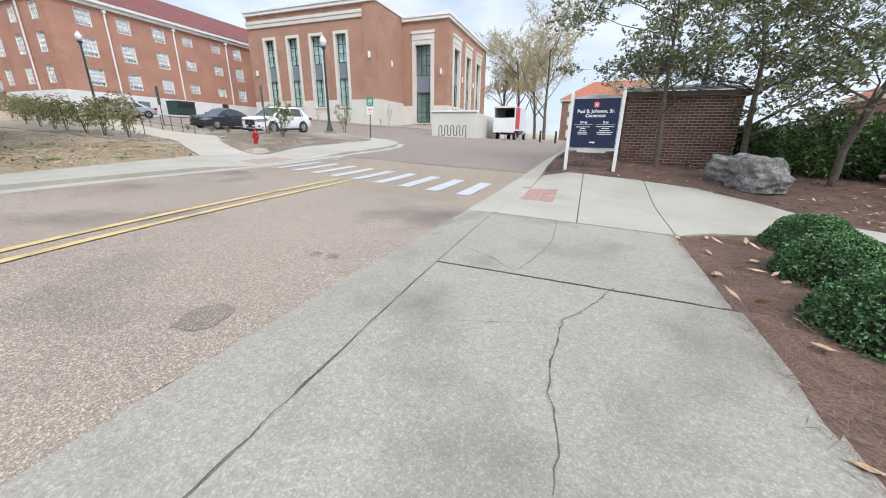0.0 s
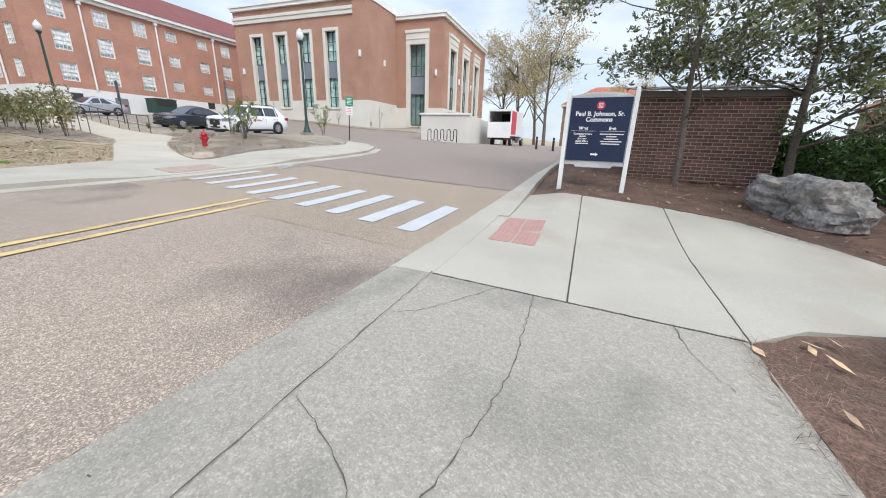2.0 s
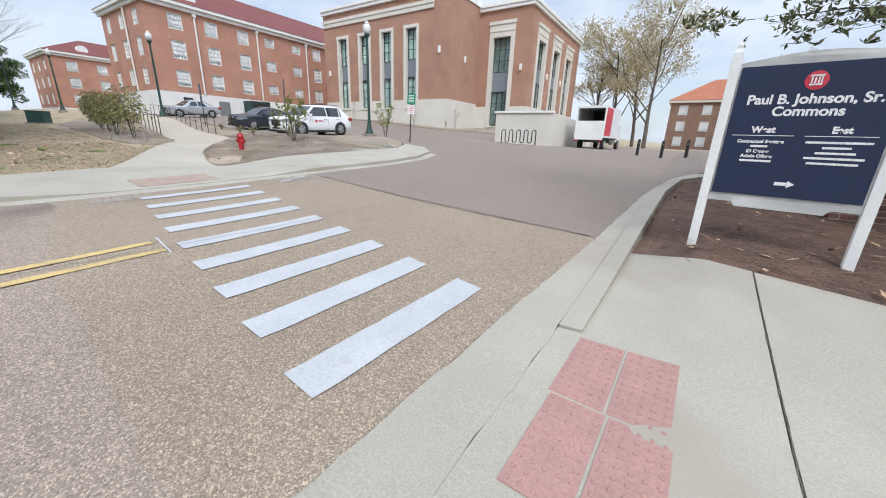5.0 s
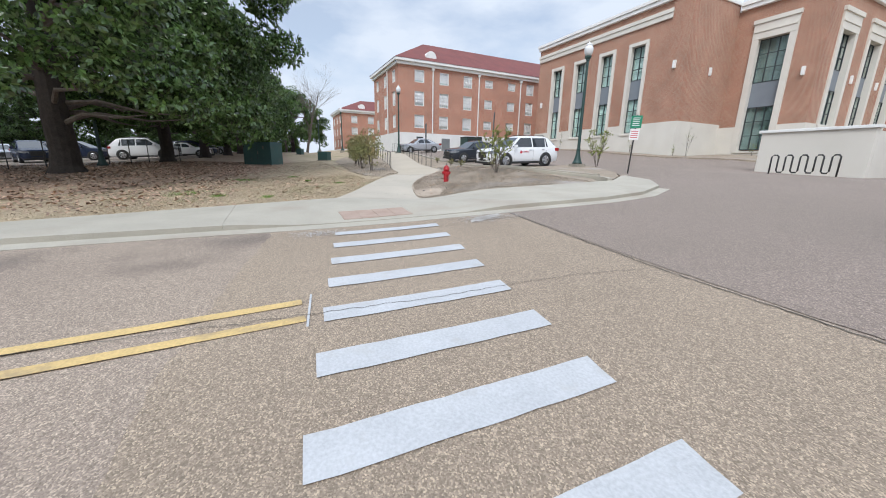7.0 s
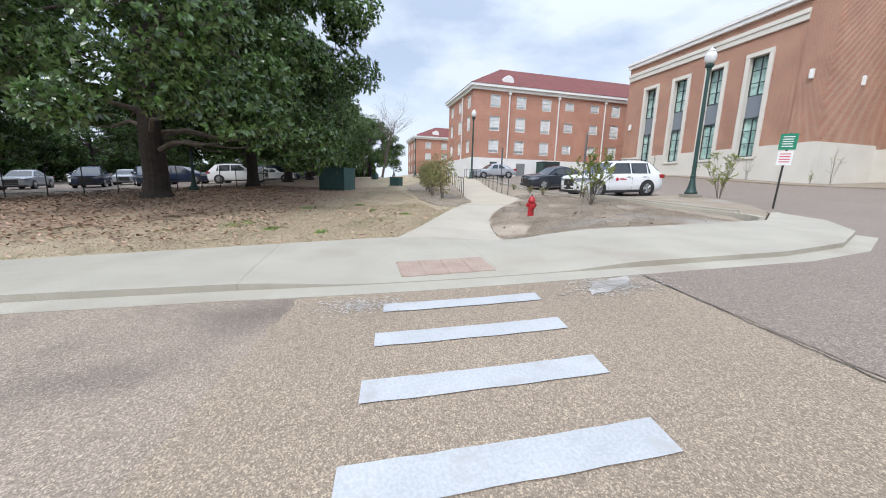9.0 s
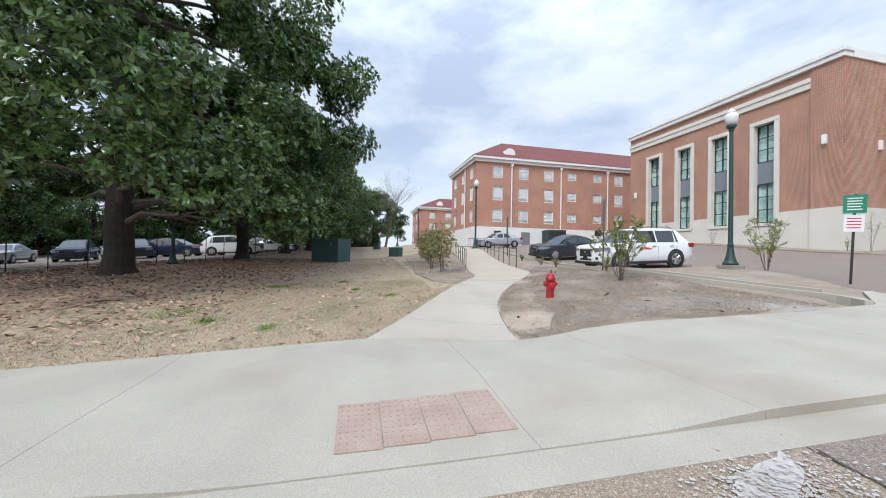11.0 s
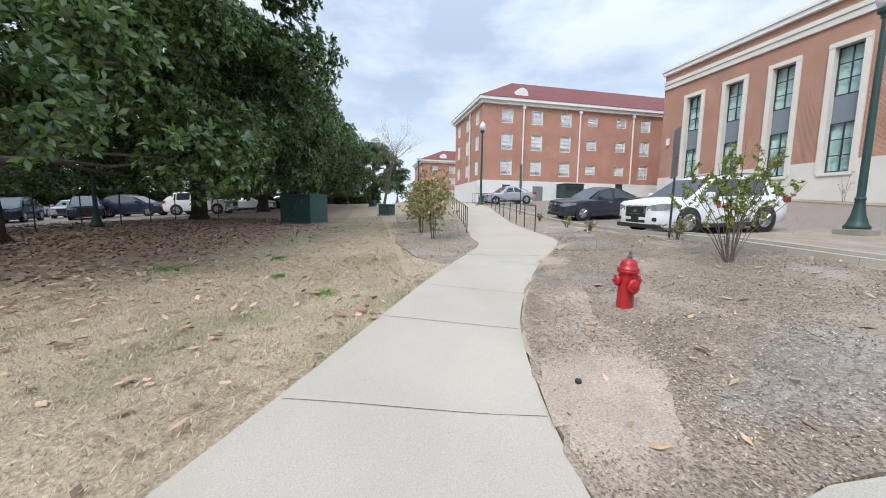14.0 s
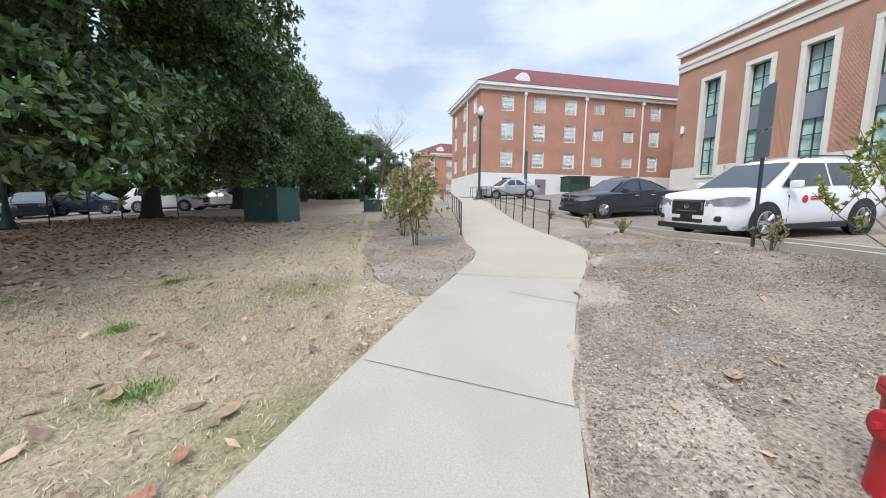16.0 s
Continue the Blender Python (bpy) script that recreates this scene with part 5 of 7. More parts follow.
def car(m, paint, label, L=4.8, W=1.86, H=1.7, hood=1.02, belt=1.08, style="suv", wheel_r=0.37, wb=2.85, group="", detail=True):
    t = thing("car", m, label, "car", group)
    hw, fx, rx = W / 2, wb / 2 + 0.03, -wb / 2 + 0.03
    f, b = L / 2, -L / 2
    if style == "suv":
        ws, rf, rr, rg = f - 1.12, f - 2.2, b + 0.75, b + 0.12
    else:
        ws, rf, rr, rg = f - 1.2, f - 2.05, b + 1.5, b + 0.45
    deck = belt - (0.02 if style == "suv" else 0.06)
    # station: x, half width, sill height, nose height of the flank, top height
    st = [(f, 0.60, 0.36, hood * 0.58, hood * 0.76), (f - 0.06, 0.80, 0.26, hood * 0.76, hood * 0.90), (f - 0.20, 0.925, 0.22, hood * 0.82, hood - 0.035), (f - 0.50, 0.985, 0.22, 0.84, hood - 0.005),
          (ws + 0.05, 1.0, 0.22, 0.88, hood + 0.05), (rf, 1.0, 0.22, 0.9, belt), (0, 1.0, 0.22, 0.9, belt), (rr, 1.0, 0.23, 0.92, belt + 0.02),
          (b + 0.45, 0.985, 0.26, 0.92, deck + 0.03), (b + 0.12, 0.94, 0.3, 0.9, deck), (b + 0.03, 0.86, 0.38, 0.82, deck - 0.08), (b, 0.74, 0.46, 0.7, deck - 0.2)]
    secs = []
    for x, wf, zs, zm, zt in st:
        w = hw * wf
        half = [(w * 0.90, zs), (w * 0.985, zs + 0.14), (w, (zs + zm) / 2), (w * 0.985, zm), (w * 0.93, zt - 0.03), (w * 0.80, zt), (w * 0.4, zt + 0.025)]
        secs.append([(x, y, z) for y, z in half] + [(x, -y, z) for y, z in half[::-1]])
    body = part("body", loft(secs), paint, t, "", True)
    body.modifiers.new("edge", "EDGE_SPLIT").split_angle = radians(38)
    # cabin
    gs = []
    for x, w, z0, z1, wr in ((ws, 0.86, belt - 0.12, belt - 0.06, 0.84), (rf + 0.1, 0.9, belt - 0.1, H - 0.10, 0.70), (rf - 0.25, 0.91, belt - 0.1, H - 0.015, 0.67), ((rf + rr) / 2, 0.91, belt - 0.1, H, 0.67), (rr + 0.3, 0.90, belt - 0.1, H - 0.03, 0.66), (rr - 0.02, 0.88, belt - 0.1, H - 0.10, 0.65), (rg, 0.82, belt - 0.1, belt + (0.06 if style == "suv" else -0.04), 0.74)):
        half = [(hw * w, z0), (hw * (w * 0.98 + wr * 0.02), min(belt, z1)), (hw * wr * 1.0, z1 - 0.03), (hw * wr * 0.88, z1), (hw * wr * 0.4, z1 + 0.012)]
        gs.append([(x, y, z) for y, z in half] + [(x, -y, z) for y, z in half[::-1]])
    roof = part("cabin", loft(gs), paint, t, "", True)
    roof.modifiers.new("edge", "EDGE_SPLIT").split_angle = radians(30)
    e = 0.012
    z1 = H - 0.13
    part("windscreen", panel([(ws - 0.03 + e, hw * 0.80, belt - 0.02 + e), (ws - 0.03 + e, -hw * 0.80, belt - 0.02 + e), (rf + 0.14 + e, -hw * 0.64, H - 0.12 + e), (rf + 0.14 + e, hw * 0.64, H - 0.12 + e)]), M["car_glass"], t, "dark tinted windscreen")
    zg = belt + (0.06 if style == "suv" else -0.04)
    rear = lambda q: (rg + (rr - 0.02 - rg) * q - e, zg + (H - 0.10 - zg) * q + e)
    (xa_, za_), (xb2, zb2) = rear(0.14), rear(0.9)
    part("rear_window", panel([(xa_, -hw * 0.68, za_), (xa_, hw * 0.68, za_), (xb2, hw * 0.58, zb2), (xb2, -hw * 0.58, zb2)]), M["car_glass"], t)
    for s in (1, -1):
        yb, yt = s * (hw * 0.905 + e), s * (hw * 0.695 + e)
        ym = lambda z: yb + (yt - yb) * (z - belt) / (H - 0.05 - belt)
        xa, xb_, xc = rf - 0.02 - 0.75, (rf + rr) / 2 - 0.35, rr + 0.05
        if style == "sedan":
            xa = rf - 0.45
        for x0, x1, t0, t1 in ((ws - 0.38, xa + 0.04, rf - 0.05, xa + 0.04), (xa - 0.05, rr - 0.3, xa - 0.05, rr + 0.2)) if style == "sedan" else ((ws - 0.38, xa + 0.04, rf + 0.05, xa + 0.04), (xa - 0.05, xb_ - 0.35, xa - 0.05, xb_ - 0.35), (xb_ - 0.45, rr + (0.12 if style == "suv" else 0.1), xb_ - 0.45, rr + (0.30 if style == "suv" else 0.25))):
            zb = belt + 0.02
            part("side_window", panel([(x0, ym(zb), zb), (x1, ym(zb), zb), (t1, ym(z1), z1), (t0, ym(z1), z1)][::s]), M["car_glass"], t, "dark tinted side window")
        for x in (fx, rx):
            bm = lathe(bmesh.new(), ((wheel_r * 1.17, 0), (wheel_r * 1.17, 0.012), (wheel_r * 1.04, 0.016)), 24, m=pose(x, s * (hw - 0.003), wheel_r, -90 * s, 0, 0))
            part("wheel_arch", bm, M["black_trim"], t)
            wheel(t, x, s * (hw - 0.10), wheel_r, 0.235, s)
        part("sill", boxes((rx + wheel_r * 1.2, s * (hw - 0.06), 0.2, fx - wheel_r * 1.2, s * (hw + 0.012), 0.33), bevel=0.02), M["black_trim"], t)
        mir = boxes((ws - 0.55, s * (hw + 0.02), belt - 0.02, ws - 0.40, s * (hw + 0.22), belt + 0.15), bevel=0.04)
        part("mirror", mir, paint, t)
        hl = bmesh.new()
        cols_ = [(f - 0.02, 0.46, 0.70, 0.82), (f - 0.07, 0.76, 0.71, 0.88), (f - 0.20, 0.945, 0.74, 0.90), (f - 0.50, 1.005, 0.80, 0.88)]
        lv = [[hl.verts.new((x, s * hw * u, hood * z)) for z in (za_, zb_)] for x, u, za_, zb_ in cols_]
        for c0, c1 in zip(lv, lv[1:]):
            hl.faces.new((c0[0], c1[0], c1[1], c0[1]))
        bmesh.ops.recalc_face_normals(hl, faces=hl.faces[:])
        bmesh.ops.solidify(hl, geom=hl.faces[:], thickness=-0.03)
        part("headlight", hl, M["lens"], t, "clear wraparound headlight")
        part("tail_light", boxes((b + 0.02, s * hw * 0.74, belt - 0.22, b + 0.32, s * (hw * 0.965), belt - 0.03), bevel=0.03), M["tail"], t, "red tail light")
        if detail:
            part("fog_lamp", boxes((f - 0.16, s * hw * 0.62, 0.42, f - 0.02, s * hw * 0.80, 0.54), bevel=0.03), M["black_trim"], t)
            for x in (xa + 0.22, xb_ - 0.12):
                part("door_handle", boxes((x - 0.11, s * (hw - 0.015), belt - 0.16, x + 0.09, s * (hw + 0.022), belt - 0.125), bevel=0.012), M["chrome"], t)
            for x in (xa, xb_ - 0.4, ws - 0.5):
                part("door_seam", boxes((x - 0.003, s * (hw - 0.03), 0.36, x + 0.003, s * (hw - 0.002), belt * 0.86)), M["black_trim"], t)
    part("grille", boxes((f - 0.12, -hw * 0.44, hood * 0.50, f + 0.012, hw * 0.44, hood * 0.84), bevel=0.04), M["black_trim"], t, "black front grille")
    part("bumper", boxes((f - 0.32, -hw * 0.86, 0.20, f - 0.01, hw * 0.86, 0.34), bevel=0.035), M["black_trim"], t)
    part("air_intake", boxes((f - 0.2, -hw * 0.42, 0.36, f + 0.004, hw * 0.42, 0.46), bevel=0.02), M["black_trim"], t)
    if detail:
        part("grille_trim", boxes((f - 0.05, -hw * 0.38, hood * 0.80, f + 0.028, hw * 0.38, hood * 0.83), (f - 0.05, -hw * 0.26, hood * 0.585, f + 0.028, hw * 0.26, hood * 0.61), (f - 0.05, -hw * 0.40, hood * 0.62, f + 0.026, -hw * 0.37, hood * 0.80), (f - 0.05, hw * 0.37, hood * 0.62, f + 0.026, hw * 0.40, hood * 0.80), bevel=0.01), M["chrome"], t, "chrome grille trim")
        part("badge", lathe(bmesh.new(), ((0.07, 0), (0.07, 0.02), (0.05, 0.025)), 20, m=pose(f + 0.006, 0, 0.75, 0, 90, 0)), M["chrome"], t)
        part("number_plate", boxes((f + 0.008, -0.16, 0.44, f + 0.025, 0.16, 0.56), bevel=0.01), M["black_trim"], t)
    if style == "suv":
        for s in (1, -1):
            part("roof_rail", tube(bmesh.new(), [(rf - 0.2, s * hw * 0.6, H - 0.02), (rf - 0.35, s * hw * 0.6, H + 0.045), (rr + 0.4, s * hw * 0.6, H + 0.04), (rr + 0.2, s * hw * 0.6, H - 0.03)], 0.018, 6), M["black_trim"], t)
    return t


def at(x, y, rz, lift=0.06):
    """On the slope at x, y, turned by rz."""
    dx, dy = (land(x + 1, y) - land(x - 1, y)) / 2, (land(x, y + 1) - land(x, y - 1)) / 2
    nrm = Vector((-dx, -dy, 1)).normalized()
    q = Vector((0, 0, 1)).rotation_difference(nrm)
    return Matrix.Translation((x, y, land(x, y) + lift)) @ q.to_matrix().to_4x4() @ pose(0, 0, 0, 0, 0, rz)


structure("parking_bay", patch([(-19.2, 19.0), (-19.35, 25.2), (-24, 26.2), (-49, 26.2), (-49, 21.8), (-44, 21.3), (-34, 20.0), (-28, 19.4), (-24, 19.1)], 0.03, 1.0, 0.1), M["asphalt_new"], "asphalt parking bay beside the hall", "car park")
suv = car(at(-20.6, 21.55, -90, 0.05), M["white_car"], "white mid-size SUV with a crest on its door", 5.0, 1.96, 1.78, 1.06, 1.12, "suv", 0.385, 2.9, "cars in the parking bay")
for s in (1, -1):
    bm = lathe(bmesh.new(), ((0.085, 0), (0.085, 0.004)), 24, m=pose(0.42, s * 0.978, 0.86, -90 * s, 0, 0))
    part("door_crest", bm, M["crimson"], suv, "round crimson crest decal")
    part("door_lettering", boxes((0.0, s * 0.976, 0.90, 0.26, s * 0.984, 0.925), (-0.14, s * 0.976, 0.84, 0.26, s * 0.984, 0.88)), M["crimson"], suv, "crimson lettering decal")
car(at(-26.3, 21.8, -90, 0.05), M["dark_car"], "dark slate hatchback saloon", 4.5, 1.8, 1.46, 0.92, 0.95, "sedan", 0.33, 2.65, "cars in the parking bay")
car(at(-39.3, 22.6, -90, 0.05), M["silver_car"], "silver hybrid hatchback in the parking bay", 4.5, 1.76, 1.48, 0.90, 0.96, "sedan", 0.32, 2.7, "cars in the parking bay")
w1 = car(at(-44.3, -2.3, 86), M["white_car"], "white full-size SUV in the car park", 5.1, 1.98, 1.86, 1.12, 1.18, "suv", 0.40, 3.0, "cars in the side car park", False)
w2 = car(at(-48.6, 0.0, 84), M["white_car"], "white saloon car in the car park", 4.7, 1.82, 1.45, 0.92, 0.96, "sedan", 0.33, 2.75, "cars in the side car park", False)
n1 = car(at(-41.0, -12.5, 20), M["navy_car"], "navy blue SUV in the car park", 4.7, 1.88, 1.68, 1.02, 1.08, "suv", 0.36, 2.75, "cars in the side car park", False)
s1 = car(at(-40.0, -16.2, 15), M["silver_car"], "silver-grey saloon in the car park", 4.7, 1.84, 1.46, 0.92, 0.96, "sedan", 0.33, 2.75, "cars in the side car park", False)
for src, x, y, rz in ((n1, -42.5, -9.2, 30), (n1, -39.5, -20.2, 15), (n1, -51.5, -11.5, 60), (n1, -44.6, -7.2, 86), (n1, -52.5, 0.2, 84), (n1, -58, -2.5, 85), (s1, -63, 0.4, 85), (w2, -55, -6, 70), (s1, -47, -13, 20), (w2, -48, -17, 20)):
    copy_thing(src, at(x, y, rz))


def truck(m):
    t = thing("box_truck", m, "white box truck with a red side stripe, tail lift raised", "truck")
    part("cargo_side", boxes((-3.0, 1.12, 0.95, 2.2, 1.18, 3.35), (-3.0, -1.18, 0.95, 2.2, -1.12, 3.35), bevel=0.01), M["white_car"], t)
    part("cargo_roof", boxes((-3.0, -1.18, 3.352, 2.2, 1.18, 3.42), bevel=0.02), M["white_car"], t)
    part("cargo_front", boxes((2.202, -1.18, 0.95, 2.27, 1.18, 3.42), bevel=0.01), M["white_car"], t)
    part("cargo_floor", boxes((-3.0, -1.118, 0.85, 2.2, 1.118, 0.948)), M["black_trim"], t)
    # black panel before the front wall paints the darkness of the hold
    part("cargo_inside", boxes((1.9, -1.11, 0.95, 2.0, 1.11, 3.34)), M["black_trim"], t, "black panel standing for the shade inside the cargo hold")
    part("tail_lift", boxes((-3.12, -1.15, 0.75, -3.02, 1.15, 2.25), bevel=0.01), M["white_trim"], t, "raised pale grey tail lift")
    part("stripe", boxes((-2.9, -1.186, 1.1, -0.8, -1.1805, 3.3), bevel=0), M["crimson"], t, "red side panel")
    part("rear_frame", boxes((-3.05, -1.2, 3.25, -2.98, 1.2, 3.44), (-3.05, -1.2, 0.9, -2.98, -1.08, 3.248), (-3.05, 1.08, 0.9, -2.98, 1.2, 3.248)), M["white_trim"], t)
    part("chassis", boxes((-2.9, -0.45, 0.55, 3.9, 0.45, 0.84)), M["black_trim"], t)
    part("cab", boxes((2.4, -1.0, 0.6, 4.3, 1.0, 2.3), bevel=0.15), M["white_car"], t)
    part("windscreen", boxes((3.6, -0.9, 1.5, 4.32, 0.9, 2.1), bevel=0.05), M["car_glass"], t)
    for x in (-1.9, 3.3):
        for s in (1, -1):
            wheel(t, x, s * 0.95, 0.42, 0.28, s)
    for s in (1, -1):
        part("tail_light", boxes((-3.13, s * 0.85, 0.6, -3.05, s * 1.1, 0.72)), M["tail"], t)
    return t


truck(pose(-6.5, 36.9, land(-6, 35), 0, 0, 87) @ Matrix.Scale(0.85, 4))


# ---- street furniture ----
def monument_sign():
    base = Vector((0.5, 11.5, land(0.5, 11.5)))
    t = thing("campus_sign", Matrix.Translation(base) @ pose(0, 0, 0, 0, 0, -6), "navy blue campus building sign on white posts", "sign")
    for s in (-1, 1):
        post = boxes((s * 0.66 - 0.045, -0.045, -0.3, s * 0.66 + 0.045, 0.045, 2.06), bevel=0.006)
        lathe(post, ((0.058, 2.06), (0.058, 2.09), (0.03, 2.13), (0.035, 2.16), (0.008, 2.21)), 4, m=Matrix.Translation((s * 0.66, 0, 0)) @ pose(0, 0, 0, 0, 0, 45))
        part("post", post, M["white_trim"], t, "white sign post")
    bm = bmesh.new()
    top = [(x / 10 * 0.61, 1.98 + 0.07 * math.cos(x / 10 * math.pi / 2)) for x in range(-10, 11)]
    pts = [(-0.61, 0.55), (-0.40, 0.55), (-0.36, 0.50), (0.36, 0.50), (0.40, 0.55), (0.61, 0.55)] + top[::-1]
    f = bm.faces.new([bm.verts.new((x, -0.025, z)) for x, z in pts])
    bmesh.ops.solidify(bm, geom=[f], thickness=0.05)
    bmesh.ops.recalc_face_normals(bm, faces=bm.faces[:])
    part("board", bm, M["white_trim"], t, "white board with an arched top")
    part("panel", boxes((-0.595, -0.045, 0.64, 0.595, -0.0255, 1.94), bevel=0.004), M["navy"], t, "navy sign face")
    part("crest", lathe(bmesh.new(), ((0.085, 0), (0.085, 0.006), (0.07, 0.008)), 28, m=pose(0, -0.0455, 1.78, 90, 0, 0)), M["crimson"], t, "round crimson crest")
    part("crest_ring", boxes((-0.045, -0.058, 1.735, 0.045, -0.054, 1.75), (-0.04, -0.058, 1.755, -0.028, -0.054, 1.81), (-0.015, -0.058, 1.755, -0.003, -0.054, 1.81), (0.010, -0.058, 1.755, 0.022, -0.054, 1.81), (0.03, -0.058, 1.755, 0.042, -0.054, 1.81), (-0.05, -0.058, 1.815, 0.05, -0.054, 1.83)), M["sign_white"], t)

    def text(s, x, z, size, bold=0.004):
        cu = bpy.data.curves.new("lettering", "FONT")
        cu.body, cu.size, cu.align_x, cu.extrude, cu.offset = s, size, "CENTER", 0.002, bold
        cu.materials.append(M["sign_white"])
        o = new("lettering", cu)
        o.parent = t
        o.matrix_basis = pose(x, -0.0475, z, 90, 0, 0)
    text("Paul B. Johnson, Sr.", 0, 1.575, 0.125)
    text("Commons", 0, 1.46, 0.125)
    text("West", -0.29, 1.295, 0.085)
    text("East", 0.29, 1.295, 0.085)
    text("Contractual Services", -0.29, 1.19, 0.045, 0.002)
    text("ID Center", -0.29, 1.09, 0.045, 0.002)
    text("Admin Offices", -0.29, 1.04, 0.045, 0.002)
    for s in (-0.29, 0.29):
        part("rule", boxes((s - 0.25, -0.0485, 1.262, s + 0.25, -0.0455, 1.268)), M["sign_white"], t)
    for s, z, w in ((-0.29, 1.155, 0.14), (-0.29, 1.005, 0.26), (0.29, 1.205, 0.46), (0.29, 1.155, 0.2), (0.29, 1.105, 0.28), (0.29, 1.055, 0.42), (0.29, 1.005, 0.36)):
        part("text_bar", boxes((s - w / 2, -0.0485, z - 0.009, s + w / 2, -0.0455, z + 0.012)), M["sign_white"], t)
    part("arrow", panel([(-0.08, -0.0475, 0.765), (0.02, -0.0475, 0.765), (0.02, -0.0475, 0.745), (0.08, -0.0475, 0.782), (0.02, -0.0475, 0.82), (0.02, -0.0475, 0.80), (-0.08, -0.0475, 0.80)], 0.003), M["sign_white"], t)


monument_sign()


def hydrant(m):
    t = thing("fire_hydrant", m, "red cast-iron fire hydrant standing in mulch", "fire hydrant")
    part("barrel", lathe(bmesh.new(), ((0.125, -0.1), (0.125, 0.03), (0.122, 0.035), (0.12, 0.04), (0.12, 0.40), (0.128, 0.44), (0.13, 0.50), (0.155, 0.505), (0.155, 0.53), (0.15, 0.535)), 24), M["hydrant_red"], t, "", True)
    part("bonnet", lathe(bmesh.new(), ((0.15, 0.536), (0.155, 0.55), (0.13, 0.56), (0.12, 0.60), (0.095, 0.645), (0.05, 0.665), (0.04, 0.67)), 24), M["hydrant_red"], t, "domed red bonnet", True)
    part("operating_nut", lathe(bmesh.new(), ((0.035, 0.671), (0.035, 0.70), (0.022, 0.705), (0.02, 0.75)), 5), M["steel"], t, "rusty steel operating nut")
    part("flange_bolt", lathe(bmesh.new(), ((0.012, 0.537), (0.012, 0.552)), 6, (0.138, 0, 0)), M["hydrant_red"], t)
    for a, r, zz, ln in ((-60, 0.075, 0.36, 0.22), (30, 0.058, 0.40, 0.19), (210, 0.058, 0.40, 0.19)):
        mm = pose(0, 0, zz, 0, 0, a) @ pose(0, 0, 0, 0, 90, 0)
        c = part("nozzle", lathe(bmesh.new(), ((r * 0.8, 0.05), (r * 0.8, ln - 0.08), (r * 1.15, ln - 0.07), (r * 1.15, ln - 0.01), (r * 0.8, ln)), 16, m=mm), M["hydrant_red"], t, "capped hose nozzle", True)
        part("cap_nut", lathe(bmesh.new(), ((r * 0.35, ln), (r * 0.3, ln + 0.035)), 5, m=mm), M["hydrant_red"], c)
    bm = bmesh.new()
    tube(bm, [(0.10, -0.17, 0.30), (0.085, -0.16, 0.22), (0.09, -0.12, 0.17), (0.10, -0.08, 0.24)], 0.006, 5)
    part("chain", bm, M["steel"], t, "small steel cap chain")
    return t


hydrant(pose(-14.6, 13.76, land(-14.6, 13.76), 3, 2, 48) @ Matrix.Diagonal((0.80, 0.80, 1.02, 1)))


def street_lamp(m, h, label):
    t = thing("street_lamp", m, label, "street lamp", "street lamps")
    part("footing", boxes((-0.33, -0.33, -0.3, 0.33, 0.33, 0.12), bevel=0.02), M["old_concrete"], t, "square concrete footing")
    part("base", lathe(bmesh.new(), ((0.27, 0.121), (0.27, 0.20), (0.22, 0.26), (0.20, 0.34), (0.15, 0.50), (0.11, 0.80), (0.10, 0.9), (0.115, 0.92), (0.115, 0.97), (0.09, 1.0)), 16), M["green_metal"], t, "flared dark green cast base", True)
    part("shaft", lathe(bmesh.new(), ((0.088, 1.001), (0.068, h - 0.95), (0.10, h - 0.93), (0.10, h - 0.88), (0.085, h - 0.86)), 16), M["green_metal"], t, "dark green fluted shaft")
    part("collar", lathe(bmesh.new(), ((0.09, h - 0.859), (0.17, h - 0.80), (0.18, h - 0.72), (0.14, h - 0.70)), 16), M["green_metal"], t)
    part("globe", lathe(bmesh.new(), ((0.14, h - 0.698), (0.21, h - 0.55), (0.235, h - 0.40), (0.22, h - 0.28), (0.15, h - 0.20)), 18), M["lamp_glass"], t, "frosted acorn globe", True)
    part("cap", lathe(bmesh.new(), ((0.16, h - 0.199), (0.17, h - 0.17), (0.09, h - 0.08), (0.03, h - 0.03), (0.012, h + 0.03)), 16), M["lamp_glass"], t, "pale globe cap with finial", True)
    return t


valve = thing("valve_cap", pose(-13.38, 12.33, land(-13.38, 12.33) + 0.05), "small black plastic valve cap sticking out of soil", "valve cap")
valve.scale = (0.6, 0.6, 0.6)
part("stem", lathe(bmesh.new(), ((0.035, -0.05), (0.035, 0.05), (0.03, 0.055)), 12), M["black_trim"], valve)
part("cap", lathe(bmesh.new(), ((0.045, 0.056), (0.045, 0.10), (0.03, 0.115)), 8), M["black_trim"], valve)


lamp = street_lamp(pose(-17.95, 23.9, land(-17.95, 23.9) + 0.12), 6.55, "dark green street lamp with a frosted acorn globe")
copy_thing(lamp, pose(-38.2, 19.85, land(-38.2, 19.85)))
copy_thing(lamp, pose(-30.2, -1.2, land(-30.2, -1.2)))
copy_thing(s1, at(13.5, 27, 160))
copy_thing(w2, at(17, 30, 160))
copy_thing(lamp, pose(-78, 17, land(-78, 17)))
copy_thing(lamp, pose(-62, 18.5, land(-62, 18.5)))


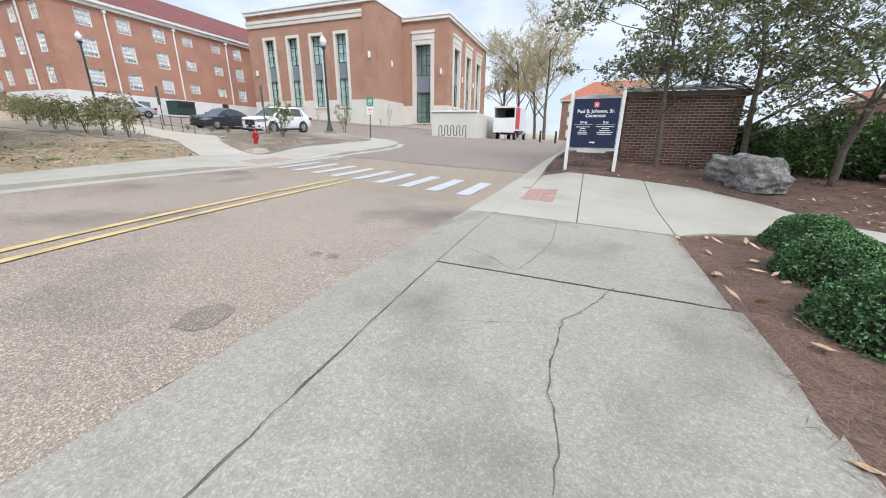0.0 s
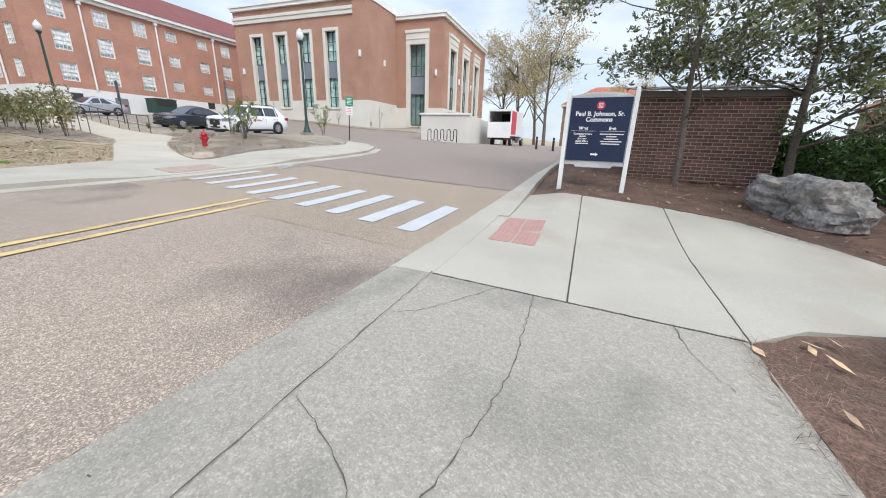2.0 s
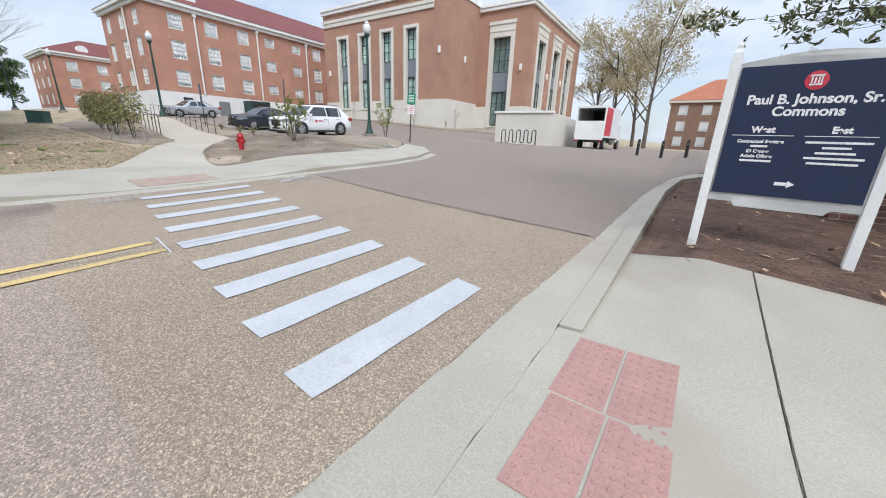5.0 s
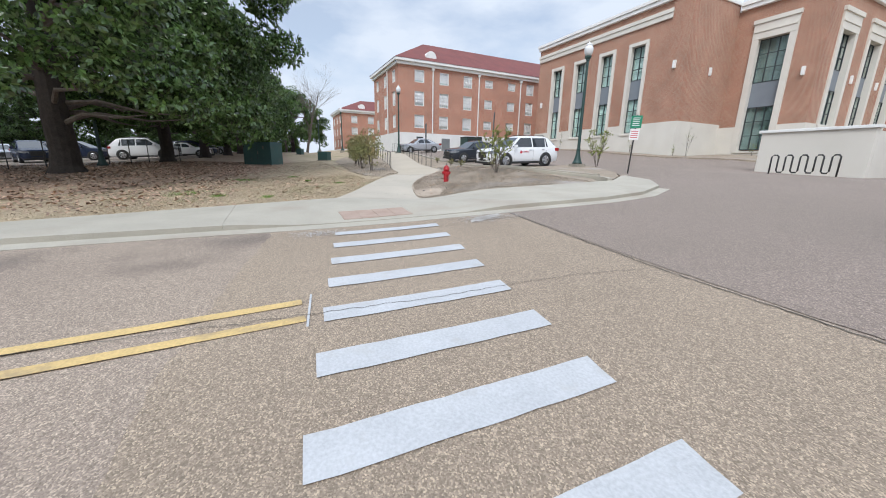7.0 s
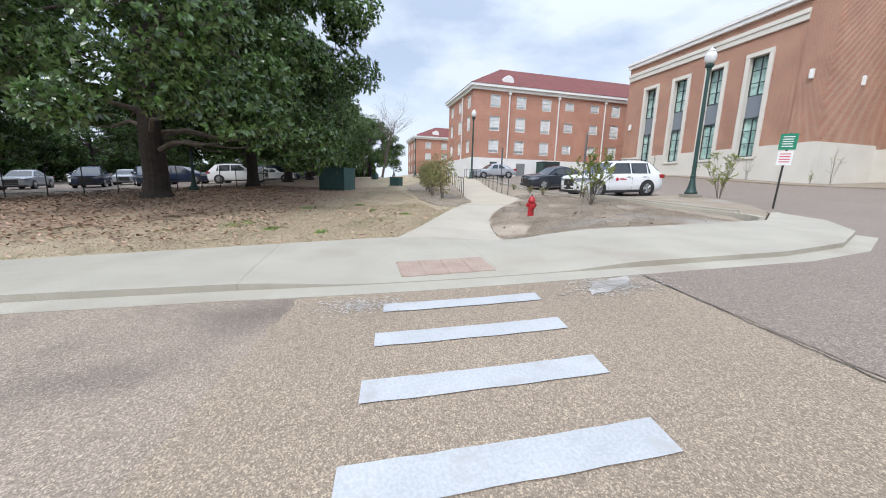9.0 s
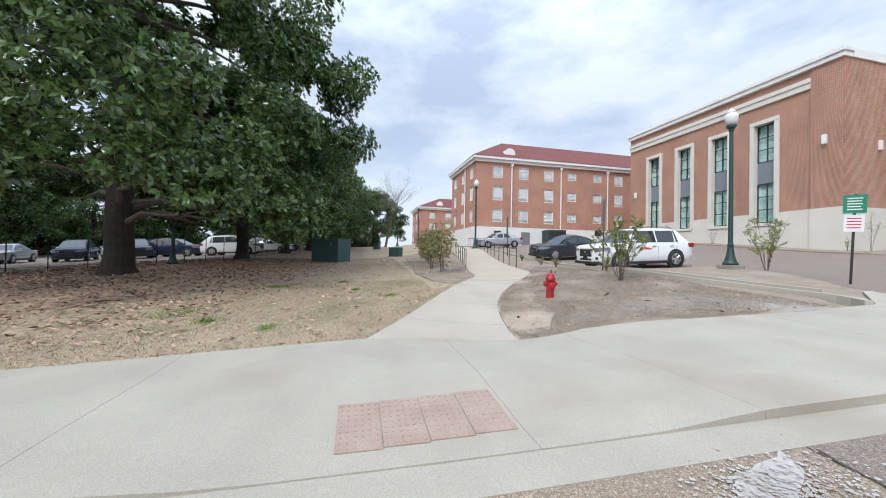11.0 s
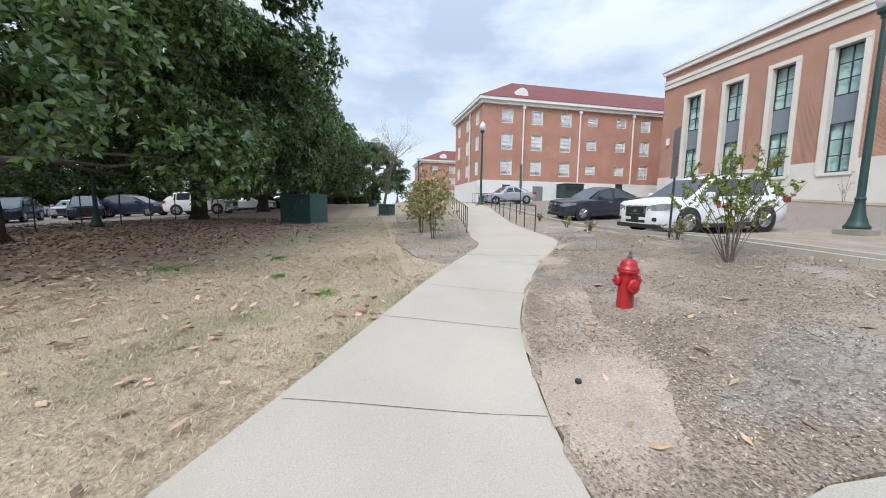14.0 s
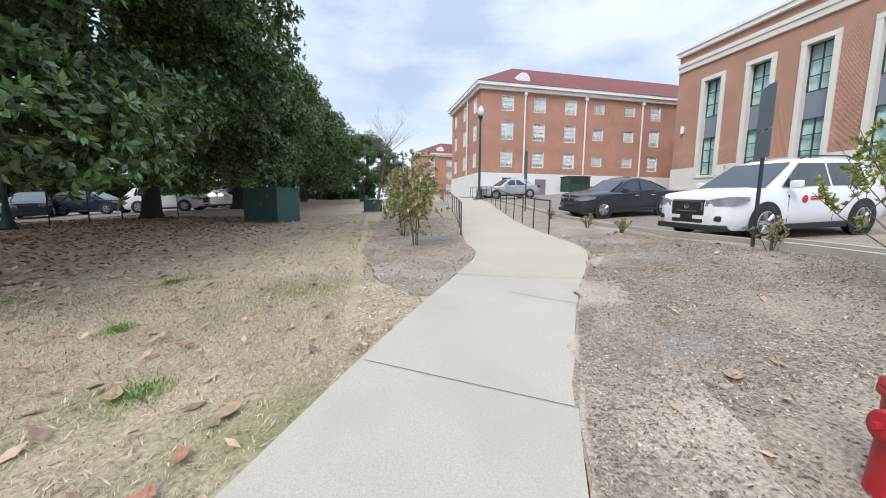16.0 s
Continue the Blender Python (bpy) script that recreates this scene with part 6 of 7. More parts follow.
def post_sign(m, back):
    t = thing("street_sign", m, "green and white regulatory signs on a dark post" if not back else "grey-backed parking sign on a black post", "street sign")
    part("post", boxes((-0.03, -0.02, -0.2, 0.03, 0.02, 2.55 if not back else 2.72), bevel=0.005), M["black_metal"], t)
    if back:
        part("sign_plate", boxes((-0.23, 0.022, 1.95, 0.23, 0.03, 2.7), bevel=0.003), M["sign_back"], t, "unpainted grey sign back")
        part("sign_plate", boxes((-0.23, 0.022, 1.45, 0.23, 0.03, 1.93), bevel=0.003), M["sign_back"], t)
    else:
        part("sign_plate", boxes((-0.23, -0.035, 1.98, 0.23, -0.022, 2.52), bevel=0.003), M["sign_green"], t, "green parking sign with white lettering")
        part("sign_plate", boxes((-0.2, -0.035, 1.45, 0.2, -0.022, 1.93), bevel=0.003), M["sign_white"], t, "white notice with red lettering")
        part("lettering_bar", boxes(*[(-0.15, -0.0385, 2.08 + 0.08 * k, 0.15 - 0.03 * (k % 2), -0.0355, 2.11 + 0.08 * k) for k in range(5)]), M["sign_white"], t)
        part("lettering_bar", boxes(*[(-0.14, -0.0385, 1.55 + 0.09 * k, 0.14, -0.0355, 1.58 + 0.09 * k) for k in range(4)]), M["crimson"], t)


post_sign(pose(-13.85, 23.0, land(-13.85, 23.0) + 0.08, 0, 2, 28), False)
post_sign(pose(-18.62, 18.4, land(-18.62, 18.4) + 0.17, 1.5, 3, 152), True)
post_sign(pose(-29.0, 19.0, land(-29.0, 19.0) + 0.05, 0, 0, 170), True)


def cabinet(m, w, d, h, label, vents):
    t = thing("utility_cabinet", m, label, "utility cabinet")
    part("pad", boxes((-w / 2 - 0.08, -d / 2 - 0.08, -0.3, w / 2 + 0.08, d / 2 + 0.08, 0.06), bevel=0.01), M["old_concrete"], t, "concrete pad")
    part("body", boxes((-w / 2, -d / 2, 0.061, w / 2, d / 2, h), bevel=0.015), M["box_green"], t)
    part("lid", boxes((-w / 2 - 0.03, -d / 2 - 0.03, h + 0.001, w / 2 + 0.03, d / 2 + 0.03, h + 0.06), bevel=0.02), M["box_green"], t)
    if vents:
        part("door_seam", boxes((-0.008, -d / 2 - 0.004, 0.12, 0.008, -d / 2 + 0.01, h - 0.05)), M["black_trim"], t)
        part("handle", boxes((0.06, -d / 2 - 0.04, h * 0.5, 0.10, -d / 2 - 0.001, h * 0.62), bevel=0.008), M["steel"], t)
        part("label_plate", boxes((w * 0.2, -d / 2 - 0.006, h * 0.72, w * 0.2 + 0.14, -d / 2 - 0.001, h * 0.85)), M["steel"], t)


cabinet(pose(-32.6, 7.35, land(-32.6, 7.35) + 0.02, 0, 0, 52), 2.3, 1.3, 1.6, "large green electrical cabinet on a concrete pad", True)
cabinet(pose(-37.3, 12.35, land(-37.3, 12.35) + 0.03, 0, 0, 50), 0.95, 0.7, 0.75, "small green utility box on the lawn", False)
cabinet(pose(-60, 12.0, land(-60, 12) + 0.03, 0, 0, 50), 0.8, 0.7, 0.8, "small green utility box on the lawn", False)


def railing(pts, label):
    t = thing("railing", pose(0, 0, 0), label, "railing", "handrails along the path")
    line = spline(pts, 8)
    acc, last, posts = 0.0, line[0], [line[0]]
    for p in line[1:]:
        acc += math.hypot(p[0] - last[0], p[1] - last[1])
        if acc > 1.45:
            posts.append(p)
            acc = 0.0
        last = p
    for x, y in posts:
        part("post", tube(bmesh.new(), [(x, y, land(x, y) - 0.1), (x, y, land(x, y) + 0.97)], 0.020, 8), M["black_metal"], t)
    part("top_rail", tube(bmesh.new(), [(x, y, land(x, y) + 0.985) for x, y in line], 0.022, 8), M["black_metal"], t)


railing([(-23.8, 14.45), (-27.5, 15.35), (-31, 16.1), (-36, 17.1), (-44, 18.5)], "thin black metal handrail on the lawn side of the path")
railing([(-22.66, 16.66), (-24.4, 17.0), (-27, 17.55), (-31, 18.5), (-36, 19.6), (-44, 21.0)], "thin black metal handrail on the parking side of the path")


def lot_fence():
    t = thing("fence", pose(0, 0, 0), "low black post and cable fence by the car park", "fence")
    pts = [(-27.0, -13), (-28.0, -9), (-29.0, -6.2), (-30.6, -3.8), (-32.6, -1.6), (-34.6, 0.0), (-37, 1.4)]
    line = spline(pts, 2)
    for x, y in line:
        part("post", tube(bmesh.new(), [(x, y, land(x, y) - 0.1), (x, y, land(x, y) + 1.6)], 0.028, 6), M["black_metal"], t)
    part("cable", tube(bmesh.new(), [(x, y, land(x, y) + 0.25) for x, y in line], 0.008, 4), M["black_metal"], t)


lot_fence()


def bike_rack(m):
    t = thing("bike_rack", m, "black wave-shaped metal bike rack", "bike rack")
    pts = []
    for k in range(5):
        x = k * 0.52
        pts += [(x, 0, 0.0 if k == 0 else 0.22), (x, 0, 0.85), (x + 0.07, 0, 0.93), (x + 0.19, 0, 0.93), (x + 0.26, 0, 0.85), (x + 0.26, 0, 0.0 if k == 4 else 0.22)]
        if k < 4:
            pts += [(x + 0.32, 0, 0.14), (x + 0.46, 0, 0.14)]
    part("tube", tube(bmesh.new(), pts, 0.035, 8), M["black_metal"], t, "", True)


bike_rack(pose(-11.2, 29.6, land(-10, 29.6), 0, 0, 3))

bin_ = thing("dumpster", pose(-48.2, 34.0, land(-48.2, 34.0) + 0.05), "dark open refuse container by the dormitory", "dumpster")
part("body", boxes((-0.9, -1.2, 0.1, 0.9, 1.2, 1.6), bevel=0.03), M["green_metal"], bin_)
# no hole is cut: a black plate on the body paints the dark inside
part("opening", boxes((0.901, -1.0, 0.9, 0.92, 1.0, 1.45)), M["black_trim"], bin_)
part("lid", boxes((-0.95, -1.25, 1.602, 0.95, 1.25, 1.7), bevel=0.02), M["black_trim"], bin_)


# ---- trees and plants ----
def branch_tree(seed, height, trunk_r, levels, spread, first, up=0.25, kids=(4, 4, 3), bend=0.18):
    """Branches as lists of points and radii, from a trunk upwards, with the tips of the last level."""
    rng = random.Random(seed)
    out, tips = [], []

    def grow(p, d, length, r, level):
        pts, rad = [p.copy()], [r]
        n = 6 if level == 0 else 4
        for k in range(n):
            d = (d + (0.35 if level == 0 else 1.0) * Vector((rng.gauss(0, bend), rng.gauss(0, bend), rng.gauss(0, bend * 0.5) + up * 0.12))).normalized()
            p = p + d * length / n
            pts.append(p.copy())
            rad.append(r * (1 - 0.75 * (k + 1) / n))
        out.append((pts, rad, level))
        if level >= levels:
            tips.extend(pts[1:])
            return
        for k in range(kids[min(level, len(kids) - 1)] + (2 if level == 0 else 0)):
            f = first + (1 - first) * rng.random() if level == 0 else rng.uniform(0.3, 1.0)
            i = min(int(f * n), n - 1)
            q = pts[i].lerp(pts[i + 1], f * n - i)
            a = rng.uniform(0, 2 * math.pi)
            side = Vector((math.cos(a), math.sin(a), 0))
            nd = (d * rng.uniform(0.25, 0.6) + side * spread + Vector((0, 0, up))).normalized()
            grow(q, nd, length * rng.uniform(0.42, 0.62), max(rad[i] * 0.45, 0.004), level + 1)
        tips.append(pts[-1])

    grow(Vector((0, 0, -0.15)), Vector((rng.gauss(0, 0.04), rng.gauss(0, 0.04), 1)), height, trunk_r, 0)
    return out, tips


def limbs_mesh(branches, low=0, high=9, sides=(9, 6, 4, 3)):
    bm = bmesh.new()
    for pts, rad, level in branches:
        if low <= level <= high:
            tube(bm, pts, [max(r, 0.003) for r in rad], sides[min(level, 3)])
    return bm


def whorls(points, axes, per, length, width, spread, rng):
    """Leaf stalks and directions in rosettes round each axis."""
    p, a = np.repeat(points, per, 0), np.repeat(axes, per, 0)
    r = rng.normal(size=p.shape)
    s = np.cross(a, r)
    s /= np.maximum(np.linalg.norm(s, axis=1, keepdims=True), 1e-6)
    th = rng.uniform(spread[0], spread[1], (len(p), 1))
    d = a * np.cos(th) + s * np.sin(th)
    L = length * rng.uniform(0.7, 1.25, len(p))
    return p, d, L, L * width


def magnolia(m, rx, ry, z0, z1, trunk_r, n, seed, label, leaf=0.2, group="magnolias by the car park"):
    """A broad evergreen: flared trunk, limbs to the crown, and rosettes of glossy leaves in lumpy tiers."""
    rng = np.random.default_rng(seed)
    rnd_ = random.Random(seed)
    t = thing("magnolia_tree", m, label, "tree", group)
    bm = bmesh.new()
    tube(bm, [(0, 0, -0.3), (0, 0, 0.05), (0.02, 0, 0.35), (0.0, 0.03, 1.0), (0.05, 0, 2.2), (0.1, 0.05, z1 * 0.5), (0.05, 0, z1 * 0.85)], [trunk_r * 1.7, trunk_r * 1.45, trunk_r * 1.12, trunk_r, trunk_r * 0.95, trunk_r * 0.55, 0.06], 14)
    part("trunk", bm, M["dark_bark"], t, "thick dark trunk with a flared foot")
    zc, rz = (z0 + z1) / 2, (z1 - z0) / 2
    bm = bmesh.new()
    for k in range(34):
        a, h = rnd_.uniform(0, 2 * math.pi), rnd_.uniform(1.9, z1 * 0.75)
        e = math.sqrt(max(0.05, 1 - ((max(h, z0 + 0.4) - zc) / rz) ** 2))
        e = max(e, 0.55)
        x, y = rx * e * 0.9 * math.cos(a), ry * e * 0.9 * math.sin(a)
        rise = rnd_.uniform(-0.3, 1.2)
        tube(bm, [(0, 0, h), (x * 0.3, y * 0.3, h + rise * 0.4 + 0.3), (x * 0.65 + rnd_.gauss(0, 0.3), y * 0.65 + rnd_.gauss(0, 0.3), h + rise * 0.7), (x, y, h + rise)], [0.13, 0.085, 0.05, 0.015], 6)
    part("branchwork", bm, M["bark"], t, "spreading grey limbs")["kind"] = "stuff"
    # lumps of foliage over the crown
    lumps = []
    for k in range(230):
        u, a = rnd_.uniform(-1, 1), rnd_.uniform(0, 2 * math.pi)
        e = math.sqrt(1 - u * u * 0.92)
        f = rnd_.uniform(0.62, 1.04)
        e = (max(e, 0.82) if u < 0 else e) * (1.06 - 0.52 * max(0.0, u))
        lumps.append((rx * e * f * math.cos(a), ry * e * f * math.sin(a), zc + rz * u * f, rnd_.uniform(0.08, 0.17) * (rx + ry) / 2))
    lumps = np.array(lumps)
    i = rng.integers(0, len(lumps), n)
    d = rng.normal(size=(n, 3))
    d /= np.linalg.norm(d, axis=1, keepdims=True)
    pts = lumps[i, :3] + d * lumps[i, 3:4] * rng.uniform(0.55, 1.05, (n, 1)) * np.array((1, 1, 0.7))
    out = pts - np.array((0, 0, zc))
    out /= np.maximum(np.linalg.norm(out, axis=1, keepdims=True), 1e-6)
    keep = pts[:, 2] > z0 - 0.3 + 0.5 * rng.random(n)
    pts, ax = pts[keep], out[keep] * 0.7 + d[keep] * 0.55 + np.array((0, 0, 0.45))
    ax /= np.linalg.norm(ax, axis=1, keepdims=True)
    p, dd, L, W = whorls(pts, ax, 8, leaf, 0.40, (0.7, 1.5), rng)
    leaf_mesh("crown", p, dd, L, W, M["magnolia"], t, 0.2, seed, np.repeat(ax, 8, 0))["kind"] = "stuff"
    return t


def on(x, y, rz=0.0, lift=0.03):
    return pose(x, y, land(x, y) + lift, 0, 0, rz)


first = magnolia(on(-24.3, -0.6), 9.6, 9.6, 1.5, 17.0, 0.5, 44000, 11, "huge broad magnolia with glossy dark green leaves", 0.22)
second = magnolia(on(-35.2, 1.0), 7.4, 7.4, 1.4, 13.5, 0.40, 20000, 12, "broad magnolia with glossy dark green leaves", 0.23)
for x, y, rz in ((-45.5, 2.0, 70), (-55, 3.2, 150), (-66, 4.0, 220), (-80, 4.6, 300)):
    copy_thing(second, on(x, y, rz))
for x, y, rz in ((-27.5, -14.5, 110), (-33, -30, 10), (-44, -32, 60), (-55, -30, 120), (-67, -27, 200), (-80, -25, 270), (-92, -14, 20), (-98, 0, 80), (-24, -27, 140)):
    copy_thing(second, on(x, y, rz))


def open_tree(m, seed, height, r, material, label, leaf, per, crown_low, category_group="trees behind the sign", spread=0.9, bark="bark", width=0.32, levels=3, kids=(5, 4, 3), clump=4, stray=1.3, up=0.25):
    """A tree with a loose crown: branches show between the leaves."""
    rng = np.random.default_rng(seed)
    t = thing("tree", m, label, "tree", category_group)
    br, tips = branch_tree(seed, height, r, levels, spread, crown_low, up, kids=kids)
    part("trunk", limbs_mesh(br, 0, 0), M[bark], t, "slender bare trunk")
    part("branchwork", limbs_mesh(br, 1, 9), M[bark], t)["kind"] = "stuff"
    pts = np.array([tuple(p) for p in tips])
    if per:
        i = np.repeat(np.arange(len(pts)), clump)
        pp = pts[i] + rng.normal(size=(len(i), 3)) * leaf * stray
        ax = rng.normal(size=pp.shape) * 0.6 + np.array((0, 0, 0.7))
        ax /= np.linalg.norm(ax, axis=1, keepdims=True)
        p, d, L, W = whorls(pp, ax, per, leaf, width, (0.6, 1.5), rng)
        leaf_mesh("crown", p, d, L, W, material, t, 0.15, seed)["kind"] = "stuff"
    return t


open_tree(on(2.46, 13.1, 110), 21, 5.0, 0.085, M["magnolia_r"], "slender evergreen tree with olive leaves by the outbuilding", 0.13, 6, 0.26, clump=2, stray=1.1, kids=(11, 6, 4), up=0.04)
open_tree(on(4.78, 13.35), 31, 5.0, 0.10, M["magnolia_r"], "evergreen tree with several stems and olive leaves", 0.13, 6, 0.2, clump=2, stray=1.1, kids=(12, 6, 4), up=0.04)
open_tree(on(6.06, 11.6), 35, 6.0, 0.09, M["magnolia_r"], "thin evergreen tree with olive leaves in the bed", 0.13, 6, 0.24, clump=2, stray=1.1, kids=(9, 6, 4), up=0.04)
open_tree(on(3.9, 16.9), 24, 6.8, 0.10, M["magnolia_r"], "slender evergreen tree behind the outbuilding", 0.14, 5, 0.4, kids=(6, 5, 4))
for k, (x, y, h) in enumerate(((-6.4, 70, 15), (-12.0, 75, 14), (-9.5, 82, 15.5), (-15.8, 80, 12), (10, 94, 11))):
    open_tree(on(x, y, 40 * k), 40 + k, h, 0.32, M["spring"], "tall deciduous tree with sparse yellowish spring buds", 0.17, 5, 0.22, "spring trees beyond the hall", 0.75, "bark", 0.5, 3, (8, 6, 5))
open_tree(on(-76, 14.5), 60, 9.5, 0.26, M["spring"], "bare leafless tree at the end of the lawn", 0.2, 0, 0.25, "bare trees", 0.6, "bark", 0.3, 3, (12, 8, 6))
open_tree(on(-88, 11.5), 61, 9, 0.25, M["spring"], "bare leafless tree at the end of the lawn", 0.2, 0, 0.25, "bare trees", 0.7, "bark", 0.3, 3, (7, 5, 4))
copy_thing(second, Matrix.LocRotScale((-92, 13.0, land(-92, 13)), None, (1, 1, 1)))


def shrub(m, label, material, h, w, n_stems, leaf, per, seed, name="shrub", group=""):
    """A young open shrub: thin stems from one foot with small leaves along them."""
    rng, r_ = np.random.default_rng(seed), random.Random(seed)
    t = thing(name, m, label, "shrub", group)
    bm, pts = bmesh.new(), []
    for k in range(n_stems):
        a, lean = r_.uniform(0, 2 * math.pi), r_.uniform(0.1, 1.0)
        hh = h * r_.uniform(0.6, 1.0) * (1.1 - 0.3 * lean)
        x, y = w / 2 * lean * math.cos(a), w / 2 * lean * math.sin(a)
        line = [(0.03 * math.cos(a), 0.03 * math.sin(a), -0.05), (x * 0.3, y * 0.3, hh * 0.4), (x * 0.75, y * 0.75, hh * 0.75), (x, y, hh)]
        tube(bm, line, [0.009, 0.007, 0.005, 0.003], 5)
        for s in range(5):
            f = r_.uniform(0.3, 1)
            i = min(int(f * 3), 2)
            p = Vector(line[i]).lerp(Vector(line[i + 1]), f * 3 - i)
            q = p + Vector((r_.gauss(0, 0.14), r_.gauss(0, 0.14), r_.uniform(0.05, 0.3))) * (h / 2)
            tube(bm, [p, p.lerp(q, 0.5) + Vector((0, 0, 0.02)), q], [0.005, 0.004, 0.002], 4)
            pts += [p.lerp(q, v) for v in (0.35, 0.6, 0.8, 1.0)]
    part("twig_growth", bm, M["bark"], t, "thin upright stems")["kind"] = "stuff"
    P = np.array([tuple(p) for p in pts])
    P = P[P[:, 2] > h * 0.16]
    ax = rng.normal(size=P.shape) * 0.5 + np.array((0, 0, 0.8))
    ax /= np.linalg.norm(ax, axis=1, keepdims=True)
    p, d, L, W = whorls(P, ax, per, leaf, 0.38, (0.5, 1.6), rng)
    leaf_mesh("foliage", p, d, L, W, M[material], t, 0.15, seed)["kind"] = "stuff"
    return t


shrub(on(-15.8, 16.85, 0, 0.06), "open yellow-green shrub with thin stems in mulch", "shrub", 2.0, 1.9, 22, 0.058, 13, 71)
shrub(on(-16.9, 24.3, 0, 0.06), "open yellow-green shrub beside the street lamp", "shrub", 2.2, 1.9, 15, 0.08, 5, 72)
for k, (x, y, h) in enumerate(((-18.2, 18.2, 0.55), (-21.8, 18.3, 0.4), (-23.4, 18.4, 0.4), (-26, 18.6, 0.35))):
    shrub(on(x, y, 0, 0.06), "small twiggy low shrub in mulch", "sapling", h, h * 1.3, 12, 0.05, 3, 80 + k, group="low shrubs by the kerb")
def young_magnolia(m, h, seed):
    """A round young evergreen on a few thin stems, with rosettes of broad leaves."""
    rng, r_ = np.random.default_rng(seed), random.Random(seed)
    t = thing("young_magnolia", m, "young magnolia bush with olive and bronze leaves", "shrub", "young magnolias along the handrail")
    for k in range(5):
        a, q = r_.uniform(0, 6.28), r_.uniform(0.15, 0.5)
        x, y = q * math.cos(a), q * math.sin(a)
        part("stem", tube(bmesh.new(), [(0.05 * math.cos(a), 0.05 * math.sin(a), -0.05), (x * 0.45, y * 0.45, h * 0.35), (x, y, h * 0.8)], [0.016, 0.013, 0.006], 6), M["bark"], t)
    n = 360
    d = rng.normal(size=(n, 3))
    d /= np.linalg.norm(d, axis=1, keepdims=True)
    lump = np.array([1 + 0.3 * noise.noise(Vector(q) * 2.2 + Vector((seed, 0, 0))) for q in d]).reshape(-1, 1)
    p = d * np.array((0.72, 0.72, h * 0.44)) * lump * rng.uniform(0.4, 1.0, (n, 1)) + np.array((0, 0, h * 0.57))
    ax = d * 0.7 + rng.normal(size=d.shape) * 0.35 + np.array((0, 0, 0.6))
    ax /= np.linalg.norm(ax, axis=1, keepdims=True)
    q, dd, L, W = whorls(p, ax, 7, 0.11, 0.40, (0.5, 1.4), rng)
    leaf_mesh("foliage", q, dd, L, W, M["sapling"], t, 0.15, seed, np.repeat(ax, 7, 0))["kind"] = "stuff"


for k, (x, y, h) in enumerate(((-22.5, 12.9, 2.35), (-24.4, 12.8, 2.0), (-26.8, 13.2, 1.8), (-29.4, 13.5, 2.1), (-32, 14.1, 1.9), (-35, 14.7, 2.1), (-38.5, 15.4, 2.0), (-42, 17.0, 2.1), (-46, 17.6, 2.2))):
    young_magnolia(on(x, y, 40 * k, 0.06), h, 90 + k)
for k, (x, y, h) in enumerate(((-28, 41.3, 1.8), (-22.5, 41.6, 2.6), (-19.5, 46, 1.2), (-33, 41.4, 1.2), (-38, 41.2, 2.0), (-23.5, 41.3, 0.9))):
    shrub(on(x, y, 0, 0.12), "thin bare sapling against the hall base", "shrub", h, 0.9, 5, 0.06, 2, 110 + k, "sapling", "saplings at the hall")


def clipped_shrub(m, r, h, seed):
    """A low clipped mound of tiny leaves."""
    rng = np.random.default_rng(seed)
    t = thing("clipped_shrub", m, "low rounded clipped evergreen shrub in pine straw", "shrub", "clipped shrubs beside the pavement")
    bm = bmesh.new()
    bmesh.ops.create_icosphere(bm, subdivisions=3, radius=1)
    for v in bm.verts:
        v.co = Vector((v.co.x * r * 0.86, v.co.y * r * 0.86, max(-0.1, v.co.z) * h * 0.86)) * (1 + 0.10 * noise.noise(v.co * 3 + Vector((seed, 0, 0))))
    # solid dark core: its colour stands in for shade behind the leaf shell
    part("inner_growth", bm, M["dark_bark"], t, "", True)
    n = 5200
    d = rng.normal(size=(n, 3))
    d[:, 2] = np.abs(d[:, 2])
    d /= np.linalg.norm(d, axis=1, keepdims=True)
    lump = np.array([1 + 0.09 * noise.noise(Vector(q) * 3 + Vector((seed, 0, 0))) for q in d]).reshape(-1, 1)
    p = d * np.array((r, r, h)) * lump * rng.uniform(0.86, 1.0, (n, 1))
    ax = d + rng.normal(size=d.shape) * 0.5
    ax /= np.linalg.norm(ax, axis=1, keepdims=True)
    q, dd, L, W = whorls(p, ax, 4, 0.032, 0.5, (0.3, 1.4), rng)
    leaf_mesh("foliage", q, dd, L, W, M["boxwood"], t, 0.15, seed)["kind"] = "stuff"


for k, (x, y, r, h) in enumerate(((3.2, 5.95, 0.53, 0.50), (2.85, 4.67, 0.55, 0.52), (2.61, 3.38, 0.56, 0.55), (2.64, 2.09, 0.58, 0.55))):
    clipped_shrub(on(x, y, 0, 0.0), r, h, 130 + k)


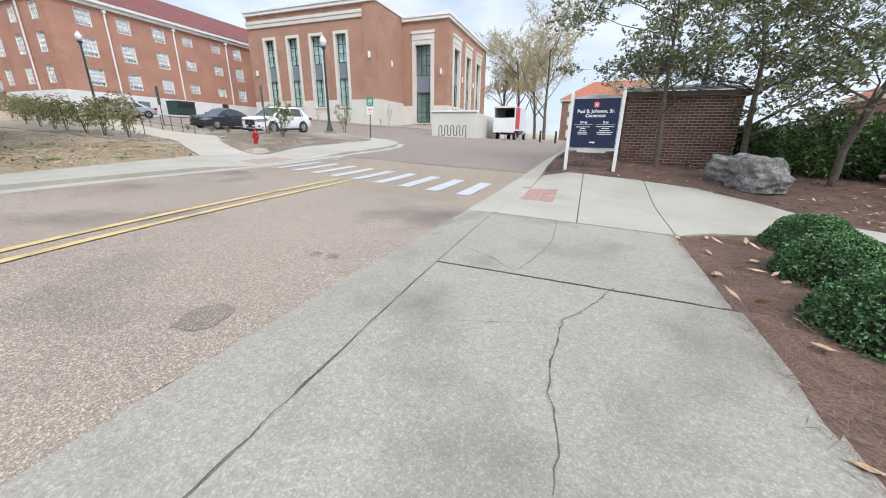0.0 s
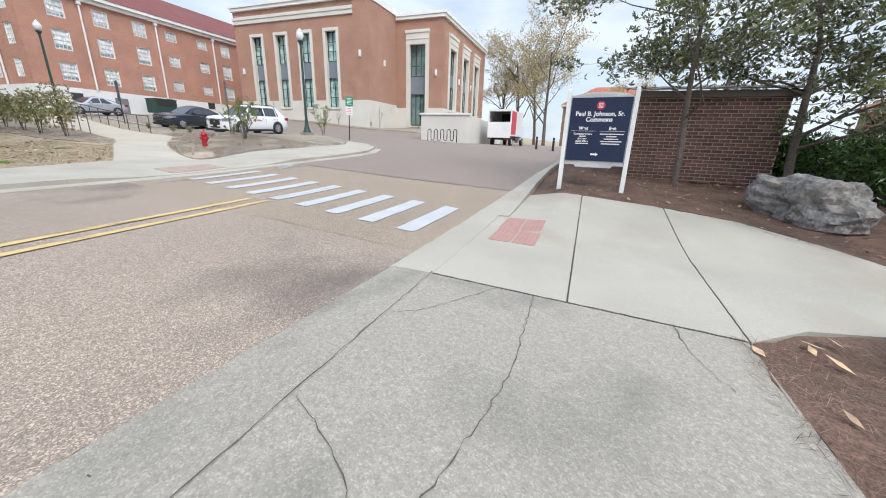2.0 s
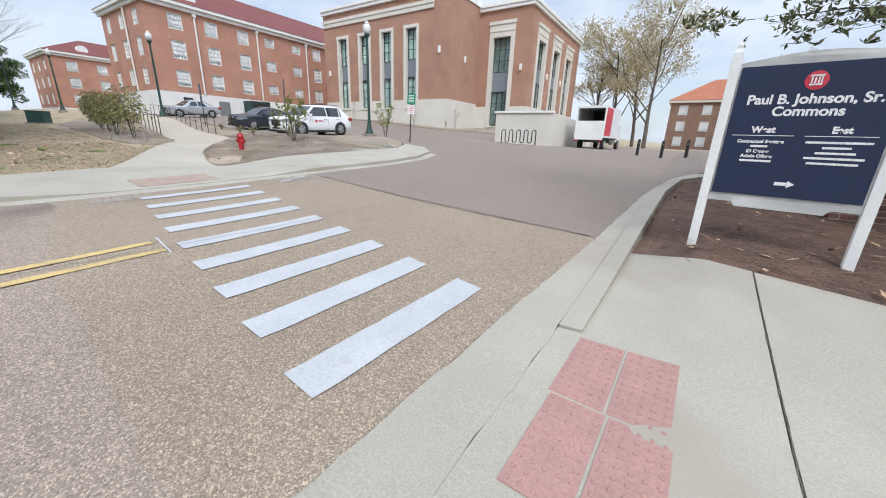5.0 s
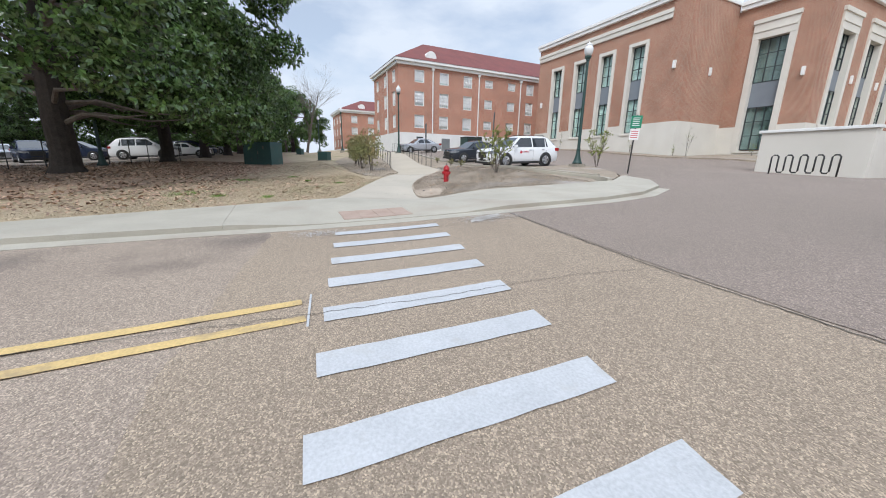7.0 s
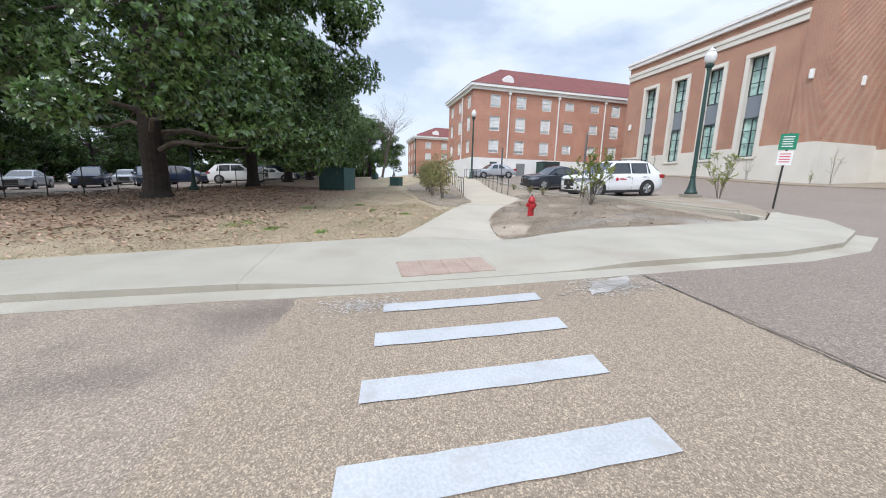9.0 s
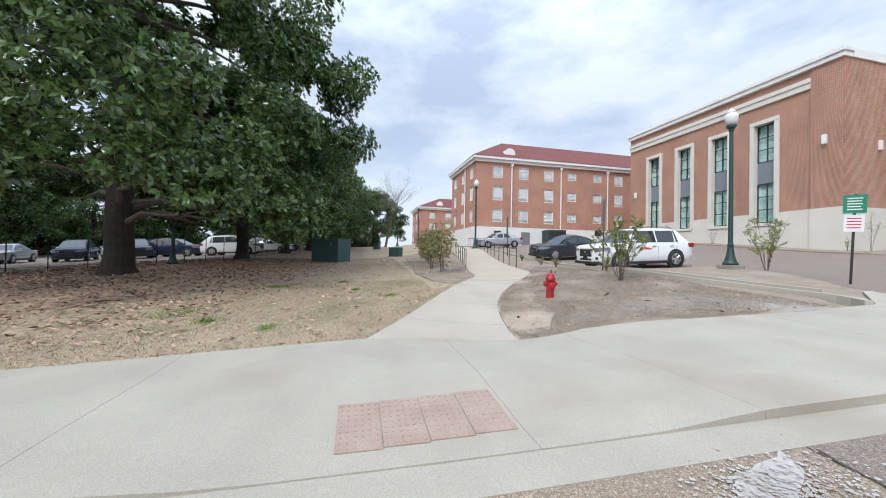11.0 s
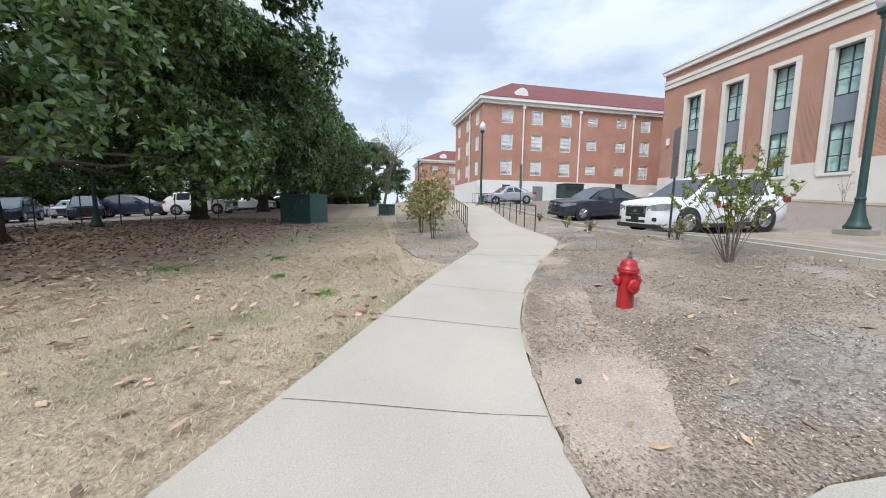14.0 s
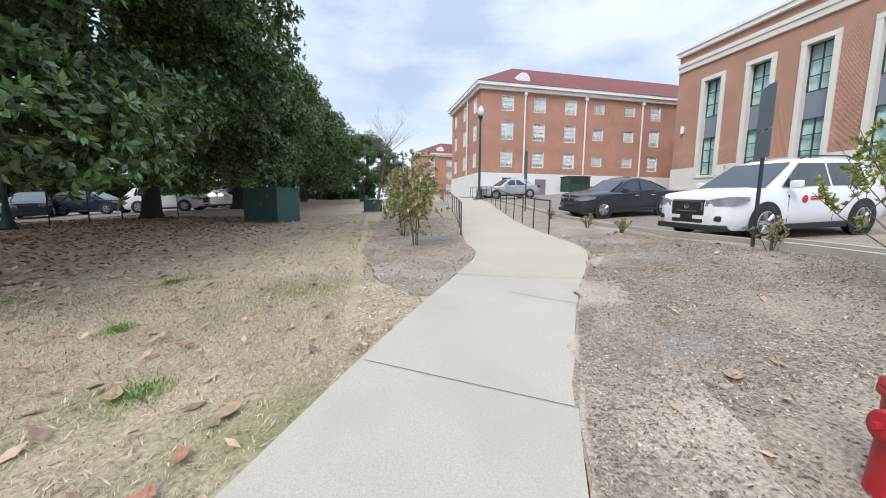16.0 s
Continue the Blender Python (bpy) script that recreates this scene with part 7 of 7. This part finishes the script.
def hedge(m, w, d, h, seed, n=2600):
    rng = np.random.default_rng(seed)
    t = thing("evergreen_shrub", m, "dense dark evergreen shrub behind the boulder", "shrub", "dark shrubs behind the boulder")
    c = rng.uniform(-1, 1, (14, 3)) * np.array((w / 2, d / 2, 0.15)) + np.array((0, 0, h * 0.5))
    i = rng.integers(0, 14, n)
    dd = rng.normal(size=(n, 3))
    dd /= np.linalg.norm(dd, axis=1, keepdims=True)
    p = c[i] + dd * np.array((0.6, 0.5, h * 0.5)) * rng.uniform(0.6, 1, (n, 1))
    p[:, 2] = np.maximum(p[:, 2], 0.02)
    q, di, L, W = whorls(p, dd * 0.6 + np.array((0, 0, 0.5)), 6, 0.13, 0.3, (0.5, 1.4), rng)
    leaf_mesh("foliage", q, di, L, W, M["magnolia"], t, 0.15, seed)["kind"] = "stuff"
    part("stem", tube(bmesh.new(), [(0, 0, -0.1), (0.05, 0.05, h * 0.6)], [0.04, 0.02], 6), M["dark_bark"], t)


hedge(on(7.2, 13.4), 2.6, 1.6, 1.7, 140)
hedge(on(9.3, 11.8), 2.6, 1.8, 1.9, 141)
hedge(on(8.3, 9.4), 2.0, 1.6, 1.3, 142)
hedge(on(11.0, 8.6), 2.6, 2.0, 1.9, 143)
hedge(on(6.1, 15.2), 2.2, 1.4, 1.3, 144)
hedge(on(8.6, 15.8), 2.6, 1.4, 1.4, 145)



def thicket(x, y, w, h, seed, rz=0.0):
    """A dense dark belt of evergreens closing the car park."""
    rng = np.random.default_rng(seed)
    t = thing("evergreen_thicket", on(x, y, rz), "dense dark evergreen belt beyond the car park", "shrub", "evergreen belt round the car park")
    n = 3000
    p = rng.uniform(-1, 1, (n, 3)) * np.array((w / 2, 1.6, 0.5)) + np.array((0, 0, 0.5))
    p[:, 2] = p[:, 2] * h * (0.75 + 0.25 * np.sin(p[:, 0] * 1.1 + seed))
    ax = rng.normal(size=p.shape) + np.array((0, 0, 0.8))
    ax /= np.linalg.norm(ax, axis=1, keepdims=True)
    q, di, L, W = whorls(p, ax, 5, 0.42, 0.45, (0.4, 1.4), rng)
    leaf_mesh("foliage", q, di, L, W, M["magnolia"], t, 0.15, seed)["kind"] = "stuff"
    part("stem", tube(bmesh.new(), [(-w * 0.4, 0, -0.1), (-w * 0.4, 0.1, h * 0.7)], [0.1, 0.03], 6), M["dark_bark"], t)


for k, (x, y, w, rz) in enumerate(((-30, -31, 14, 0), (-43, -33, 14, 5), (-56, -31, 14, -8), (-69, -28, 14, -10), (-82, -24, 14, -20), (-93, -15, 14, -60), (-100, -3, 14, -80), (-103, 9, 12, -85))):
    thicket(x, y, w, 5.0, 150 + k, rz)


def boulder(m):
    bm = bmesh.new()
    bmesh.ops.create_icosphere(bm, subdivisions=5, radius=1)
    for v in bm.verts:
        c = v.co.copy()
        n1 = noise.fractal(c * 1.1 + Vector((3, 1, 2)), 0.9, 2.1, 5)
        ridge = abs(noise.noise(Vector((c.x * 1.5, c.y * 1.7, c.z * 2.4)) * 1.3))
        box_ = max(abs(c.x), abs(c.y), abs(c.z))
        c = c.lerp(c / box_ * 0.85, 0.45)
        c *= 1 + 0.30 * n1 - 0.22 * ridge
        v.co = Vector((c.x * 1.15 - 0.12 * c.z, c.y * 0.72, max(c.z, -0.55) * 0.60 + 0.12 * c.x))
    ob = mesh_ob("boulder", bm, M["rock"])
    ob.matrix_basis = m
    return tagged(ob, "large grey layered boulder with brown stains in straw", "boulder")


boulder(pose(4.15, 10.85, land(4.15, 10.85) + 0.26, 0, 6, -48) @ Matrix.Diagonal((0.72, 0.76, 0.95, 1)))


# ---- scattered ground cover ----
def scatter(name, label, category, n, region, density, length, width, material, tilt, seed, lift, thick=0.12):
    """Small flat or upright slivers over the land where density(x, y) allows."""
    rng = np.random.default_rng(seed)
    x0, x1, y0, y1 = region
    x, y = rng.uniform(x0, x1, n * 3), rng.uniform(y0, y1, n * 3)
    keep = np.array([density(a, b) for a, b in zip(x, y)]) > rng.random(n * 3)
    x, y = x[keep][:n], y[keep][:n]
    z = np.array([land(a, b) for a, b in zip(x, y)]) + lift + rng.uniform(0, thick * 0.1, len(x))
    a = rng.uniform(0, 2 * np.pi, len(x))
    el = rng.uniform(tilt[0], tilt[1], len(x))
    d = np.stack([np.cos(a) * np.cos(el), np.sin(a) * np.cos(el), np.sin(el)], 1)
    L = rng.uniform(length[0], length[1], len(x))
    s = np.stack([-np.sin(a), np.cos(a), rng.normal(0, 0.25, len(x))], 1)
    c = np.stack([x, y, z], 1)
    W = (L * width if width < 1 else L)[:, None]
    mid = c + d * L[:, None] * 0.5
    v = np.stack([c, mid + s * W / 2, c + d * L[:, None], mid - s * W / 2], 1).reshape(-1, 3)
    ob = cloud_mesh(name, v, np.arange(len(c) * 4).reshape(-1, 4), material)
    return tagged(ob, label, category, kind="stuff")


path_l = np.array(PATH_L)
path_r = np.array(PATH_R)
yl = lambda x: float(np.interp(-x, -path_l[:, 0], path_l[:, 1]))
yr = lambda x: float(np.interp(-x, -path_r[:, 0], path_r[:, 1]))


def on_lawn(x, y):
    edge = yl(x) if x > -17.3 else 11.4 + 0.03 * (-17.3 - x)
    return 1.0 if x < -12.3 and y < edge - 0.04 else 0.0


def shade(x, y):
    return smoothstep(y, 7.6 + 0.12 * (-x - 14), 3.5 + 0.12 * (-x - 14)) * smoothstep(x, -12.5, -16)


scatter("grass_blades", "short dry tan grass blades on the lawn", "grass", 95000, (-20, -12.2, 3.5, 12.2), lambda x, y: on_lawn(x, y) * (1 - 0.7 * shade(x, y)), (0.025, 0.06), 0.10, M["blade"], (0.1, 1.1), 201, 0.035)
scatter("grass_blades", "short dry tan grass blades on the lawn", "grass", 60000, (-36, -12.2, -2, 13), lambda x, y: on_lawn(x, y) * (1 - 0.85 * shade(x, y)), (0.04, 0.09), 0.14, M["blade"], (0.05, 0.8), 202, 0.035)
tufts = [(-13.6, 7.51, 0.16), (-15.7, 5.2, 0.5), (-16.47, 10.03, 0.16), (-18, 9.05, 0.12), (-20.2, 8.6, 0.2), (-19.6, 6.5, 0.35), (-14.6, 6.2, 0.2)]
for k, (a, b, c) in enumerate(tufts):
    scatter("green_tuft", "small patch of fresh green grass on the lawn", "grass", int(900 + 7000 * c), (a - 2 * c, a + 2 * c, b - 2 * c, b + 2 * c), lambda x, y: on_lawn(x, y) * math.exp(-((x - a) ** 2 + 1.6 * (y - b) ** 2) / (c * c)) * (0.7 + 0.6 * noise.noise(Vector((x * 7, y * 7, 0)))), (0.03, 0.075), 0.12, M["green_blade"], (0.3, 1.2), 230 + k, 0.035)
scatter("fallen_leaves", "brown dead magnolia leaves under the trees", "fallen leaves", 22000, (-36, -12.4, -8, 9.5), lambda x, y: on_lawn(x, y) * (0.04 + 0.96 * shade(x, y)), (0.10, 0.19), 0.45, M["leaf_litter"], (-0.15, 0.5), 204, 0.07)
scatter("fallen_leaves", "scattered dead leaves on the lawn", "fallen leaves", 1100, (-30, -12.3, 3, 12.5), on_lawn, (0.08, 0.17), 0.45, M["leaf_litter"], (-0.1, 0.5), 205, 0.06)
scatter("fallen_leaves", "pale dry curled leaves on the lawn", "fallen leaves", 60, (-22, -12.3, 5, 12), on_lawn, (0.12, 0.2), 0.45, M["pale_leaf"], (0.0, 0.4), 206, 0.06)


def in_mulch_r(x, y):
    kerb = 18.4 + 0.03 * max(0, -x - 20)
    return 1.0 if x < -12.1 + 0.14 * max(0.0, y - 13.2) and yr(x) + 0.05 < y < kerb else 0.0


scatter("wood_chips", "bleached wood chips and gravel in the mulch island", "mulch", 85000, (-21, -11.7, 11.5, 18.5), in_mulch_r, (0.01, 0.035), 0.4, M["chips"], (-0.3, 0.6), 207, 0.062)
scatter("wood_chips", "bleached wood chips in the mulch bed", "mulch", 14000, (-30, -16.6, 11.2, 15.5), lambda x, y: 1.0 if 11.5 + 0.03 * (-17 - x) < y < yl(x) - 0.05 else 0.0, (0.02, 0.07), 0.4, M["chips"], (-0.3, 0.6), 208, 0.062)
scatter("wood_chips", "grey wood chips round the street lamp", "mulch", 9000, (-30, -11.8, 11.7, 25), lambda x, y: 1.0 if (in_mulch_r(x, y) or (y > 19.4 and -19 < x < -12.6 - 0.9 * (y - 19.4))) else 0.0, (0.015, 0.05), 0.4, M["chips"], (-0.3, 0.6), 209, 0.07)
scatter("sandy_grit", "pale sandy grit washed along the edge of the path", "soil", 60000, (-20, -11.7, 11.5, 17), lambda x, y: in_mulch_r(x, y) * (math.exp(-((y - yr(x)) / 0.3) ** 2) + 0.7 * math.exp(-((x + 13.1) / 0.9) ** 2 - ((y - 12.9) / 0.45) ** 2)), (0.012, 0.03), 0.6, M["soil"], (-0.1, 0.25), 216, 0.068, 0.1)
scatter("bark_chips", "dark decayed bark chips in the mulch island", "mulch", 45000, (-22, -11.7, 11.5, 18.5), in_mulch_r, (0.01, 0.04), 0.4, M["bark_chip"], (-0.3, 0.6), 215, 0.064)
scatter("fallen_leaves", "dead leaves caught in the mulch", "fallen leaves", 140, (-24, -11.7, 11.5, 18.4), in_mulch_r, (0.08, 0.18), 0.45, M["pale_leaf"], (0, 0.5), 210, 0.07)
low_bed = lambda x, y: 1.0 if x > 1.53 and y < 5.85 + 0.4 * smoothstep(x, 1.5, 2.8) - 0.5 * max(0, x - 3.4) else 0.0
scatter("pine_needles", "loose reddish pine straw on the bed", "pine straw", 36000, (1.5, 4.5, 0.2, 6.4), low_bed, (0.08, 0.2), 0.016, M["needle"], (-0.1, 0.35), 211, 0.022)
up_bed = lambda x, y: 1.0 if y > 11.0 - 0.25 * max(0, x) - 0.55 * max(0, x - 2.2) + 0.05 and x > -0.7 else 0.0
scatter("pine_needles", "loose reddish pine straw on the bed", "pine straw", 26000, (-0.7, 8, 7, 17), up_bed, (0.12, 0.28), 0.03, M["needle"], (-0.1, 0.35), 212, 0.03)
scatter("fallen_leaves", "pale curled leaves on the pine straw", "fallen leaves", 70, (1.6, 3.4, 0.8, 6.2), low_bed, (0.10, 0.2), 0.4, M["pale_leaf"], (0, 0.6), 213, 0.04)
scatter("fallen_leaves", "pale dry leaves on the pine straw", "fallen leaves", 420, (-0.6, 9, 8, 15), up_bed, (0.06, 0.15), 0.4, M["pale_leaf"], (0, 0.5), 214, 0.045)


def dead_leaf(x, y, lift, rz, length, material, label, seed):
    """One broad curled leaf with a raised rim and a stalk."""
    rng = random.Random(seed)
    t = thing("dead_leaf", pose(x, y, land(x, y) + lift, rng.uniform(-8, 8), rng.uniform(-8, 8), rz), label, "fallen leaf", "large dead leaves")
    bm, rows = bmesh.new(), []
    for i in range(9):
        u = i / 8
        w = length * 0.26 * math.sin(math.pi * min(1, u * 0.94 + 0.05)) ** 0.8
        curl = 0.10 * length * (2 * u - 1) ** 2
        rows.append([bm.verts.new((u * length, v * w, curl + 0.28 * w * abs(v) + rng.uniform(-1, 1) * 0.012 * length)) for v in (-1, -0.5, 0, 0.5, 1)])
    for a, b in zip(rows, rows[1:]):
        for k in range(4):
            bm.faces.new((a[k], b[k], b[k + 1], a[k + 1]))
    part("blade", bm, M[material], t, "", True)
    part("stalk", tube(bmesh.new(), [(-0.03, 0, 0.012), (0, 0, 0.1 * length), (length * 0.9, 0, 0.09 * length)], [0.0025, 0.002, 0.001], 5), M["leaf_litter"], t)


for k, (x, y, rz, n_, key) in enumerate(((-15.96, 10.69, 150, 0.2, "pale_leaf"), (-15.41, 10.27, 40, 0.17, "red_leaf"), (-15.41, 10.49, 100, 0.15, "red_leaf"), (-15.5, 10.58, 10, 0.14, "red_leaf"), (-15.62, 10.65, 200, 0.14, "red_leaf"), (-16.55, 9.85, 20, 0.2, "pale_leaf"), (-15.44, 13.97, 130, 0.2, "pale_leaf"), (-17.3, 9.9, 75, 0.18, "leaf_litter"), (-12.6, 7.9, 30, 0.2, "pale_leaf"), (-12.75, 8.4, 80, 0.18, "leaf_litter"))):
    dead_leaf(x, y, 0.075, rz, n_, key, "large pale dry leaf curled on the ground" if key == "pale_leaf" else "large brown dead leaf curled on the ground", 300 + k)


# ---- bricks of the outbuilding, nearest first ----
def brick_pieces():
    bw, bh, bd, j = 0.225, 0.072, 0.03, 0.014
    bm = box(bmesh.new(), 0, 0, 0, bw, bd, bh, 0.004)
    me = bpy.data.meshes.new("brick")
    bm.to_mesh(me)
    bm.free()
    me.materials.append(M["brick"])
    half = bpy.data.meshes.new("brick_half")
    bm = box(bmesh.new(), 0, 0, 0, bw / 2 - j / 2, bd, bh, 0.004)
    bm.to_mesh(half)
    bm.free()
    half.materials.append(M["brick"])
    r_ = random.Random(9)
    rows = int((BZ1 - BZ0) / (bh + j))
    count = 0
    rest_v, rest_f = [], []
    for row in range(rows - 1, -1, -1):
        z = BZ0 + row * (bh + j)
        off = 0 if row % 2 else -(bw + j) / 2
        x = BX0 + off
        while x < BX1 - 0.02:
            mesh, xs = me, x
            if x < BX0:
                mesh, xs = half, BX0
            w = bw if mesh is me else bw / 2 - j / 2
            if xs + w > BX1 + 0.002:
                if BX1 - xs > 0.04:
                    rest_v.append((xs, BY - 0.012, z, BX1, BY + 0.018, z + bh))
                break
            if count < 300:
                o = new("brick", mesh)
                o.parent = shed_wall
                o.matrix_basis = pose(xs, BY - 0.012 + r_.uniform(-0.002, 0.002), z)
                count += 1
            else:
                rest_v.append((xs, BY - 0.012, z, xs + w, BY + 0.018, z + bh))
            x += bw + j
        y = BY + 0.02 + (0.14 if row % 2 else 0.0)
        while y + bw < BY + 5:
            rest_v.append((BX0 - 0.012, y, z, BX0 + 0.019, y + bw, z + bh))
            y += bw + j
    corners = ((0, 1, 2), (3, 1, 2), (3, 4, 2), (0, 4, 2), (0, 1, 5), (3, 1, 5), (3, 4, 5), (0, 4, 5))
    vs, fs = [], []
    for b in rest_v:
        k = len(vs)
        vs += [tuple(b[i] for i in c) for c in corners]
        fs += [[k + q for q in f] for f in ((0, 3, 2, 1), (4, 5, 6, 7), (0, 1, 5, 4), (1, 2, 6, 5), (2, 3, 7, 6), (3, 0, 4, 7))]
    tagged(cloud_mesh("bricks", np.array(vs), np.array(fs), M["brick_rest"], shed_wall), kind="stuff")


brick_pieces()
